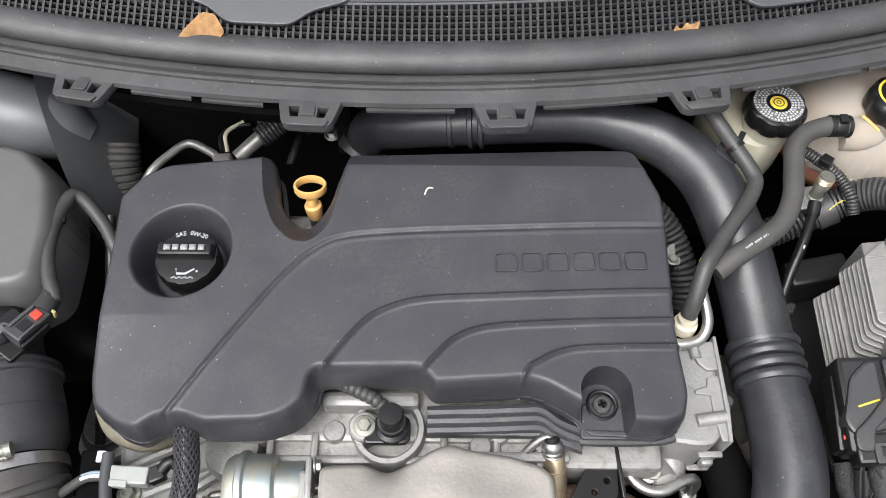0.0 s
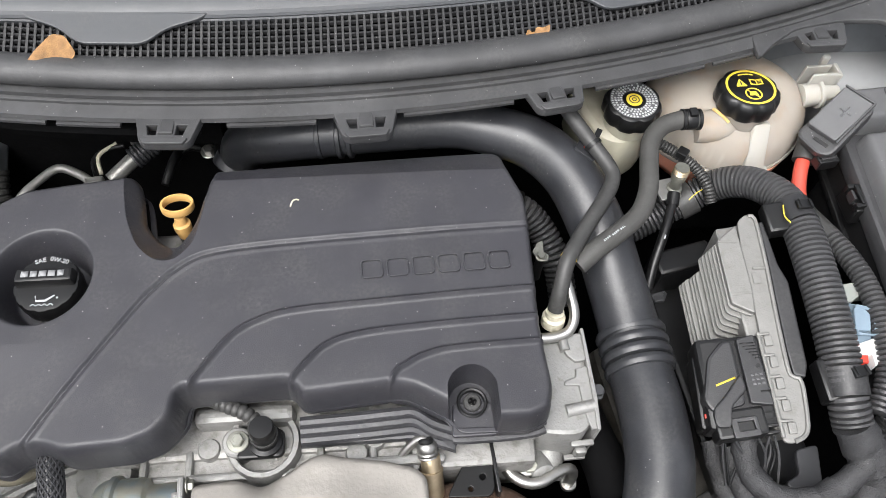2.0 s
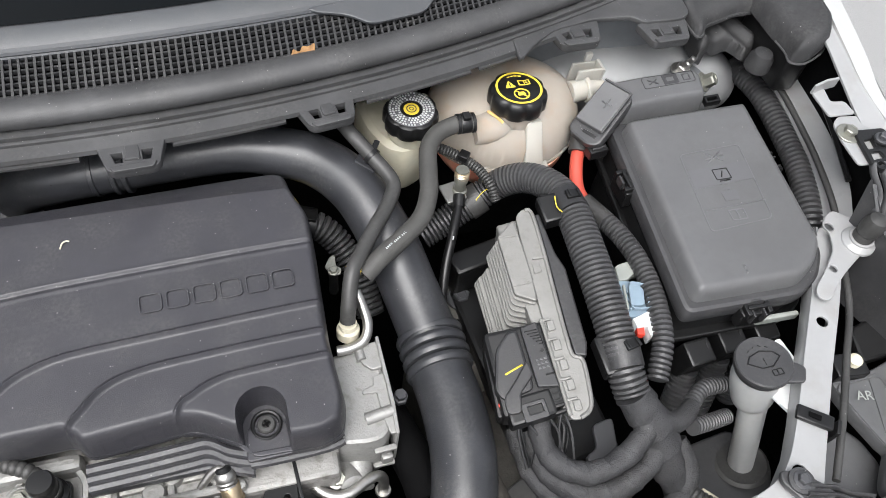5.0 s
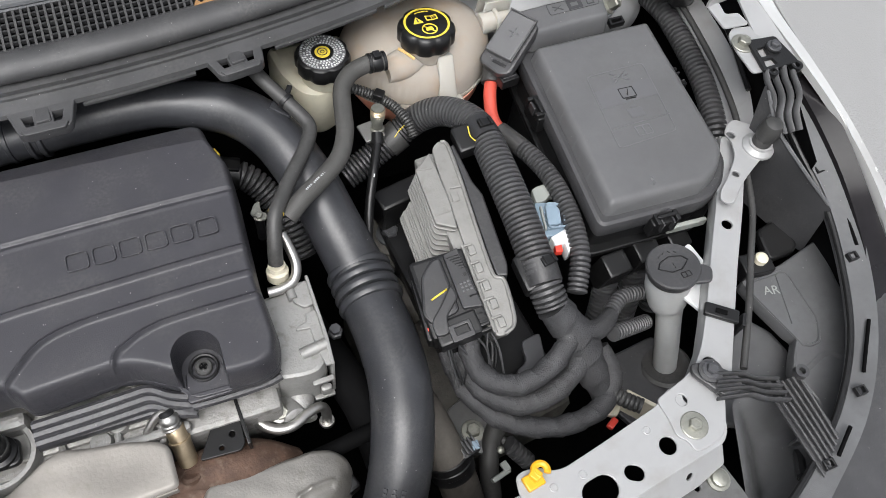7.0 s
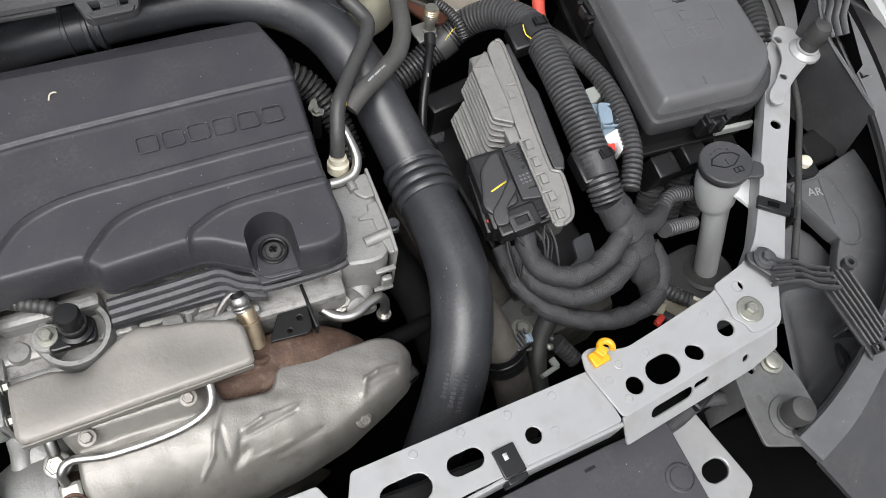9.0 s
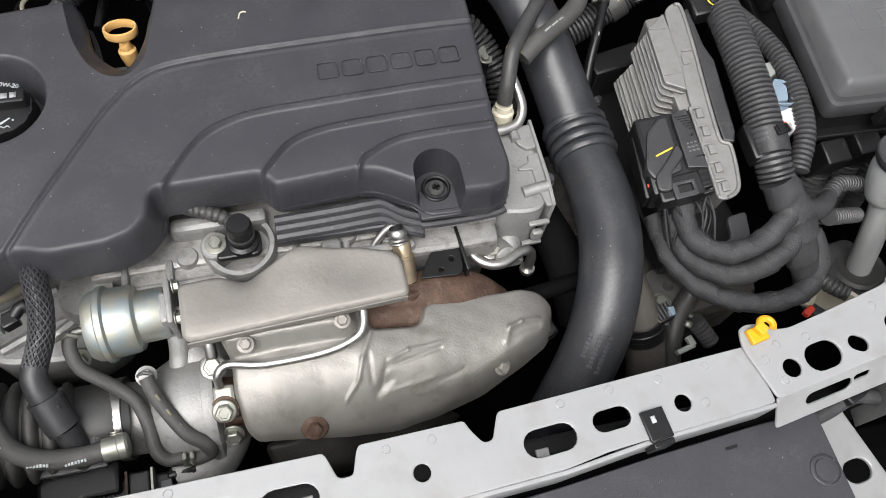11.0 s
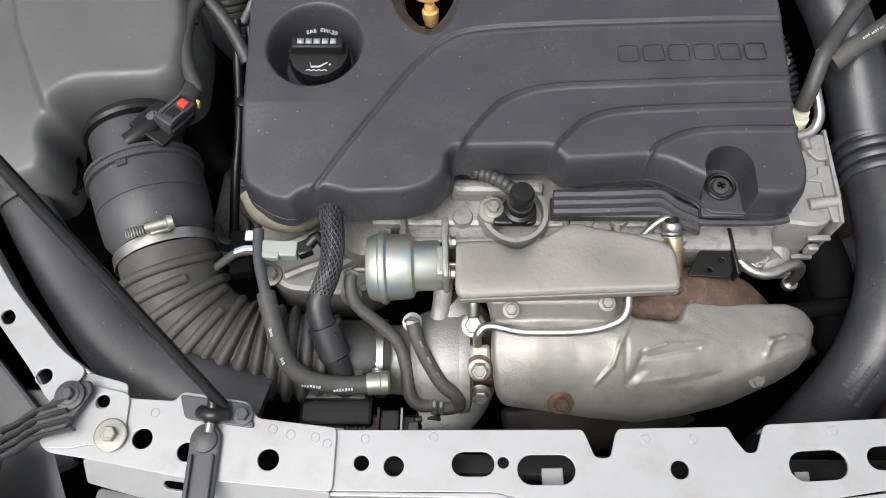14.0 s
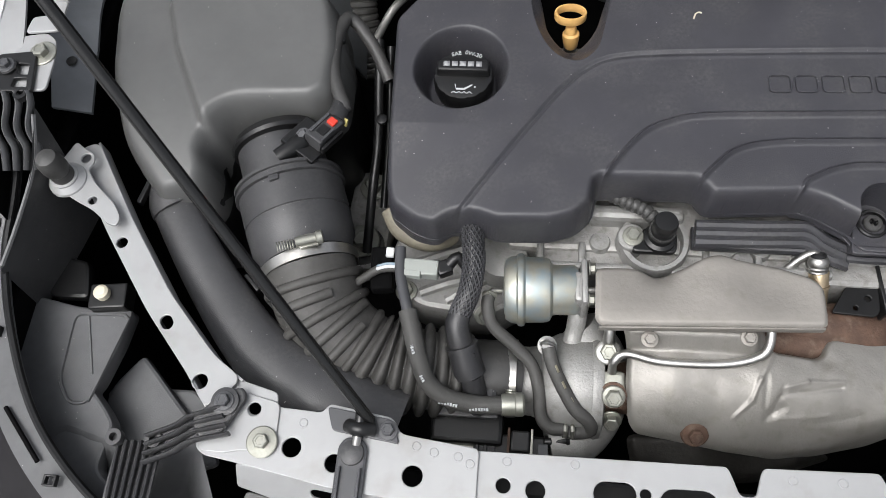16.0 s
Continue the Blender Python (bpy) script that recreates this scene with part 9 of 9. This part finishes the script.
dfl2 = thing("air_deflector", (-0.10, -0.10, 0.66), "black plastic air deflector below the front panel", "deflector", "air deflectors")
part("sheet", plate(rounded([(-0.36, -0.055), (0.115, -0.056), (0.115, -0.22), (-0.36, -0.22)], 0.006, 3), 0.664, 0.668, (), 0.0012), BLACK, dfl2)
arm = thing("crash_beam", (0.51, -0.08, 0.62), "silver steel beam end with a large hole", "beam")
part("plate", plate(rounded([(0.455, -0.045), (0.520, -0.020), (0.545, -0.110), (0.47, -0.17)], 0.008, 3), 0.655, 0.660, [slot2(0.512, -0.085, 0.030, 0.011, 8)], 0.0015), SILVER, arm)
part("harness", tube([(0.455, -0.036, 0.690), (0.480, -0.030, 0.700), (0.510, -0.022, 0.705), (0.545, -0.030, 0.70)], 0.0075, 12), CLOTH, arm)
part("harness_plug", box((0.505, -0.020, 0.712), (0.026, 0.016, 0.012), (0, 0, 24), bevel=0.003), BLACK, arm)

# ---- behind and below: what shows in the gaps ----
tower = thing("strut_tower", (0.69, 0.62, 0.66), "bright silver-painted suspension strut tower", "strut tower", kind="structure")
part("dome", tube([(0.545, 0.640, 0.712, 0.042), (0.60, 0.634, 0.720, 0.050), (0.66, 0.624, 0.722, 0.052), (0.72, 0.620, 0.722, 0.053), (0.765, 0.614, 0.720, 0.050), (0.795, 0.606, 0.712, 0.040), (0.812, 0.600, 0.706, 0.026)], 0.04, 28), TOWER, tower)
part("back_wall", ribbon([(0.530, 0.640, 0.530, 0.685, 0.752, 0.830, 0.004), (0.66, 0.632, 0.66, 0.672, 0.770, 0.832, 0.004), (0.81, 0.625, 0.81, 0.668, 0.760, 0.825, 0.004)]), SHADED_GREY, tower)
part("stud_plate", plate(rounded([(0.688, 0.566), (0.712, 0.598), (0.738, 0.590), (0.752, 0.556), (0.730, 0.540), (0.700, 0.548)], 0.006, 3), 0.768, 0.772, (), 0.001), SHADED_GREY, tower)
hex_bolt(tower, (0.7135, 0.5800, 0.774), 0.0088, (0.15, -0.1, 1), STEEL, name="nut")
part("stud", lathe([(0.0052, 0), (0.0052, 0.012), (0.0038, 0.0135), (0.0038, 0.021), (0.002, 0.022)], (0.7145, 0.5795, 0.780), (0.25, -0.22, 1), 14), STEEL, tower)
hex_bolt(tower, (0.7330, 0.5555, 0.776), 0.0085, (0.55, -0.35, 0.75), BOLT_ZINC, tall=1.6)
part("chalk_mark", box((0.742, 0.6150, 0.7730), (0.030, 0.007, 0.0012), (6, 0, 4), bevel=0), CHALK, tower, "orange paint stroke")
sidep = thing("scuttle_end", (0.79, 0.58, 0.80), "black moulded end piece of the scuttle", "end piece")
edge = [(0.702, 0.618), (0.7045, 0.577), (0.710, 0.571), (0.716, 0.574), (0.727, 0.589), (0.771, 0.602), (0.812, 0.604), (0.816, 0.592), (0.842, 0.598)]
out = rounded(edge + [(0.868, 0.62), (0.868, 0.72), (0.698, 0.72)], 0.005, 3)
mesh_part("shell", pressed(out, lambda x, y, d: 0.850 + 0.22 * np.clip(y - 0.60, 0, 0.1) - 0.016 * (1 - (1 - np.clip(1 - d / 0.014, 0, 1) ** 2.2) ** 0.5), 0.003), DARK_COWL, sidep, angle=60)
part("pale_edge", tube([(x, y + 0.001, 0.838) for x, y in edge], 0.0016, 6), COWL, sidep)
low = rounded([(0.716, 0.66), (0.726, 0.600), (0.7215, 0.572), (0.732, 0.576), (0.744, 0.589), (0.771, 0.588), (0.783, 0.566), (0.795, 0.570), (0.810, 0.586), (0.850, 0.596), (0.850, 0.66)], 0.005, 3)
mesh_part("lower_skirt", pressed(low, lambda x, y, d: 0.812 + 0.004 * np.sin(x * 210.0 + y * 90.0) - 0.022 * (1 - (1 - np.clip(1 - d / 0.012, 0, 1) ** 2.2) ** 0.5), 0.003), DARK_COWL, sidep, "creased rubber skirt", angle=60)
lump = rounded([(0.792, 0.62), (0.797, 0.550), (0.801, 0.528), (0.798, 0.513), (0.812, 0.508), (0.829, 0.512), (0.850, 0.524), (0.866, 0.550), (0.868, 0.66), (0.80, 0.66)], 0.006, 3)
mesh_part("end_cup", pressed(lump, lambda x, y, d: 0.866 + 0.012 * np.clip((x - 0.80) / 0.05, 0, 1) - 0.026 * (1 - (1 - np.clip(1 - d / 0.016, 0, 1) ** 2.2) ** 0.5), 0.003), DARK_COWL, sidep, angle=60)
part("pale_edge", tube([(0.798, 0.548, 0.8420), (0.801, 0.528, 0.8410), (0.799, 0.514, 0.8405), (0.812, 0.508, 0.8405), (0.829, 0.512, 0.8415), (0.850, 0.524, 0.843), (0.864, 0.546, 0.845)], 0.0016, 6), COWL, sidep)
part("cup_wall", plate(rounded([(0.803, 0.62), (0.806, 0.520), (0.830, 0.517), (0.848, 0.530), (0.860, 0.556), (0.858, 0.62)], 0.005, 3), 0.785, 0.842, (), 0.003), BLACK, sidep)
part("rubber_stop", lathe([(0.013, 0), (0.016, 0.004), (0.015, 0.018), (0.011, 0.026), (0.004, 0.028)], (0.790, 0.546, 0.800)), DARK_COWL, sidep)
part("cable", tube([(0.868, 0.560, 0.780), (0.868, 0.520, 0.785), (0.857, 0.461, 0.785), (0.836, 0.377, 0.780)], 0.0036, 8), BLACK, sidep)
strip = thing("inner_wing_seam", (0.80, 0.45, 0.74), "dusty grey seam panel along the inner wing", "panel", "inner wing seams")
part("panel", ribbon([(0.832, 0.600, 0.868, 0.600, 0.755, 0.772, 0.004), (0.836, 0.540, 0.868, 0.540, 0.758, 0.774, 0.004), (0.829, 0.461, 0.860, 0.458, 0.758, 0.774, 0.004), (0.812, 0.385, 0.845, 0.380, 0.756, 0.770, 0.004), (0.785, 0.318, 0.815, 0.310, 0.748, 0.760, 0.004)]), SILVER, strip)
strip_l = thing("inner_wing_seam", (-0.65, 0.40, 0.74), "grey painted seam panel along the inner wing", "panel", "inner wing seams")
part("panel", ribbon([(-0.644, 0.520, -0.700, 0.520, 0.765, 0.790, 0.004), (-0.648, 0.469, -0.694, 0.455, 0.765, 0.790, 0.004), (-0.634, 0.399, -0.676, 0.395, 0.765, 0.785, 0.004), (-0.622, 0.326, -0.655, 0.320, 0.760, 0.778, 0.004)]), SHADED_GREY, strip_l)
part("plug", lathe([(0.006, 0), (0.0055, 0.002), (0.003, 0.0025)], (-0.652, 0.380, 0.775)), RUBBER, strip_l)
lt = thing("strut_tower", (-0.48, 0.62, 0.60), "suspension strut tower panel with a hole, its grey paint darkened for shade", "strut tower", kind="structure")
part("dome", tube([(-0.62, 0.610, 0.700, 0.05), (-0.54, 0.612, 0.705, 0.05), (-0.470, 0.606, 0.690, 0.045), (-0.43, 0.60, 0.66, 0.03)], 0.05, 22), SHADED_GREY, lt)
part("side_wall", ribbon([(-0.475, 0.655, -0.385, 0.655, 0.752, 0.640, 0.004), (-0.455, 0.600, -0.378, 0.590, 0.738, 0.630, 0.004), (-0.430, 0.540, -0.376, 0.530, 0.705, 0.620, 0.004), (-0.410, 0.500, -0.374, 0.490, 0.680, 0.610, 0.004)]), SHADED_GREY, lt)
for x, y, z, r in ((-0.455, 0.612, 0.722, 0.0075), (-0.508, 0.585, 0.742, 0.005), (-0.560, 0.590, 0.746, 0.006)):
    part("hole_rim", lathe([(r, 0), (r, 0.001), (r * 0.6, 0.0015)], (x, y, z), (0.15, -0.5, 1)), DEEP, lt)
part("hole_rim", lathe([(0.006, 0), (0.006, 0.001), (0.0035, 0.0015)], (-0.486, 0.603, 0.735), (0.1, -0.5, 1)), DEEP, lt)
foil = thing("ribbed_foil_pipe", (-0.37, 0.55, 0.58), "dull ribbed foil-wrapped pipe at the bulkhead", "pipe")
part("pipe", tube([(-0.385, 0.60, 0.66), (-0.385, 0.575, 0.64), (-0.380, 0.55, 0.61), (-0.375, 0.53, 0.57)], 0.020, 16, 0.004, (0.008, 0.002)), HOSE, foil)
ac = thing("refrigerant_pipe", (-0.3166, 0.5716, 0.6344), "bent bare aluminium refrigerant pipe behind the cover", "pipe")
part("pipe", tube([(-0.3592, 0.5245, 0.6456), (-0.3390, 0.5503, 0.6680), (-0.3211, 0.5739, 0.6703), (-0.3009, 0.5907, 0.6714), (-0.2785, 0.5828, 0.6703), (-0.2627, 0.5705, 0.6680), (-0.2583, 0.5492, 0.6568)], 0.0052, 14), BARE, ac)
part("union", box((-0.2560, 0.5671, 0.6680), (0.022, 0.016, 0.014), (0, 0, 8), bevel=0.003), BARE, ac)
ser = thing("service_valve", (-0.2156, 0.6165, 0.6119), "metal service valve with a ribbed black cap and wires", "valve")
part("body", tube([(-0.2448, 0.5851, 0.6512), (-0.2268, 0.5997, 0.6590), (-0.2111, 0.6120, 0.6658)], 0.0095, 14), BARE, ser)
part("ribbed_cap", tube([(-0.2179, 0.6064, 0.6635), (-0.1932, 0.6232, 0.6714)], 0.0140, 16, 0.003, (0.0048, 0.002)), LABEL_BAND, ser)
part("bracket", box((-0.2066, 0.6344, 0.6703), (0.034, 0.014, 0.010), (0, 0, 12), bevel=0.002), BARE, ser)
part("wire", tube([(-0.2627, 0.5884, 0.6512), (-0.2672, 0.6109, 0.6590), (-0.2515, 0.6232, 0.6635), (-0.2325, 0.6277, 0.6635)], 0.0030, 8), BLACK, ser)
part("wire", tube([(-0.2583, 0.5941, 0.6512), (-0.2605, 0.6142, 0.6624), (-0.2403, 0.6300, 0.6658)], 0.0025, 8), CREAM, ser)
ms = thing("pressure_sensor", (-0.1034, 0.6165, 0.6119), "black sensor with a steel screw at the pipe's end", "sensor")
part("body", box((-0.1124, 0.6232, 0.6512), (0.022, 0.040, 0.030), (0, 0, 4), bevel=0.003), BLACK, ms)
part("plug", box((-0.1079, 0.6591, 0.6613), (0.018, 0.026, 0.020), (0, 0, 2), bevel=0.003), BLACK, ms)
part("white_terminal", box((-0.1079, 0.6614, 0.6742), (0.007, 0.008, 0.003), bevel=0.0005), CONNECTOR, ms)
hex_bolt(ms, (-0.1298, 0.6165, 0.6590), 0.0066, (0, -0.1, 1), STEEL)
part("arm", tube([(-0.1707, 0.6109, 0.6512), (-0.1539, 0.6232, 0.6590), (-0.1281, 0.6199, 0.6546)], 0.004, 8), BLACK, ms)
part("lead", tube([(-0.1764, 0.5660, 0.6624), (-0.1685, 0.5941, 0.6703), (-0.1651, 0.6277, 0.6568)], 0.0052, 10), BLACK, ms)
shelf = part("trim_1", swept_strip([(0.520, 0.802), (0.524, 0.806), (0.60, 0.80), (0.60, 0.70), (0.592, 0.70), (0.59, 0.79)], -0.345, -0.10, n=14), SEALER)
tagged(shelf, "black insulated ledge under the scuttle", "ledge", kind="structure")
lc = thing("left_wiring", (-0.32, 0.38, 0.60), "thin black cable hanging between the filter box and engine", "cable")
part("cable", tube([(-0.326, 0.43, 0.76), (-0.324, 0.38, 0.735), (-0.322, 0.33, 0.715), (-0.326, 0.28, 0.69), (-0.332, 0.23, 0.65)], 0.0052, 10), BLACK, lc)
part("cable", tube([(-0.315, 0.43, 0.75), (-0.316, 0.36, 0.70), (-0.318, 0.28, 0.66)], 0.0040, 10), BLACK, lc)
part("clip", lathe([(0.006, 0), (0.006, 0.003), (0.0035, 0.004)], (-0.318, 0.350, 0.728)), BLACK, lc)
rh = thing("radiator_hose", (0.345, 0.09, 0.56), "dusty dark radiator hose with a clamp", "hose")
part("hose", tube([(0.385, 0.045, 0.50), (0.372, 0.085, 0.585), (0.360, 0.120, 0.630), (0.350, 0.17, 0.64), (0.335, 0.24, 0.62)], 0.0225, 22), DUSTY_HOSE, rh)
part("pale_line", tube([(0.3560, 0.0905, 0.6180), (0.3700, 0.0850, 0.6120), (0.3860, 0.0860, 0.5990)], 0.0012, 6), PRINT, rh)
cb = part("clamp_band", lathe([(0.0240, -0.013), (0.0252, -0.012), (0.0252, -0.004), (0.0262, -0.003), (0.0262, 0.003), (0.0252, 0.004), (0.0252, 0.012), (0.0240, 0.013)], (0.3645, 0.108, 0.616), (-0.2, 0.6, 0.75)), BLACK, rh)
part("clamp_lock", box((0.384, 0.112, 0.634), (0.022, 0.018, 0.014), (0, 0, 14), bevel=0.003), BLACK, cb)
for k in range(5):
    part("clamp_tooth", box((0.376 + 0.0042 * k, 0.112 + 0.001 * k, 0.642), (0.0022, 0.017, 0.004), (0, 0, 14), bevel=0.0006), PLASTIC, cb)
part("blue_tab", box((0.392, 0.112, 0.640), (0.008, 0.010, 0.008), bevel=0.001), BLUE, cb)
lowp = thing("lower_pipes", (0.24, 0.12, 0.56), "dark pipes and clips low behind the charge pipe", "pipes")
# Crossbar and oil pipe carry the gap's shade in their near-black colour.
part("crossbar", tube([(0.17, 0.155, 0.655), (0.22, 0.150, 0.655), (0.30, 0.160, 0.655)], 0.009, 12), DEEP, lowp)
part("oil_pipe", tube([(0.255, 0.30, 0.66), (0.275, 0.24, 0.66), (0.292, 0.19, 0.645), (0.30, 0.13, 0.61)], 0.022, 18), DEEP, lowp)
part("hex_stud", lathe([(0.008, 0), (0.008, 0.006), (0.006, 0.007), (0.006, 0.013)], (0.283, 0.262, 0.690), sides=6), LABEL_BAND, lowp)
part("connector", box((0.248, 0.115, 0.640), (0.028, 0.02, 0.02), (0, 0, 20), bevel=0.003), BLACK, lowp)
part("pale_plug", box((0.236, 0.126, 0.652), (0.018, 0.010, 0.008), (0, 0, 10), bevel=0.002), LABEL_BAND, lowp)
part("bolt_plate", plate(rounded([(0.375, 0.415), (0.407, 0.458), (0.446, 0.455), (0.441, 0.399), (0.411, 0.351), (0.377, 0.348)], 0.014, 4), 0.610, 0.626, (), 0.005), DARK_CAST, lowp)
part("bolt_seat", lathe([(0.030, 0), (0.029, 0.006), (0.024, 0.008), (0.018, 0.007)], (0.392, 0.394, 0.624)), DARK_CAST, lowp)
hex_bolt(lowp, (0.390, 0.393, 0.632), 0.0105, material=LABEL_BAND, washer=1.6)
part("mount_arm", tube([(0.352, 0.36, 0.618), (0.375, 0.33, 0.612), (0.40, 0.29, 0.60)], 0.014, 12), DARK_CAST, lowp)
gear = thing("gearbox_casing", (0.42, 0.28, 0.45), "dark brownish gearbox casing deep below the wiring", "gearbox")
part("casing", box((0.43, 0.25, 0.52), (0.20, 0.26, 0.12), (0, 0, 8), bevel=0.02), DARK_CAST, gear)
part("rib", tube([(0.36, 0.36, 0.585), (0.42, 0.30, 0.592), (0.46, 0.20, 0.585)], 0.010, 10), DARK_CAST, gear)

deep = thing("lower_mount", (0.41, 0.13, 0.58), "grimy lower mount bracket with a zinc bolt", "bracket")
part("bracket", plate(rounded([(0.385, 0.118), (0.425, 0.108), (0.440, 0.150), (0.418, 0.185), (0.384, 0.170)], 0.008, 3), 0.580, 0.590, [ring2(0.424, 0.160, 0.006)], 0.002), DARK_PAINT, deep)
hex_bolt(deep, (0.407, 0.139, 0.590), 0.0085, material=BOLT_ZINC, washer=1.6)
drop = thing("lower_hose", (0.42, 0.12, 0.56), "black rubber hose dropping below the wiring loom", "hose")
part("hose", tube([(0.470, 0.165, 0.625), (0.443, 0.142, 0.610), (0.425, 0.124, 0.590), (0.414, 0.100, 0.575), (0.410, 0.070, 0.55)], 0.0115, 18), RUBBER, drop)
part("white_clip", box((0.420, 0.083, 0.585), (0.024, 0.006, 0.010), (10, 0, 14), bevel=0.0015), CONNECTOR, drop)
part("clip_jaw", box((0.428, 0.090, 0.588), (0.008, 0.012, 0.006), (0, 0, 14), bevel=0.001), CONNECTOR, drop)
plug = thing("ribbed_plug", (0.45, 0.10, 0.56), "small black ribbed plug low by the radiator", "plug")
part("body", tube([(0.440, 0.113, 0.590), (0.447, 0.105, 0.583), (0.455, 0.096, 0.575), (0.460, 0.090, 0.57)], 0.0105, 18, 0.003, (0.0056, 0.0022)), CONDUIT, plug)
part("lead", tube([(0.438, 0.116, 0.592), (0.432, 0.126, 0.590), (0.445, 0.140, 0.575), (0.46, 0.16, 0.555)], 0.0045, 10), RUBBER, plug)
part("metal_tip", lathe([(0.0045, 0), (0.005, 0.004), (0.003, 0.006)], (0.428, 0.108, 0.594), (0, -0.2, 1), 6), BOLT_ZINC, plug)

# ---- loose bits ----
lf = thing("dead_leaf", (-0.219, 0.558, 0.872), "curled dry brown leaf caught at the grille", "leaf", "dead leaves")
mesh_part("blade", pressed(rounded([(-0.250, 0.556), (-0.233, 0.571), (-0.224, 0.580), (-0.212, 0.578), (-0.201, 0.562), (-0.215, 0.553)], 0.004, 3), lambda x, y, d: 0.8700 + 0.75 * (y - 0.550) + 0.002 * np.sin(150 * x), 0.003), LEAF, lf, angle=60)
lf = thing("dead_leaf", (0.243, 0.579, 0.872), "small torn dry brown leaf on the seal", "leaf", "dead leaves")
mesh_part("blade", pressed(rounded([(0.230, 0.571), (0.234, 0.580), (0.240, 0.577), (0.244, 0.584), (0.250, 0.581), (0.257, 0.583), (0.255, 0.574)], 0.002, 2), lambda x, y, d: 0.8735 + 0.5 * (y - 0.573) + 0.002 * np.sin(200 * x), 0.0022), LEAF, lf, angle=60)
tw = thing("twig", (-0.006, 0.434, 0.803), "tiny curled dry stalk lying on the engine cover", "twig")
part("stalk", tube([(-0.0085, 0.4285, 0.8042), (-0.0065, 0.4340, 0.8050), (-0.0035, 0.4362, 0.8046), (-0.0005, 0.4358, 0.8042)], 0.0008, 6, 0.0008), CREAM, tw)
